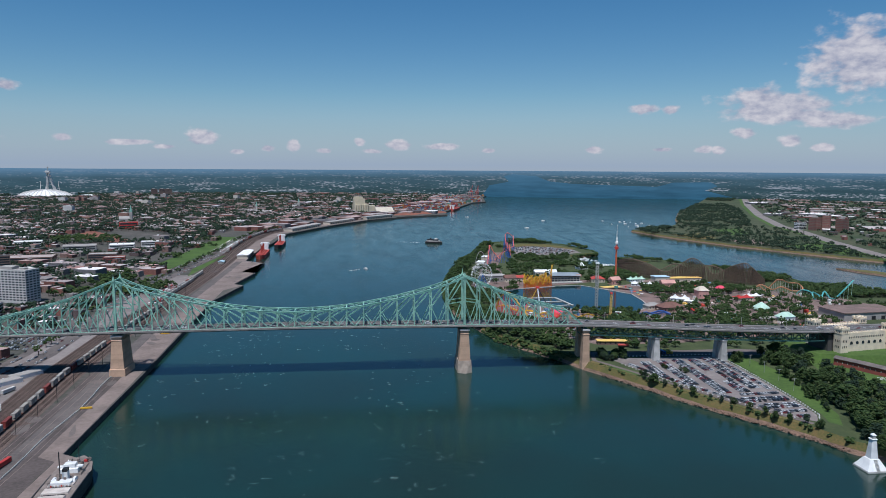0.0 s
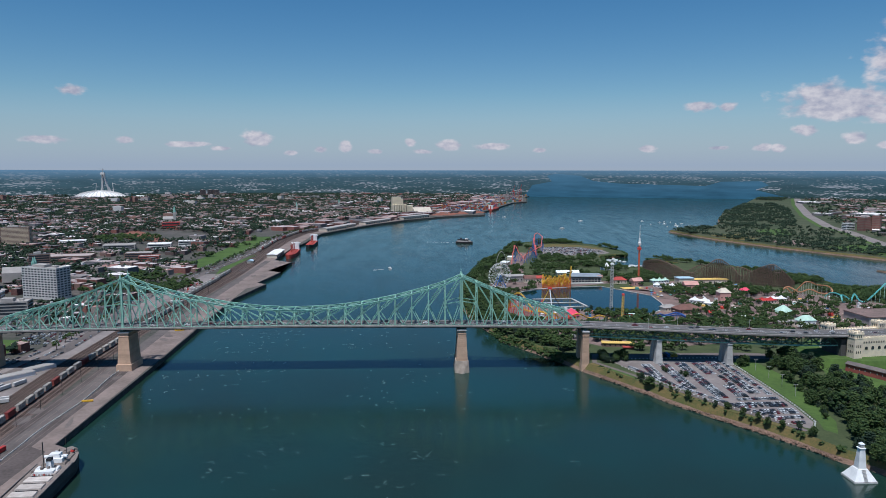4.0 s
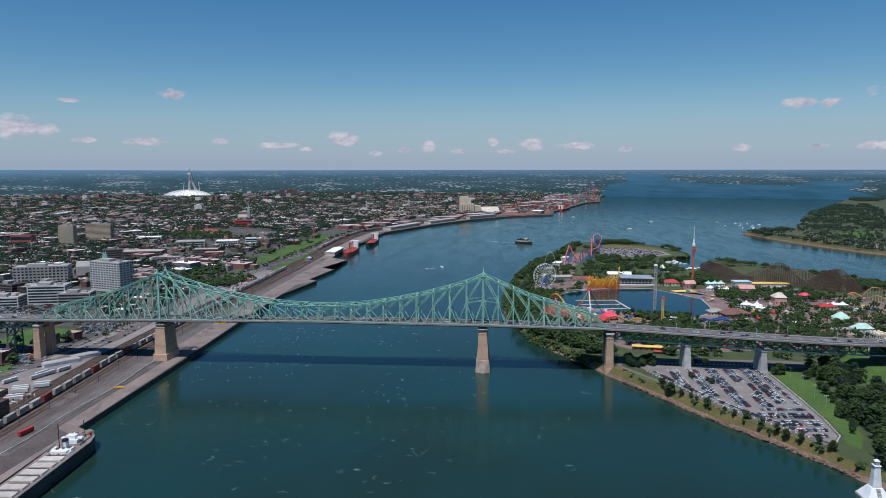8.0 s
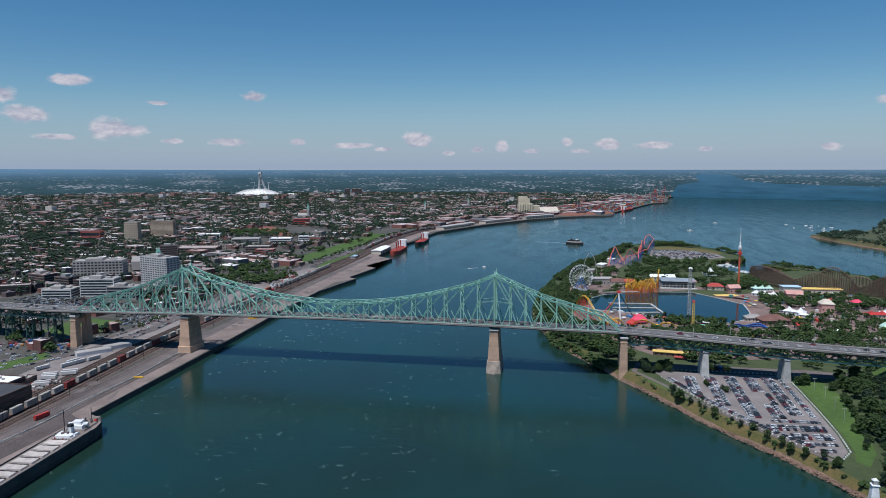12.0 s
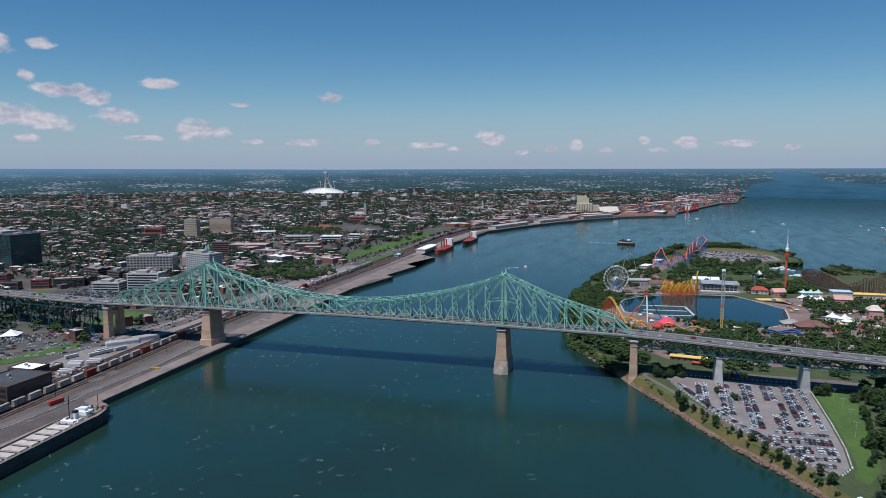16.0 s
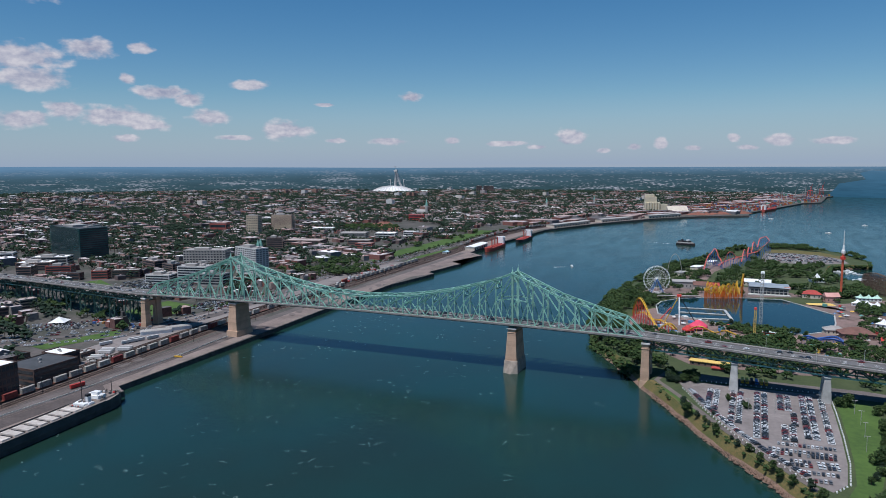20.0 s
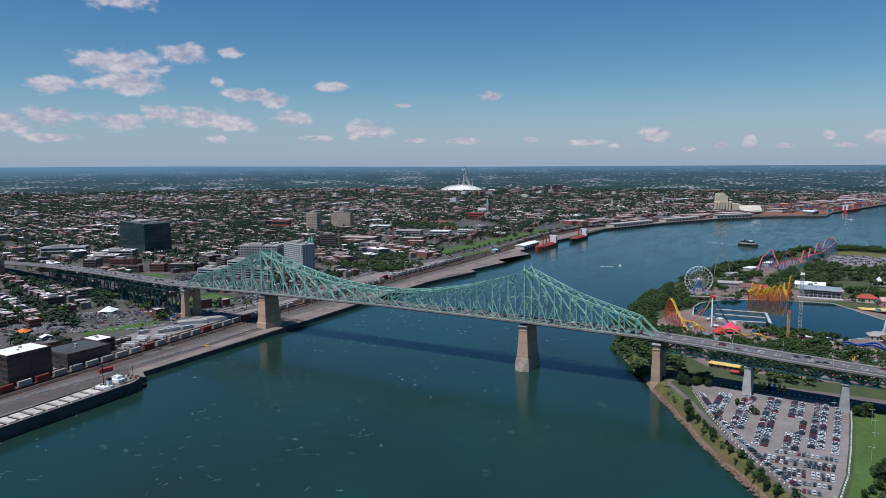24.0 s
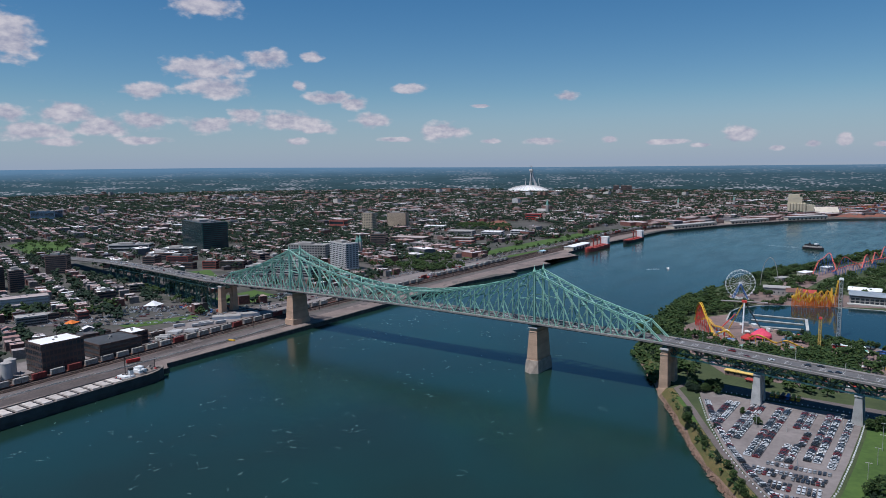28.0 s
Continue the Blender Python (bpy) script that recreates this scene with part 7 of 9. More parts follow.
    frame_list = [
        ("ride_hall", "white vaulted exhibition tent", 362, 296, 26, 12, 5, -30, M_CANVAS, M_CANVAS, "tent", 6), ("ride_hall", "white peaked exhibition tent with two ridges", 372, 280, 18, 10, 4, -30, M_CANVAS, M_CANVAS, "tent", 5),
        ("long_hall", "long hall with a pale blue and orange roof", 440, 468, 74, 16, 7, 4, M_CREAM, M_SAND, "flat", 2), ("show_hall", "show hall with a pale blue roof", 402, 460, 26, 18, 11, 4, M_CREAM, M_BLUEPALE, "flat", 2),
        ("marquee", "white peaked canvas marquee beside the walk", 367, 480, 30, 11, 4, 10, M_CANVAS, M_MINT, "tent", 5), ("marquee", "white peaked canvas marquee beside the walk", 358, 430, 34, 12, 4, -25, M_CANVAS, M_CANVAS, "tent", 5),
        ("castle_shop", "pink shop building with small gables", 392, 408, 22, 14, 9, 0, M_PINKWALL, M_PINKWALL, "gable", 5), ("castle_shop", "pink shop building with a pale roof", 408, 322, 16, 16, 12, 0, M_PINKWALL, M_CREAM, "hip", 6),
        ("boat_house", "cream boat house with a red roof", 296, 476, 24, 14, 6, 0, M_CREAM, M_REDROOF, "hip", 5), ("game_hall", "game hall with a bright red tent roof", 460, 296, 26, 14, 5, 10, M_CREAM, M_RED, "tent", 4),
        ("game_hall", "game hall with a white tent roof", 482, 308, 24, 12, 5, 5, M_CREAM, M_CANVAS, "tent", 4), ("red_kiosk", "small kiosk with a red roof", 347, 211, 14, 10, 5, 0, M_CREAM, M_RED, "gable", 3), ("red_kiosk", "small kiosk with a red roof", 460, 363, 12, 12, 7, 0, M_CREAM, M_MAGENTA, "hip", 4),
        ("restaurant", "timber restaurant with a brown hipped roof", 320, 236, 34, 20, 6, 12, M_BROWN, M_BROWNROOF, "hip", 6), ("restaurant", "cream restaurant with a grey hipped roof", 300, 250, 20, 14, 5, 12, M_CREAM, M_GREYB, "hip", 4),
        ("entrance_hall", "white domed entrance building", 436, 150, 22, 10, 8, 5, M_CANVAS, M_MINT, "hip", 6), ("entrance_hall", "cream stone entrance colonnade with flat roof", 414, 152, 24, 8, 6, 5, M_CREAM, M_GREYB, "flat", 2),
        ("snack_bar", "open-air snack bar with a long yellow awning", 176, 62, 34, 8, 4, -8, M_BROWN, M_SAND, "flat", 1), ("snack_bar", "open-air snack bar with a red awning", 184, 50, 10, 5, 2, -8, M_BROWN, M_REDROOF, "flat", 1),
        ("workshop", "grey roofed workshop near the wheel", 122, 500, 34, 22, 10, 10, M_GREYB, M_GREYB, "flat", 2), ("workshop", "cream workshop with a brown gabled roof", 146, 492, 20, 14, 7, 10, M_CREAM, M_BROWNROOF, "gable", 5), ("workshop", "cream workshop with a red gabled roof", 164, 500, 16, 12, 6, 10, M_CREAM, M_REDROOF, "gable", 4),
        ("store_hall", "pale flat service building", 130, 700, 26, 14, 6, 70, M_CREAM, M_CANVAS, "flat", 1), ("store_hall", "pale flat service building", 152, 780, 22, 12, 6, 70, M_CREAM, M_CANVAS, "flat", 1), ("store_hall", "pale flat service building", 108, 620, 22, 12, 6, 70, M_CREAM, M_GREYB, "flat", 1),
        ("roofed_stage", "white pointed stage roof", 316, 628, 20, 14, 4, 20, M_CANVAS, M_CANVAS, "tent", 10), ("roofed_stage", "white and tan roofed theatre wing", 226, 560, 40, 16, 6, 0, M_CREAM, M_CANVAS, "gable", 4),
        ("pink_hall", "pink gabled hall by the lake", 318, 452, 18, 12, 8, 20, M_PINKWALL, M_PINKWALL, "gable", 5), ("fun_house", "small red ride house", 232, 214, 12, 8, 4, 0, M_RED, M_CANVAS, "flat", 1), ("dock_house", "low white dock house", 246, 216, 14, 6, 3, 15, M_CANVAS, M_CANVAS, "flat", 1)]
    for a in frame_list:
        hall(a[0], a[1], a[2], a[3], a[4], a[5], a[6], a[7], a[8], a[9], a[10], a[11])
    sheet("lake_plaza", [(318, 440), (290, 428), (284, 416), (318, 408), (330, 388), (318, 340), (330, 330), (360, 390), (372, 430)], LAND_Z + .5, M_PAVE, "brown paved terrace beside the lake", "paving")
    sheet("yellow_deck", [(284, 428), (316, 436), (322, 420), (288, 414)], LAND_Z + .62, M_SAND, "yellow sand-coloured deck at the lake", "deck")
    pavilion_station()
    statue_light()
    # buses under the bridge
    for i, m in enumerate((M_YELLOW, M_YELLOW, M_DARK, M_BLUEP, M_YELLOW, M_YELLOW)):
        b = thing("school_bus" if m is M_YELLOW else "coach", "yellow school bus parked under the bridge" if m is M_YELLOW else "dark coach parked under the bridge", "bus", (205 + 3.8 * i, 20, LAND_Z + .15), 92, "buses under the bridge")
        pl = Pile()
        pl.box((0, 0, .6), (10.5, 2.5, 1.3))
        pl.box((0, 0, 2.6), (10.3, 2.4, .5), taper=.93)
        part("body", pl.mesh("body", m), None, b)
        pl = Pile()
        pl.box((0, 0, 1.9), (10.2, 2.45, .75))
        part("window_band", pl.mesh("window_band", M_GLASSD), None, b)
        for sx in (-3.2, 3.4):
            for sy in (-1.1, 1.1):
                part("wheel", car_parts("van")[2], None, b).matrix_basis = pose(sx, sy, .45) @ Matrix.Diagonal((1.4, 1.4, 1.4, 1))
    # lamp posts on the lawn and in the lot
    for x, y in ((284, -34), (285, -58), (284, -84), (281, -112), (228, -56), (209, -60), (244, -116), (260, -30)):
        l = thing("lamp_post", "slim pale lamp post with a double arm", "street lamp", (x, y, LAND_Z), group="lamp posts of the lot")
        part("pole", raw("pole", *tube([(0, 0, -.3), (0, 0, 11)], .16, 5), M_CONC), None, l)
        arm = part("arm", raw("arm", *tube([(-1.4, 0, 11), (1.4, 0, 11)], .12, 4), M_CONC), None, l)
        for s in (-1.4, 1.4):
            pl = Pile()
            pl.box((s, 0, 10.8), (.9, .4, .25))
            part("lamp_head", pl.mesh("lamp_head", M_CONC), None, arm)
    # white letters on the fort lawn
    cu = bpy.data.curves.new("lawn_letters", "FONT")
    cu.body, cu.size, cu.extrude, cu.align_x = "EXPO67", 3.6, 0.3, "CENTER"
    o = new("lawn_letters", cu)
    o.data.materials.append(M_WHITE)
    o.matrix_basis = pose(384, -92, LAND_Z + .5, 75, 0, -12)
    tagged(o, "large white block letters standing on the lawn", "letters")


M_BLUEPALE = mat("pale_blue_roof", (0.44, 0.58, 0.66), (0.36, 0.48, 0.56), scale=0.2, rough=0.7)


def build_island_trees():
    rng = random.Random(31)
    spots = []
    # wood in front of the fort, the nearest trees
    wood = [(300, 0), (332, 6), (346, -20), (350, -60), (347, -100), (356, -130), (396, -170), (600, -280), (600, -330), (340, -296), (292, -262), (262, -226), (270, -204), (286, -172), (294, -140), (301, -100), (308, -50), (306, -20)]
    n = 0
    while n < 185:
        x, y = rng.uniform(255, 420), rng.uniform(-275, 5)
        if inside(x, y, wood) and all((x - a) ** 2 + (y - b) ** 2 > 38 for a, b, _ in spots):
            spots.append((x, y, rng.uniform(.95, 1.4)))
            n += 1
    for x, y in ((146, 2), (151, -4), (156, -2), (150, 6), (160, 4), (144, -4), (155, 6), (160, -58), (163, -66), (167, -76), (172, -84), (178, -94), (166, -72), (195, -34), (184, -76), (182, -100), (190, -112), (196, -122),
                 (202, -132), (208, -142), (216, -156), (222, -164), (228, -172), (234, -182), (240, -190), (246, -198), (188, 246), (192, 250), (200, 238), (206, 240), (211, 234), (216, 236), (241, 205), (236, 212), (247, 216), (252, 228), (262, 230), (270, 222), (182, 252), (171, 238), (206, -44), (208, -50), (196, -38)):
        spots.append((x + rng.uniform(-2, 2), y + rng.uniform(-2, 2), rng.uniform(.45, .75)))
    for x, y in ((144, 4), (148, -2), (153, 0), (150, 8), (157, 3), (146, 10), (160, 8), (165, 4)):
        spots.append((x, y, rng.uniform(.7, .95)))
    for _ in range(18):
        spots.append((rng.uniform(264, 300), rng.uniform(-252, -212), rng.uniform(.9, 1.3)))
    for x, y in ((279, -10), (284, -4), (276, -20), (283, -16), (300, -30), (299, -62), (298, -74), (296, -86), (294, -98), (293, -108), (291, -118), (288, -128), (286, -138), (284, -150), (280, -158), (276, -166), (290, -112), (284, -132)):
        spots.append((x, y, rng.uniform(.5, .8)))
    for x, y, s in spots:
        tree(x, y, LAND_Z - .2, s, rng.randrange(6), rng.uniform(0, 360), "trees beside the parking lot")
    # trees of the park and of the western shore
    taken = [(158, 215, 14), (148, 198, 10), (217, 184, 6), (225, 266, 5), (92, 424, 26), (334, 490, 6), (240, 492, 40), (134, 243, 20), (178, 418, 34), (104, 222, 32), (362, 290, 18), (440, 468, 40), (402, 460, 18), (362, 440, 22), (446, 222, 15),
             (320, 236, 22), (436, 150, 16), (172, 58, 20), (135, 495, 22), (425, 10, 58), (300, 476, 16), (470, 302, 22), (282, 202, 24), (184, 187, 22), (550, 390, 14), (392, 408, 14), (560, 178, 56), (412, 9, 16)]
    count = 0
    park = Pile()
    zones = [([(34, 190), (60, 118), (112, 40), (128, 52), (100, 130), (72, 210), (60, 300), (64, 400), (44, 470), (30, 400)], 260, 1.0), ([(40, 520), (64, 520), (110, 690), (170, 880), (225, 1080), (200, 1086), (150, 900), (78, 680)], 230, 1.0),
             ([(130, 40), (250, 40), (262, 190), (210, 200), (170, 160), (120, 120)], 130, .95), ([(262, 60), (400, 80), (540, 150), (640, 230), (600, 300), (520, 340), (430, 330), (340, 250), (300, 170)], 290, .9),
             ([(330, 360), (420, 330), (520, 360), (480, 440), (400, 440), (350, 420)], 170, .9), ([(150, 540), (300, 520), (380, 600), (345, 655), (332, 760), (345, 835), (250, 845), (200, 760), (170, 640)], 270, .95),
             ([(232, 1060), (300, 1080), (370, 1050), (405, 970), (425, 930), (428, 960), (392, 1050), (340, 1128), (268, 1122), (215, 1085)], 150, .9), ([(310, 470), (380, 500), (372, 580), (330, 600), (300, 530)], 130, .95),
             ([(580, 300), (720, 300), (690, 370), (650, 400), (590, 400)], 220, 1.05), ([(560, 440), (650, 460), (630, 560), (560, 640), (470, 780), (455, 770), (520, 690), (580, 560)], 200, .9), ([(600, 60), (860, 60), (740, 290), (620, 200)], 160, 1.0),
             ([(500, -100), (700, -300), (900, -300), (840, 40), (620, 20)], 120, 1.1), ([(150, 60), (420, 86), (420, 190), (330, 180), (262, 204), (170, 170)], 250, .85), ([(168, 214), (200, 238), (262, 226), (312, 214), (312, 184), (240, 186)], 46, .8), ([(120, 376), (150, 416), (146, 432), (112, 396)], 12, .7), ([(52, 300), (84, 300), (108, 372), (120, 410), (70, 432), (40, 410)], 90, .85), ([(60, 200), (92, 140), (132, 104), (150, 150), (118, 184), (84, 236), (62, 250)], 70, .8), ([(104, 520), (150, 500), (160, 560), (150, 660), (118, 640)], 60, .9), ([(215, 880), (240, 850), (235, 1000), (215, 1000)], 40, .8), ([(325, 250), (340, 330), (352, 330), (350, 250)], 16, .8), ([(50, 420), (78, 400), (110, 440), (205, 452), (215, 470), (150, 480), (110, 520), (100, 600), (70, 560), (52, 480)], 60, .8), ([(150, 520), (215, 512), (215, 545), (160, 580)], 22, .8), ([(262, 500), (300, 520), (290, 480), (330, 470), (330, 440), (300, 440)], 16, .75), ([(200, 205), (262, 214), (256, 232), (206, 236)], 10, .8), ([(330, 14), (400, 60), (300, 44)], 14, .8)]
    for poly, n, s in zones:
        xs, ys = [p[0] for p in poly], [p[1] for p in poly]
        k = tries = 0
        while k < n and tries < n * 30:
            tries += 1
            x, y = rng.uniform(min(xs), max(xs)), rng.uniform(min(ys), max(ys))
            if not inside(x, y, poly) or any((x - a) ** 2 + (y - b) ** 2 < r * r for a, b, r in taken) or (y > 520 and x > 140 and noise.noise(Vector((x * .022, y * .022, 1.5))) < -.05) or inside(x, y, LAKE) or abs(y - 9) < 20 and x > 120:
                continue
            k += 1
            if count < 100 and rng.random() < .22:
                tree(x, y, LAND_Z - .2, s * rng.uniform(.7, 1.1), rng.randrange(6), rng.uniform(0, 360), "trees of the park")
                count += 1
            else:
                wood_tree(park, rng, x, y, LAND_Z, s * rng.uniform(7, 12), s * rng.uniform(8, 14), 24, .72)
    park.stuff("park_trees", [M_LEAF, M_BARK], "green trees and thickets of the island", "trees")
    bush = Pile()
    for i in range(len(ISLAND)):
        a, b = Vector(ISLAND[i - 1]), Vector(ISLAND[i])
        if max(a.x, b.x) > 740:
            continue
        for _ in range(int((b - a).length * (.16 if -235 < a.y < 0 else .95))):
            p = a.lerp(b, rng.random())
            c = (Vector((300, 250)) - p).normalized()
            d = rng.uniform(-1, 9) if a.y > 20 else rng.uniform(5, 12)
            q = p + c * d
            r = rng.uniform(1.4, 3.0) if a.y > 20 else rng.uniform(1.0, 2.2)
            low = min(LAND_Z - 1.6, max(0.0, 1.3 * d))
            for _ in range(4):
                bush.lump((q.x + rng.uniform(-r, r), q.y + rng.uniform(-r, r), low + rng.uniform(.2, 2.2)), r * .8, rng)
    bush.stuff("shore_bushes", M_LEAF, "low green bushes along the shore", "bushes")


def small_things():
    """Kiosks, parasols and stalls scattered along the park's walks."""
    rng = random.Random(77)
    pl = Pile()
    for _ in range(420):
        x, y = rng.uniform(110, 600), rng.uniform(60, 470)
        if not inside(x, y, [(104, 330), (140, 410), (312, 410), (430, 500), (540, 380), (620, 300), (600, 200), (400, 90), (250, 60), (140, 70), (84, 250)]) or inside(x, y, LAKE):
            continue
        if rng.random() < .55:
            r = rng.uniform(1.5, 3)
            pl.bar((x, y, LAND_Z), (x, y, LAND_Z + 2.6), .15, m=1)
            pl.box((x, y, LAND_Z + 2.4), (r * 2, r * 2, 1.1), rng.random(), 0, taper=.08)
        else:
            w = rng.uniform(3, 8)
            pl.box((x, y, LAND_Z), (w, w * .7, rng.uniform(2.5, 4.5)), rng.random() * 3, 0, top_m=0)
    pl.stuff("park_stalls", [M_STALL, M_WHITE], "coloured parasols, stalls and kiosks along the walks", "stalls")


M_STALL = palette("stall_colours", [(0.72, 0.71, 0.69), (0.55, 0.07, 0.05), (0.62, 0.60, 0.57), (0.10, 0.22, 0.42), (0.70, 0.45, 0.08), (0.40, 0.32, 0.26), (0.16, 0.36, 0.30), (0.24, 0.22, 0.21)], rough=0.8, dirt=0.2)
build_park()
small_things()
build_island_trees()
# ---------------------------------------------------------------- ships, port, far banks
M_HULLG = mat("grey_hull", (0.075, 0.078, 0.082), (0.045, 0.045, 0.048), scale=0.12, rough=0.6)
M_HULLR = mat("red_hull", (0.42, 0.075, 0.055), (0.32, 0.06, 0.045), scale=0.08, rough=0.6)
M_HULLK = mat("black_hull", (0.035, 0.03, 0.032), (0.022, 0.02, 0.021), scale=0.08, rough=0.6)
M_DECKG = mat("ship_deck", (0.24, 0.195, 0.17), (0.15, 0.125, 0.11), scale=0.2, rough=0.8)
M_HATCH = mat("hatch_cover", (0.55, 0.49, 0.44), (0.40, 0.34, 0.30), scale=0.25, rough=0.8, vary=0.12)
M_SALT = mat("ore_pile", (0.24, 0.10, 0.07), (0.17, 0.075, 0.055), scale=0.05, rough=1.0, fine=0.4)


def hull(parent, name, l, w, h, material, bow=0.16, stern=0.06, draft=1.5, deck=None):
    """A ship's hull along +y: rounded bow, straight sides, square stern, with a flat deck."""
    sec = [(-.5, .78), (-.5 + stern, 1.0), (-.2, 1.0), (.2, 1.0), (.5 - bow, 1.0), (.5 - bow * .5, .78), (.5 - bow * .18, .42), (.5, .06)]
    bm = bmesh.new()
    rows = []
    for s, k in sec:
        rise = max(0, s - .3) * h * .9
        rows.append([bm.verts.new((x * w / 2 * k * (.9 if z < 0 else 1), s * l, z)) for x, z in ((-1, -draft), (-1, h * .5), (-1, h + rise), (1, h + rise), (1, h * .5), (1, -draft))])
    for a, b in zip(rows, rows[1:]):
        for i in range(5):
            f = bm.faces.new((a[i], b[i], b[i + 1], a[i + 1]))
            f.material_index = 1 if i == 2 else 0
    bm.faces.new(rows[0])
    bm.faces.new(rows[-1][::-1])
    bmesh.ops.recalc_face_normals(bm, faces=bm.faces)
    return part(name, bm, [material, deck or M_DECKG], parent)


def house_block(parent, name, c, size, m, taper=.96):
    pl = Pile()
    pl.box(c, size, taper=taper)
    return part(name, pl.mesh(name, m), None, parent)


def lake_freighter():
    t = thing("lake_freighter", "long grey lake freighter moored at the quay, white bridge forward", "cargo ship", (-279, -316, 0), 4)
    l, w, h = 222, 23, 9
    hull(t, "hull", l, w, h, M_HULLG, bow=.1)
    for s in (-1, 1):
        pl = Pile()
        pl.bar((s * w * .49, -l * .46, h + .5), (s * w * .49, l * .38, h + .5), .5, .9)
        part("bulwark", pl.mesh("bulwark", M_HULLG), None, t)
    for i in range(17):
        house_block(t, "hatch_cover", (0, -96 + 10.4 * i, h), (15.5, 7.2, 1.2), M_HATCH)
    y = 90
    for i in range(18):
        house_block(t, "hatch_coaming", (0, -101 + 10.4 * i, h), (13, .8, .7), M_HULLK, 1)
    for s in (-1, 1):
        house_block(t, "bridge_wing", (s * 5.5, y - 4, h + 4.6), (4, 2.2, .9), M_WHITE, 1)
        house_block(t, "winch", (s * 5, y + 10, h + 2.2), (2.2, 2.6, 1.3), M_RED if s > 0 else M_WHITE, .9)
    house_block(t, "after_house", (0, y - 20, h), (12, 6, 2.6), M_WHITE)
    for i in range(6):
        house_block(t, "vent", (-5 + 2 * i, y - 24, h + .1), (.7, .7, 1.6), M_RED if i % 3 == 0 else M_WHITE, .8)
    house_block(t, "forecastle", (0, y, h), (16, 18, 2.0), M_DECKG, .9)
    house_block(t, "deckhouse", (0, y - 4, h + 2.0), (11, 8, 2.6), M_WHITE)
    house_block(t, "wheelhouse", (0, y - 4, h + 4.6), (7, 5, 2.6), M_WHITE)
    pl = Pile()
    pl.box((0, y - 1.4, h + 5.6), (6.6, .3, 1.1))
    part("bridge_windows", pl.mesh("bridge_windows", M_GLASSD), None, t)
    house_block(t, "funnel", (0, y - 13, h + 1), (3.4, 4.0, 5.0), M_WHITE, .85)
    house_block(t, "funnel_top", (0, y - 13, h + 6), (3.0, 3.6, 1.8), M_DARK, .95)
    part("mast", raw("mast", *tube([(-2, y - 17, h), (-2, y - 17, h + 20)], .35, 6), M_DARK), None, t)
    part("foremast", raw("foremast", *tube([(0, y + 12, h + 2), (0, y + 12, h + 12)], .25, 6), M_DARK), None, t)
    for s in (-6, 6):
        pl = Pile()
        pl.box((s, y - 16, h + 1), (2.2, 6.5, 1.6), taper=.7)
        part("lifeboat", pl.mesh("lifeboat", M_WHITE), None, t)
    rng = random.Random(2)
    for i in range(14):
        house_block(t, "deck_gear", (rng.uniform(-7, 7), y + rng.uniform(-24, 14), h + 2.4), (rng.uniform(.8, 2), rng.uniform(.8, 2), rng.uniform(.8, 1.8)), M_DECKG)


def bulk_carrier(x, y, rz, l, w, m, label, cranes, crane_m):
    t = thing("bulk_carrier", label, "cargo ship", (x, y, 0), rz, "ships along the quay")
    h = 8
    hull(t, "hull", l, w, h, m, deck=M_HULLR)
    house_block(t, "accommodation", (0, -l * .0 + l * .40 * -1, h), (w * .8, 13, 17), M_WHITE)
    house_block(t, "bridge_wing", (0, -l * .40, h + 14), (w * 1.05, 5, 2.4), M_WHITE)
    house_block(t, "funnel", (0, -l * .455, h), (5, 6, 16), M_HULLR, .8)
    for i in range(5):
        house_block(t, "hatch", (0, -l * .26 + l * .15 * i, h), (w * .6, l * .11, 1.8), M_HULLR)
    for i in range(cranes):
        yy = -l * .18 + l * .18 * i
        part("crane_post", raw("crane_post", *tube([(0, yy, h), (0, yy, h + 18)], 1.3, 8), crane_m), None, t)
        part("crane_jib", raw("crane_jib", *tube([(0, yy, h + 15), (0, yy + l * .12, h + 21)], .7, 5), crane_m), None, t)
    return t


def small_boat(x, y, rz, l, label, name="motor_boat", z=0):
    t = thing(name, label, "boat", (x, y, z), rz, "boats on the water")
    hull(t, "hull", l, l * .3, l * .1, M_WHITE, bow=.4, draft=.5, deck=M_CANVAS)
    house_block(t, "cabin", (0, -l * .05, l * .1), (l * .2, l * .36, l * .11), M_WHITE, .8)
    return t


def ferry():
    t = thing("river_ferry", "dark-hulled excursion ferry with white upper decks", "ferry", (79, 1168, 0), -110)
    hull(t, "hull", 46, 13, 4.5, M_HULLK, bow=.3)
    house_block(t, "main_deck", (0, -2, 4.5), (12, 36, 3), M_GREYB)
    house_block(t, "upper_deck", (0, -3, 7.5), (11, 30, 3), M_DARK)
    house_block(t, "wheelhouse", (0, 6, 10.5), (7, 7, 2.8), M_WHITE)
    house_block(t, "funnel", (0, -9, 10.5), (3, 4, 3.5), M_HULLK, .9)


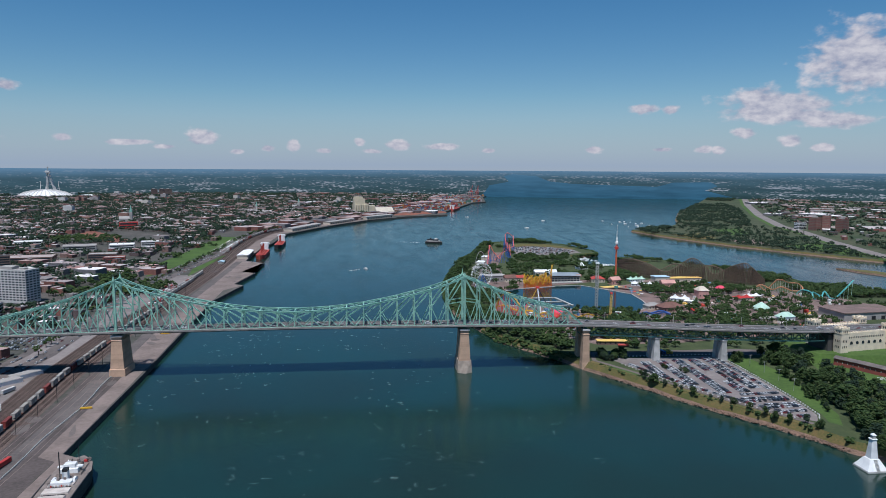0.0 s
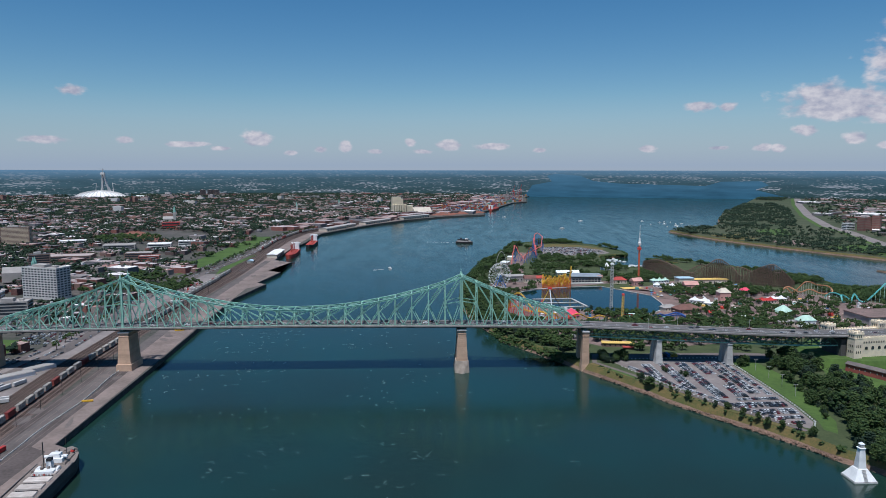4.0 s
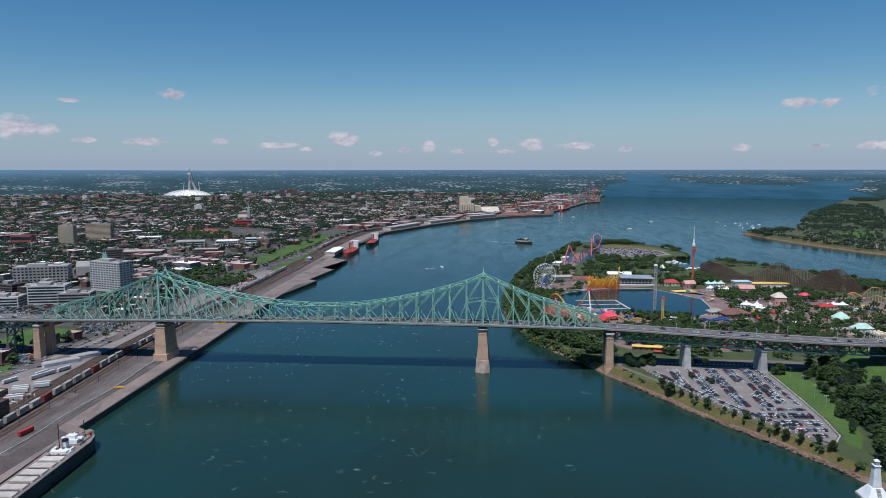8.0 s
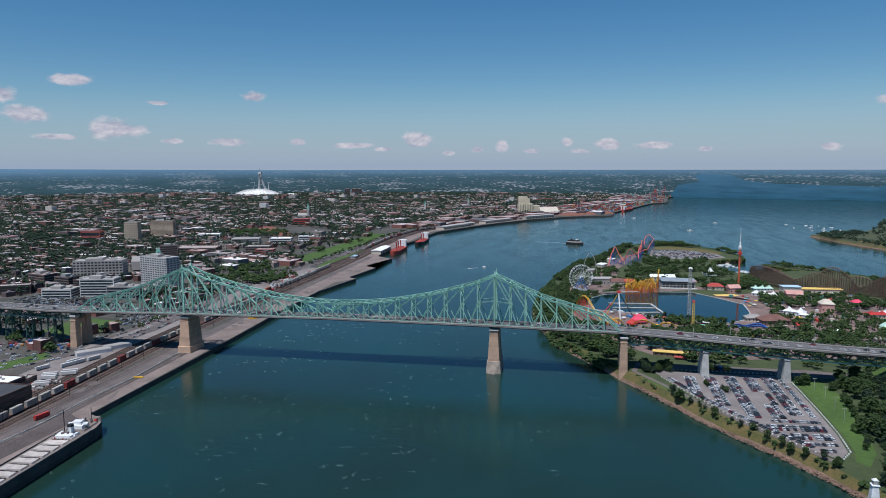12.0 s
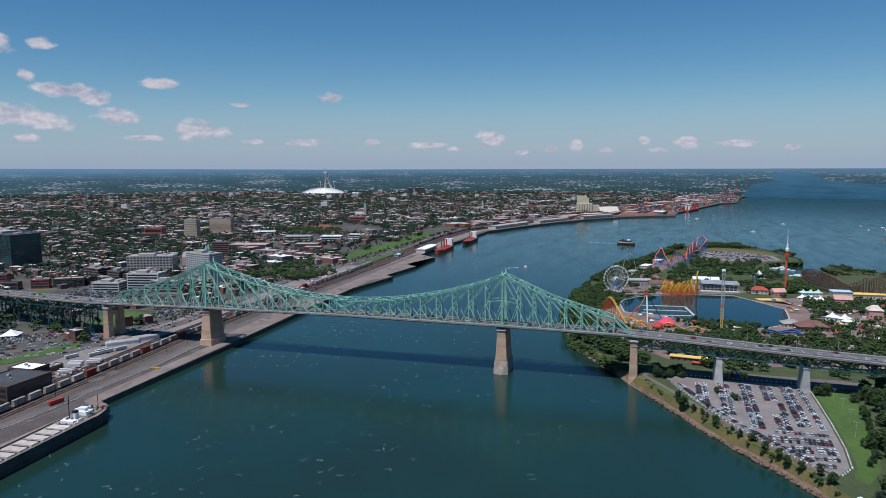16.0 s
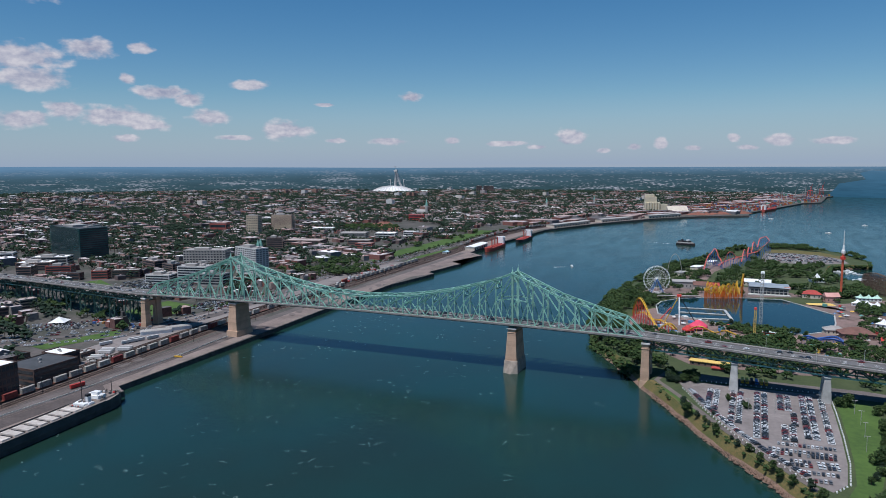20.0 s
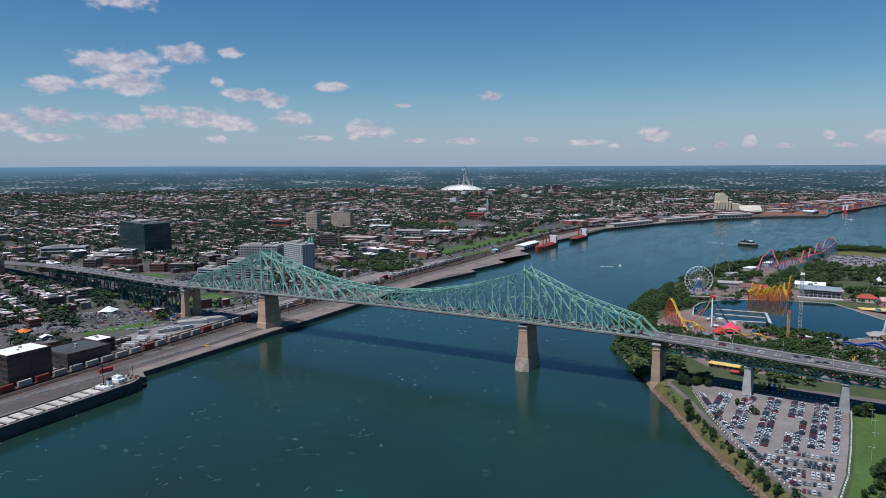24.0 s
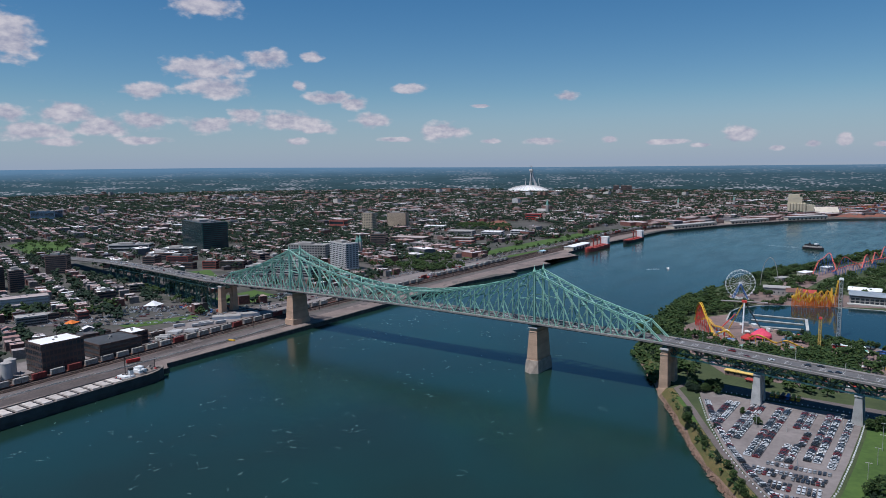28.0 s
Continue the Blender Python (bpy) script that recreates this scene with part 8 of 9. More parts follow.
def wakes():
    rng = random.Random(12)
    pl = Pile()
    for (x, y, a, l, w) in ((79, 1168, 160, 90, 7), (-100, 712, 215, 26, 5)):
        d = Vector((math.cos(radians(a)), math.sin(radians(a)), 0))
        s = Vector((-d.y, d.x, 0))
        for i in range(40):
            f = rng.random()
            p = Vector((x, y, .02)) + d * (14 + l * f) + s * rng.uniform(-1, 1) * w * (.3 + .5 * f)
            pl.box(tuple(p), (rng.uniform(1, 4), rng.uniform(.5, 1.2), .1), radians(a))
    pl.stuff("wake_foam", M_WHITE, "white wake foam behind the boats", "foam")
    # curled foam streaks of the current
    pl = Pile()
    for _ in range(1150):
        x, y = rng.uniform(-300, 240), rng.uniform(-460, 240)
        if inside(x, y, ISLAND) or x < bank_x(y) + 12 or rng.random() < max(0, (x + 100) / 210):
            continue
        if noise.noise(Vector((x * .011, y * .011, 8))) < rng.uniform(-.25, .12):
            continue
        a, p = rng.uniform(0, math.tau), Vector((x, y, .03))
        for i in range(rng.randrange(4, 13)):
            q = p + Vector((math.cos(a), math.sin(a), 0)) * rng.uniform(.3, 1.1)
            pl.bar(tuple(p), tuple(q), rng.uniform(.05, .24), .05)
            p, a = q, a + rng.uniform(-1.3, 1.3)
            if rng.random() < .3:
                p += Vector((rng.uniform(-1, 1), rng.uniform(-1, 1), 0))
    pl.stuff("foam_streaks", M_FOAM, "thin pale foam curls drifting on the river", "foam")


M_FOAM = mat("river_foam", (0.44, 0.52, 0.48), (0.16, 0.23, 0.21), scale=0.5, rough=0.7)


M_ELEV = mat("pale_elevator_concrete", (0.58, 0.50, 0.36), (0.48, 0.42, 0.31), scale=0.05, rough=0.9)


def port():
    rng = random.Random(17)
    lake_freighter()
    bulk_carrier(-333, 930, 182, 128, 21, M_HULLR, "red bulk carrier with red deck cranes moored at the quay", 3, M_HULLR)
    bulk_carrier(-318, 1120, 181, 120, 20, M_HULLK, "dark-hulled bulk carrier with a white bridge moored at the quay", 2, M_HULLR)
    bulk_carrier(308, 2560, -18, 170, 24, M_HULLR, "red bulk carrier moored in the far port", 3, M_HULLR)
    ferry()
    small_boat(-100, 712, 205, 14, "white motor boat running with a short wake")
    for x, y, a in ((300, 2100, 80), (430, 1600, 95), (560, 1900, 100)):
        small_boat(x, y, a, 16, "small white motor boat far out on the river")
    for x, y, a, l in ((382, 819, 70, 20), (366, 808, 60, 16), (388, 712, 100, 24), (372, 690, 95, 18), (382, 700, 95, 15), (362, 684, 80, 14), (396, 722, 100, 17)):
        small_boat(x, y, a, l, "white motor yacht moored in the island's inlet", "motor_yacht")
    wakes()
    # sheds along the quay
    for (x, y, w, l, h, rz, m, label) in ((-364, 890, 22, 95, 8, 1, M_WROOF, "long low shed with a white roof on the quay"), (-300, 1560, 30, 200, 9, -21, M_GREYB, "long grey transit shed on the quay"), (-195, 1790, 28, 170, 9, -28, M_GREYB, "long grey transit shed on the quay"),
                                           (-60, 2000, 28, 160, 10, -38, M_GREYB, "long pale transit shed on the quay"), (-392, 770, 10, 16, 5, 0, M_BLUEPALE, "small shed with a pale blue roof")):
        t = thing("quay_shed", label, "shed", (x, y, 5), rz, "sheds along the quay")
        pl = Pile()
        pl.box((0, 0, -.5), (w, l, h))
        part("wall", pl.mesh("wall", M_CREAM), None, t)
        pl = Pile()
        pl.gable((0, 0, h - .5), (l + 2, w + 2, .3), 2.2, math.pi / 2, 0, 0)
        part("roof", pl.mesh("roof", m), None, t)
        for i in range(max(2, int(l / 16))):
            pl = Pile()
            pl.box((w / 2 + .05, -l / 2 + 8 + 16 * i, 0), (.3, 6, 4.5))
            part("door", pl.mesh("door", M_DARK), None, t)
    # grain elevator
    t = thing("grain_elevator", "tall cream concrete grain elevator with a stepped head house", "grain elevator", (-126, 2262, 5), 12)
    house_block(t, "silo_block", (0, 0, -1), (60, 42, 40), M_ELEV, 1)
    house_block(t, "head_house", (-6, 0, 39), (46, 30, 22), M_ELEV, 1)
    house_block(t, "top_house", (-10, 0, 61), (36, 22, 9), M_ELEV, 1)
    for i in range(6):
        part("silo", raw("silo", *tube([(-25 + 10 * i, -22, -1), (-25 + 10 * i, -22, 38)], 4.6, 10), M_ELEV), None, t)
    house_block(t, "conveyor_house", (44, -10, -1), (26, 30, 34), M_ELEV, 1)
    pl = Pile()
    pl.gable((92, -26, -1), (78, 44, 10), 18, .2, 0, 0)
    part("store_shed", pl.mesh("store_shed", M_CREAM), None, t)
    # ore and scrap piles, containers
    for x, y, r, h in ((60, 2170, 50, 12), (130, 2230, 46, 11), (200, 2290, 40, 10), (10, 2230, 40, 9)):
        p = thing("ore_pile", "rust-brown pile of ore on the quay", "ore pile", (x, y, 5))
        bm = bmesh.new()
        n = 18
        lo = [bm.verts.new((r * rng.uniform(.85, 1.15) * math.cos(math.tau * i / n), r * .6 * rng.uniform(.85, 1.15) * math.sin(math.tau * i / n), -.3)) for i in range(n)]
        hi = [bm.verts.new((r * .35 * rng.uniform(.7, 1.2) * math.cos(math.tau * i / n), r * .18 * math.sin(math.tau * i / n), h * rng.uniform(.8, 1))) for i in range(n)]
        for i in range(n):
            bm.faces.new((lo[i - 1], lo[i], hi[i], hi[i - 1]))
        bm.faces.new(hi)
        part("heap", bm, M_SALT, p)
    pl = Pile()
    for _ in range(1900):
        y = rng.uniform(2300, 4350)
        x = bank_x(y) - rng.uniform(20, 300)
        pl.box((x, y, 5), (rng.choice((12.2, 12.2, 6)), 2.5, 2.6 * rng.randrange(1, 5)), rng.choice((.3, .3, 1.87)))
    pl.stuff("container_stacks", M_CONTAIN, "stacks of red, blue and grey shipping containers in the far port", "containers")
    pl = Pile()
    for _ in range(160):
        y = rng.uniform(1500, 4300)
        x = bank_x(y) - rng.uniform(60, 330)
        w, l = rng.uniform(18, 60), rng.uniform(20, 90)
        pl.box((x, y, 4), (w, l, rng.uniform(6, 14)), rng.uniform(-.6, -.2), 0, top_m=1)
    pl.stuff("port_sheds", [M_BRICK, M_ROOF], "low port sheds and workshops", "sheds")
    for i, (x, y) in enumerate(((560, 3700), (600, 3800), (520, 3500), (640, 3950), (450, 3150), (690, 4150), (720, 4250), (380, 2950))):
        c = thing("port_crane", "tall steel gantry crane in the far port", "crane", (x - 12, y, 5), -70, "cranes of the port")
        m = M_REDT if i % 3 == 0 else M_GREYB
        for sx in (-9, 9):
            for sy in (-8, 8):
                part("leg", raw("leg", *tube([(sx, sy, -.5), (sx, sy, 36)], 1.1, 4), m), None, c)
        part("boom", raw("boom", *tube([(-22, 0, 38), (30, 0, 40)], 1.6, 4), m), None, c)
        part("boom_up", raw("boom_up", *tube([(9, 0, 38), (26, 0, 76)], 1.2, 4), m), None, c)
        part("apex", raw("apex", *tube([(9, 0, 36), (6, 0, 60)], 1.0, 4), m), None, c)
    # trailers and containers in the yard near the bridge
    for i, (x, y, a) in enumerate(((-421, -72, 72), (-417, -60, 72), (-424, -60, 72), (-411, -46, 72), (-438, -86, 72), (-414, -104, 20), (-411, -109, 20), (-408, -114, 20), (-402, -92, 25), (-399, -98, 25), (-402, -128, 30), (-399, -134, 30))):
        t = thing("trailer", "white box trailer parked in the yard", "trailer", (x, y, ground_z(x, y) + .1), a, "trailers in the yard")
        house_block(t, "box", (0, 0, 1.1), (13.5, 2.6, 2.9), M_OFFICE, 1)
        house_block(t, "chassis", (0, 0, .6), (12, 1.4, .5), M_DARK, 1)
        for sx in (-4.5, -3.2):
            for sy in (-1, 1):
                part("wheel", car_parts("van")[2], None, t).matrix_basis = pose(sx, sy, .45) @ Matrix.Diagonal((1.4, 1.4, 1.4, 1))
    t = thing("rail_trailer", "red box trailer on the quay road", "trailer", (-338, -205, 5.2), 82)
    house_block(t, "box", (0, 0, .9), (13, 2.6, 3), M_RED, 1)
    house_block(t, "chassis", (0, 0, .4), (12, 1.6, .5), M_DARK, 1)
    t = thing("quay_barrier", "yellow steel barrier on the quay", "barrier", (-327, -95, 5.2), 10)
    house_block(t, "beam", (0, 0, .3), (9, 1.6, 1.2), M_YELLOW, 1)
    t = thing("quay_barrier", "yellow steel barrier on the quay", "barrier", (-336, 165, 5.2), 10)
    house_block(t, "beam", (0, 0, .3), (11, 1.6, 1.2), M_YELLOW, 1)
    for i, (x, y, a, l) in enumerate(((-468, -24, 50, 34), (-458, 2, 56, 28))):
        t = thing("yard_shed", "long low white shed beside the tracks", "shed", (x + 40, y, ground_z(x, y)), a, "yard sheds")
        house_block(t, "wall", (0, 0, -.5), (l, 9, 4.5), M_CANVAS, 1)
        house_block(t, "roof", (0, 0, 4.0), (l + 1, 10, .9), M_GREYB, .8)
    for y in range(-380, 420, 38):
        t = thing("yard_lamp", "tall dark yard lamp pole beside the tracks", "lamp post", (-347 - (y + 380) * .035, y, 5), group="yard lamps")
        part("pole", raw("pole", *tube([(0, 0, -.3), (0, 0, 14)], .2, 5), M_DARK), None, t)
        house_block(t, "lamp_head", (0, 0, 14), (1.6, .6, .4), M_DARK, 1)
    for x, y, r, h, m, label in ((-579, -31, 10, 8, M_CANVAS, "white peaked event tent in a parking lot"), (-562, -153, 7, 5, M_ORANGE, "orange-yellow striped round tent beside the street")):
        t = thing("event_tent", label, "tent", (x, y, ground_z(x, y)))
        pl = Pile()
        pl.box((0, 0, 2.4), (r * 2, r * 2, h * .3), .5, taper=.55)
        pl.box((0, 0, 2.4 + h * .3), (r * 1.1, r * 1.1, h * .45), .5, taper=.04)
        part("canopy", pl.mesh("canopy", m), None, t)
        for sx in (-1, 1):
            for sy in (-1, 1):
                part("pole", raw("pole", *tube([(sx * r * .9, sy * r * .9, -.2), (sx * r * .6, sy * r * .6, 3)], .15, 5), M_WHITE), None, t)
    t = thing("stone_stub", "dark weathered stone stub of an old pier", "ruin", (-492, -14, 5))
    tapered("stub", t, (0, 0), (13, 15), (8, 10), -1, 13, M_DARKSTONE_SHADE)
    tapered("stub_top", t, (0, 2), (4, 5), (3, 4), 12.9, 19, M_DARKSTONE_SHADE)
    # green strips and park by the street
    for name, pts, m, label in (("verge", [(-508, -122), (-482, -26), (-462, -44), (-484, -126)], M_GRASS, "bright green grass strip"), ("street_park", [(-517, 797), (-512, 937), (-505, 1309), (-458, 1305), (-450, 950), (-470, 700), (-490, 600)], M_GRASS, "long green embankment lawn"),
                                ("rail_verge", [(-418, 603), (-412, 760), (-408, 900), (-416, 900), (-432, 700)], M_GRASS, "green verge between street and tracks"), ("brown_field", [(-916, 1500), (-690, 1180), (-740, 1170), (-830, 1230), (-900, 1330)], M_SALT, "bare brown cleared field"),
                                ("bridge_lawn", [(-560, 50), (-520, 40), (-486, 60), (-490, 120), (-560, 130)], M_GRASS, "rough green lot beside the bridge"), ("approach_lawn", [(-817, 175), (-797, 222), (-672, 159), (-689, 130)], M_GRASS, "rough green lot beside the approach"),
                                ("far_lawn", [(-1553, 192), (-1600, 270), (-1441, 312), (-1292, 183), (-1295, 135)], M_GRASS, "green city park lawn")):
        bm = bmesh.new()
        f = bm.faces.new([bm.verts.new((x, y, ground_z(x, y) + .3)) for x, y in pts])
        bmesh.ops.triangulate(bm, faces=[f])
        for q in bm.faces:
            if q.normal.z < 0:
                q.normal_flip()
        tagged(new(name, mesh_of(bm, name, m)), label, "grass" if m is M_GRASS else "field", "", "structure")
    pl = Pile()
    for (cx, cy, r, n) in ((-470, 478, 62, 70), (-440, 440, 30, 18), (-830, 1225, 85, 110), (-560, 620, 40, 24), (-540, 560, 50, 40), (-520, 700, 40, 22), (-500, 1060, 40, 18), (-520, 1220, 40, 18), (-540, 430, 40, 22), (-1480, 250, 80, 50), (-1320, 160, 40, 20), (-520, 860, 30, 10), (-660, 90, 30, 12), (-679, -148, 22, 16), (-653, -112, 16, 9), (-612, -100, 18, 10), (-619, -72, 14, 6), (-680, 36, 30, 22), (-480, -30, 8, 4), (-560, 20, 30, 10), (-655, -178, 20, 10)):
        for _ in range(n):
            a, d = rng.uniform(0, math.tau), r * math.sqrt(rng.random())
            x, y = cx + d * math.cos(a), cy + d * math.sin(a)
            wood_tree(pl, rng, x, y, ground_z(x, y), rng.uniform(7, 12), rng.uniform(9, 14), 12)
    for x, y, _ in along(offset_line(STREET, 12)[5:], 16):
        if rng.random() < .7 and y < 3300:
            wood_tree(pl, rng, x + rng.uniform(-6, 3), y, ground_z(x, y), rng.uniform(6, 10), rng.uniform(7, 11), 8)
    pl.stuff("street_trees", [M_LEAF, M_BARK], "green park and street trees along the river", "trees")


def south_bank():
    rng = random.Random(23)
    z = 6.0
    sheet("meadow", [(792, 1300), (909, 1340), (885, 1190), (815, 1160)], z + .1, M_DRYGRASS, "dry brown meadow on the far bank", "grass")
    sheet("bare_field", [(892, 1142), (969, 1155), (950, 1012), (878, 1060)], z + .12, M_PAVE, "bare pinkish field on the far bank", "field")
    sheet("meadow_green", [(1000, 1449), (1120, 1490), (1037, 1300), (985, 1240), (960, 1340)], z + .14, M_GRASS, "green meadow on the far bank", "grass")
    sheet("shore_meadow", [(960, 1000), (1090, 1040), (1050, 860), (1020, 760), (985, 830)], z + .14, M_GRASS, "green meadow beside the motorway", "grass")
    H = [(1010, 560), (1067, 774), (1108, 925), (1161, 1106), (1255, 1375), (1302, 1562), (1511, 2048), (1879, 2792), (2288, 3558)]
    ribbon("motorway", H, 34, M_LOT, "pale wide motorway on the far bank", "road", .2, zf=lambda x, y: z)
    ribbon("motorway_verge", offset_line(H, 26), 16, M_GRASS, "green motorway verge", "grass", .16, zf=lambda x, y: z)
    pl, hs = Pile(), Pile()
    shore = [(733, 1459), (780, 1217), (847, 1031), (952, 820), (1018, 711), (1180, 420)]
    for x, y, _ in along(shore, 9):
        for k in range(2):
            wood_tree(pl, rng, x + rng.uniform(12, 46), y + rng.uniform(-4, 24), z, rng.uniform(5, 9), rng.uniform(5, 9), 5)
    woods = [([(735, 1330), (745, 1450), (800, 1495), (885, 1545), (900, 1500), (800, 1420), (770, 1320)], 120), ([(1000, 1710), (1085, 1900), (1260, 2260), (1650, 2900), (1800, 2900), (1660, 2480), (1400, 1960), (1200, 1560), (1060, 1500), (980, 1560)], 1250),
             ([(1900, 3300), (2060, 3580), (2200, 3500), (2000, 3200)], 400), ([(745, 1440), (790, 1310), (850, 1050), (1010, 740), (1080, 900), (1150, 1150), (1235, 1400), (1200, 1560), (1000, 1690), (900, 1530)], 330), ([(770, 1250), (1000, 1300), (1150, 1300), (1080, 980), (1030, 760), (900, 920), (850, 1040)], 210), ([(1200, 480), (1100, 700), (1180, 1050), (1280, 1000), (1320, 700)], 320)]
    for poly, n in woods:
        xs, ys = [p[0] for p in poly], [p[1] for p in poly]
        k = 0
        while k < n:
            x, y = rng.uniform(min(xs), max(xs)), rng.uniform(min(ys), max(ys))
            if inside(x, y, poly) and (n < 1000 or rng.random() < .08 or noise.noise(Vector((x * .012, y * .012, 4))) > -.12):
                wood_tree(pl, rng, x, y, z, rng.uniform(8, 14), rng.uniform(7, 13), 6)
                k += 1
    for _ in range(8500):
        x, y = rng.uniform(1180, 4200), rng.uniform(300, 4200)
        hx = lerp_table([(q[1], q[0]) for q in H], y)
        if x < hx + 40 or math.hypot(x - EYE0.x, y - EYE0.y) > 4600:
            continue
        if rng.random() < .74:
            wood_tree(pl, rng, x, y, z, rng.uniform(12, 22), rng.uniform(8, 14), 6)
        else:
            w = rng.uniform(10, 22) if rng.random() < .8 else rng.uniform(40, 110)
            hs.box((x, y, z - .5), (w, w * rng.uniform(.6, 1.2), rng.uniform(5, 10)), rng.uniform(0, 3), 0, top_m=1)
    pl.stuff("far_bank_trees", [M_LEAFD, M_BARK], "green woods and trees of the far bank", "trees")
    hs.stuff("far_bank_houses", [M_BRICK, M_ROOF], "scattered houses and sheds of the far suburbs", "houses")
    M_APART = mat("red_brown_brick", (0.22, 0.09, 0.075), (0.16, 0.07, 0.06), scale=0.05, rough=0.9)
    for i, (x, y, h) in enumerate(((1330, 1420, 40), (1372, 1425, 44), (1372, 1350, 40), (1440, 1440, 38))):
        office("brick_apartments", "red-brown brick apartment block on the far bank", (x, y), (40, 22, h), 30 + 20 * (i % 2), 8, 8, M_APART, M_BROWN, M_BROWN, "apartment building", bands=True, base=z, group="far apartment blocks")
    office("pale_apartments", "pale low office on the far bank", (1300, 1452), (36, 18, 20), 20, 4, 8, M_CANVAS, M_GLASSD, M_GREYB, bands=True, base=z)
    # marina boats by the island and off the far bank
    for x, y in ((385, 805), (392, 800), (378, 792), (398, 790), (420, 722), (412, 730)):
        small_boat(x, y, rng.uniform(0, 360), rng.uniform(9, 14), "white pleasure boat moored at the island marina", "pleasure_boat")
    for _ in range(14):
        x, y = rng.uniform(820, 960), rng.uniform(1620, 1900)
        small_boat(x - 60, y, rng.uniform(0, 360), rng.uniform(9, 13), "white sailing boat moored off the far bank", "sailing_boat")
    build_bank("shoal_islet", [(854, 640), (900, 600), (960, 470), (1000, 380), (960, 400), (900, 500), (866, 590)], 2.0, 3.0, M_DRYGRASS, "long low grassy river islet")


def far_towers():
    """Apartment and office towers standing out of the far city."""
    rng = random.Random(51)
    pl = Pile()
    for _ in range(26):
        az, r = radians(rng.uniform(4, 70)), rng.uniform(2600, 4560)
        for _ in range(rng.randrange(1, 5)):
            x, y = EYE0.x - math.sin(az) * r + rng.uniform(-80, 80), EYE0.y + math.cos(az) * r + rng.uniform(-80, 80)
            if x < bank_x(min(y, 4600)) - 350:
                w, h = rng.uniform(18, 46), rng.uniform(14, 30)
                pl.box((x, y, ground_z(x, y) - 1), (w, rng.uniform(16, 24), h), GRID, 0, top_m=1)
                pl.box((x, y, ground_z(x, y) - 1 + h), (w * .3, 8, 3), GRID, 0, top_m=1)
    pl.stuff("far_towers", [palette("far_tower_walls", [(0.42, 0.36, 0.31), (0.24, 0.14, 0.11), (0.5, 0.48, 0.46), (0.32, 0.29, 0.28), (0.55, 0.5, 0.44)], dirt=.3), M_ROOF], "apartment towers standing out of the far city", "towers")


port()
south_bank()
far_towers()
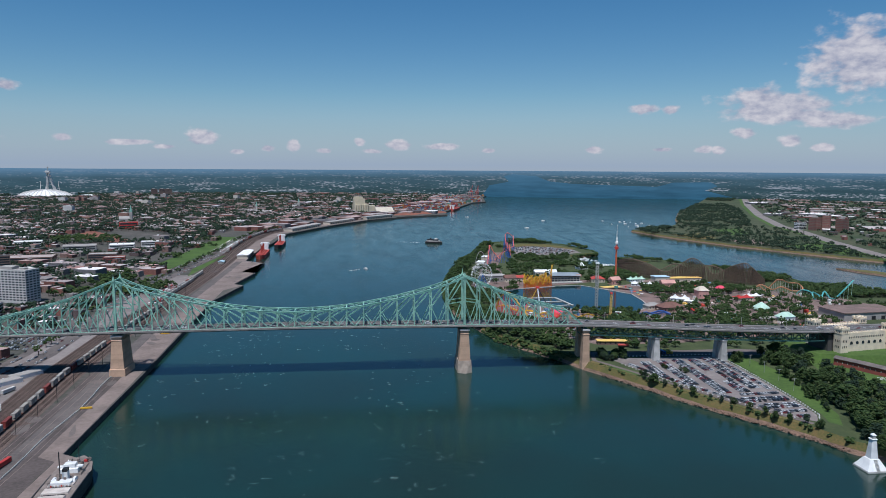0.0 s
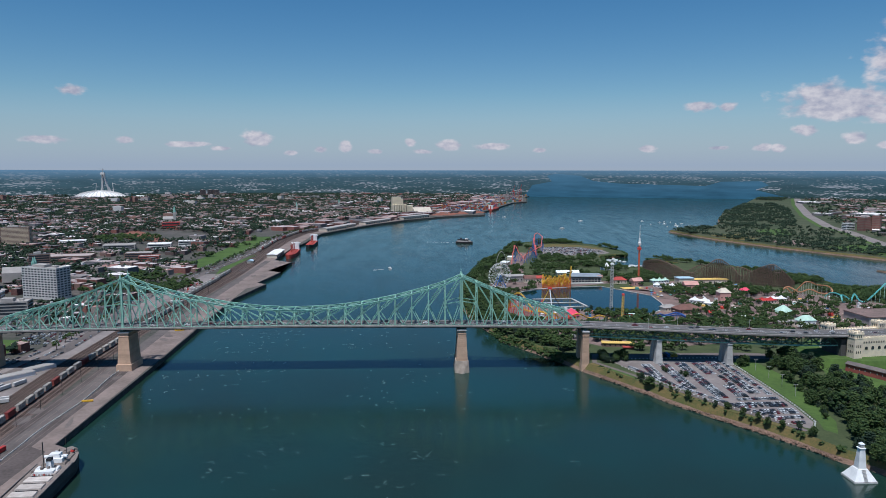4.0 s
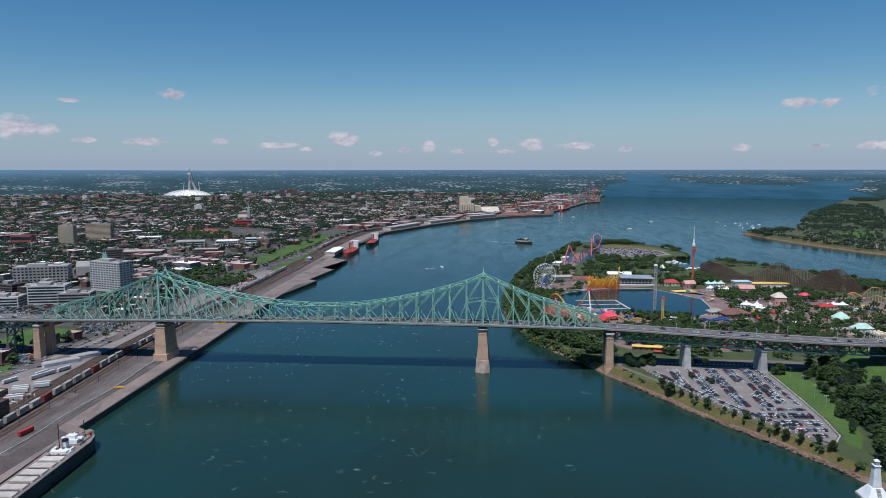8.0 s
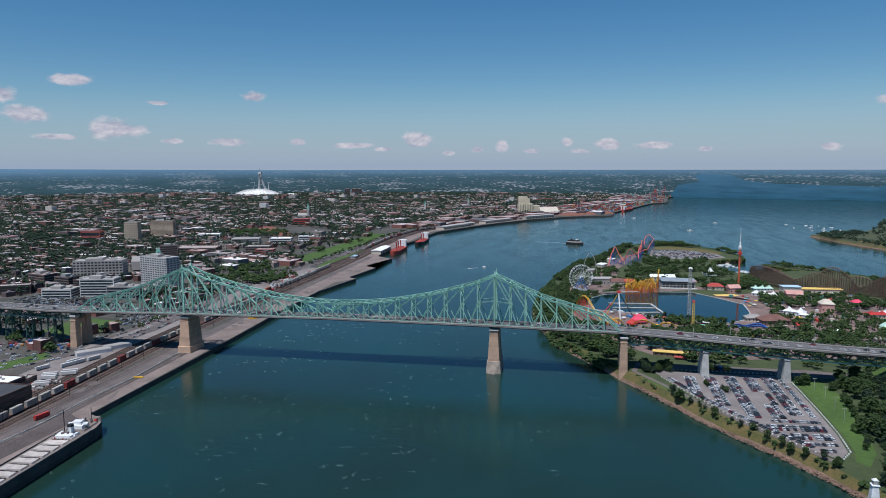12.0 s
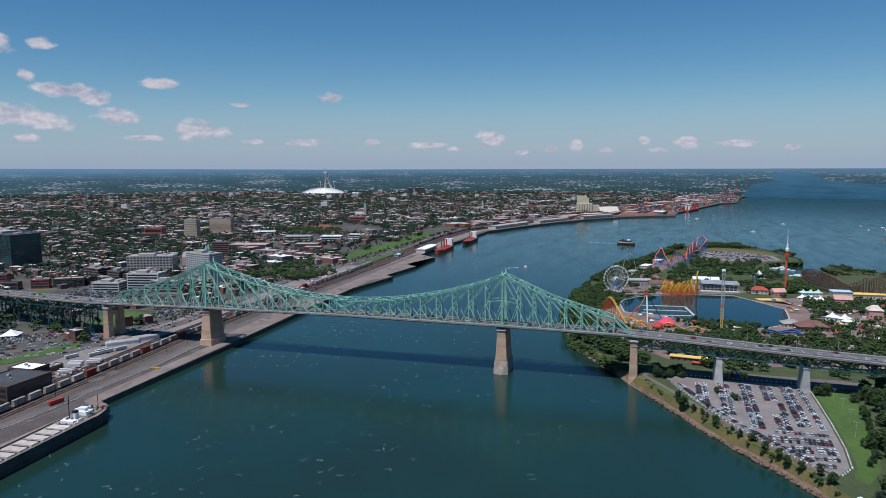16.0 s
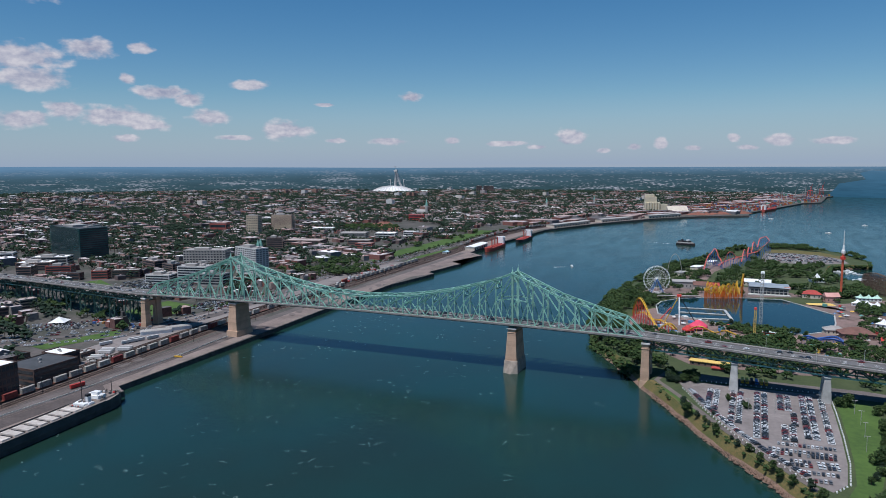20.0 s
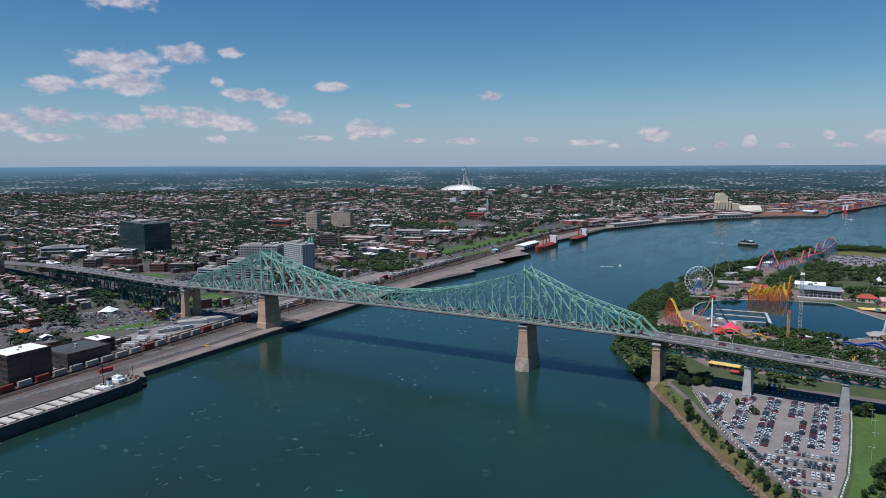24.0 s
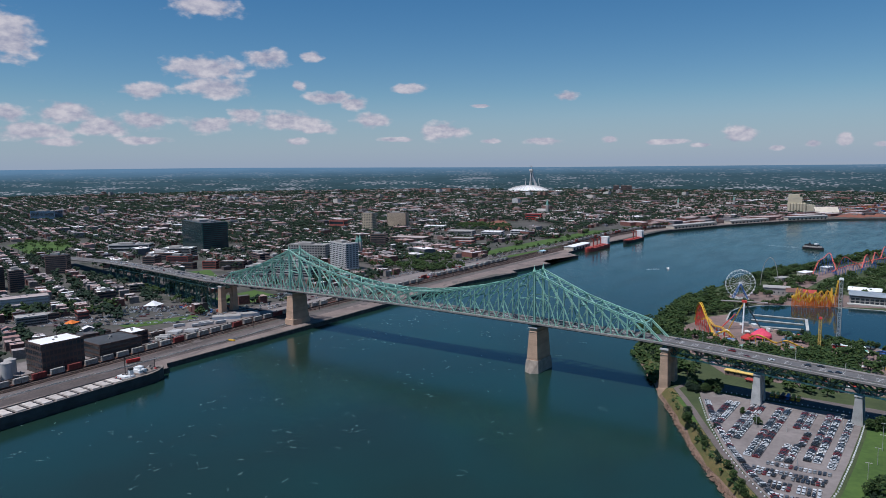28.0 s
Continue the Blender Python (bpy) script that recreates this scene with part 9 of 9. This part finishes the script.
# ---------------------------------------------------------------- district beside the bridge approach
def build_district():
    M_STONEW = mat("buff_stone", (0.40, 0.33, 0.25), (0.30, 0.25, 0.19), scale=0.08, rough=0.9)
    M_PINKROOF = mat("pink_gravel_roof", (0.44, 0.36, 0.33), (0.34, 0.28, 0.26), scale=0.1, rough=0.95, fine=0.4)
    dark, red, pale = "dark brown brick block with a flat grey roof", "red brick commercial block with a flat roof", "pale concrete block with ribbon windows"
    for name, label, c, size, rz, fl, wall, roof, base in (
            ("brick_slab", "dark brick mid-rise apartment slab", (-866, -84), (26, 20, 33), -17, 10, M_BROWN, M_GREYB, 9),
            ("brick_slab", "dark brick mid-rise apartment slab", (-905, -96), (30, 20, 36), -17, 11, M_FACTORY, M_GREYB, 9),
            ("school", "long grey building with white window bands", (-735, -132), (30, 62, 12), -17, 3, M_GREYB, M_PINKROOF, 8),
            ("works_building", "low grey works building with a cluttered roof", (-606, -180), (24, 34, 10), -17, 3, M_GREYB, M_GREYB, 7),
            ("brick_block", dark, (-678, -44), (16, 25, 13), -17, 3, M_BROWN, M_WROOF, 7),
            ("brick_block", dark, (-588, -126), (20, 13, 9), -17, 2, M_REDBRICK, M_PINKROOF, 6),
            ("brick_block", dark, (-622, -148), (18, 16, 7), -17, 2, M_BROWN, M_GREYB, 6),
            ("stone_house", "tan stone house with a small tower", (-704, 18), (18, 22, 12), -17, 3, M_STONEW, M_PINKROOF, 7),
            ("shop_block", red, (-905, 232), (42, 24, 17), 32, 4, M_REDBRICK, M_DROOF, 9),
            ("shop_block", dark, (-948, 200), (24, 30, 18), 32, 4, M_BROWN, M_WROOF, 9),
            ("shop_block", red, (-812, 236), (26, 20, 13), 32, 3, M_REDBRICK, M_PINKROOF, 9),
            ("shop_block", dark, (-780, 262), (46, 20, 12), 32, 3, M_FACTORY, M_GREYB, 9),
            ("shop_block", dark, (-860, 205), (58, 14, 10), 20, 2, M_FACTORY, M_DROOF, 9),
            ("white_roof_store", "low brick store with a bright white roof", (-1004, 262), (60, 36, 14), 32, 3, M_BROWN, M_WROOF, 10),
            ("white_roof_store", "low brick store with a bright white roof", (-1040, 322), (66, 34, 15), 32, 3, M_GREYB, M_WROOF, 10),
            ("long_shed", "long grey shed with a pale blue-grey roof", (-1190, 300), (90, 30, 15), 40, 2, M_OFFICE, M_GREYB, 12),
            ("brick_block", dark, (-690, 310), (38, 22, 15), -17, 4, M_FACTORY, M_GREYB, 9),
            ("brick_block", dark, (-740, 330), (36, 24, 16), -17, 4, M_BROWN, M_DROOF, 9),
            ("brick_block", dark, (-800, 345), (44, 24, 17), -17, 4, M_BROWN, M_PINKROOF, 9),
            ("brick_block", dark, (-700, 362), (30, 24, 14), -17, 4, M_BROWN, M_GREYB, 9),
            ("low_works", dark, (-470, -178), (24, 36, 8), 0, 2, M_FACTORY, M_DROOF, 5),
            ("low_works", dark, (-420, -128), (9, 18, 5), 0, 1, M_BROWN, M_GREYB, 5)):
        office(name, label, c, size, rz, fl, 6, wall, M_OFFICE if name == "school" else M_GLASSD, roof, "apartment building" if "slab" in name else "commercial building", bands=True, base=base, group="blocks near the bridge approach", plant=size[2] > 12)
    for label, c, size, rz, wall, roof, base in (
            ("low store with a bright white roof", (-905, 1085), (60, 34, 9), 20, M_OFFICE, M_WROOF, 11), ("low store with a pale grey roof", (-755, 1000), (70, 44, 9), 18, M_GREYB, M_GREYB, 10),
            ("low store with a bright white roof", (-668, 1020), (54, 40, 9), 15, M_OFFICE, M_WROOF, 10), ("low store with a bright white roof", (-622, 1078), (40, 26, 9), 15, M_OFFICE, M_WROOF, 10),
            ("long low store with a pinkish gravel roof", (-775, 800), (92, 50, 9), 12, M_BROWN, M_PINKROOF, 10), ("low store with a pale grey roof", (-650, 850), (56, 36, 8), 12, M_BROWN, M_GREYB, 10),
            ("low depot with a pinkish roof", (-610, 800), (40, 26, 8), 12, M_REDBRICK, M_PINKROOF, 9), ("bright red warehouse with a flat roof", (-820, 1538), (52, 24, 16), 15, M_RED, M_GREYB, 13),
            ("dark red brick block with a flat roof", (-1148, 932), (48, 26, 26), 13, M_REDBRICK, M_DROOF, 12)):
        office("warehouse" if "red" in label else "store", label, c, size, rz, 2, 6, wall, M_GLASSD, roof, "commercial building", bands=True, base=base, group="stores of the far district", plant=False)
    # heaps of scrap and crates beside the tracks
    rng = random.Random(77)
    pl = Pile()
    for _ in range(130):
        f = rng.random()
        x, y = -446 + 52 * f + rng.uniform(-10, 10), -148 + 14 * f + rng.uniform(-16, 16)
        pl.box((x, y, 5), (rng.uniform(1, 6), rng.uniform(.8, 2.4), rng.uniform(.5, 2.4)), rng.uniform(0, 3))
    pl.stuff("scrap_piles", palette("scrap", [(0.36, 0.07, 0.05), (0.5, 0.47, 0.44), (0.22, 0.18, 0.16), (0.42, 0.34, 0.30), (0.12, 0.11, 0.1)], dirt=.3), "scattered crates and red scrap beside the tracks", "scrap")
    pl = Pile()
    for i in range(70):
        f = rng.random()
        x, y = -402 - 14 * f + rng.uniform(-9, 9), 352 + 150 * f + rng.uniform(-3, 3)
        pl.box((x, y, 5.1), (rng.choice((6, 12)), 2.5, rng.choice((2.6, 2.6, 5.2))), 1.62)
    pl.stuff("container_rows", palette("yard_containers", [(0.40, 0.05, 0.045), (0.34, 0.06, 0.05), (0.6, 0.57, 0.54), (0.42, 0.2, 0.08), (0.3, 0.26, 0.24)], dirt=.3), "rows of red and white containers beside the tracks", "containers")
    pl = Pile()
    for u in range(26):
        for v in range(9):
            if rng.random() < .72:
                x, y = -740 + 5.0 * u * .92 + v * 1.5, 218 - 2.2 * u * .5 + v * 8.2
                pl.carlet(x, y, ground_z(x, y) + .1, rng.choice((1.2, 1.25)))
    pl.stuff("lot_cars", [M_CARSTUFF, M_GLASSD], "rows of parked cars beside the studio building", "cars")
    pl = Pile()
    for _ in range(60):
        x, y = rng.uniform(-545, -475), rng.uniform(-20, 30)
        if abs(y - deck_y(x)) > 6:
            pl.box((x, y, ground_z(x, y)), (rng.uniform(2, 9), rng.uniform(2, 2.6), rng.uniform(1.5, 3.2)), rng.choice((.6, 2.2)))
    pl.stuff("yard_trucks", M_CONTAIN, "trucks and boxes parked under the bridge approach", "trucks")


build_district()
build_city()
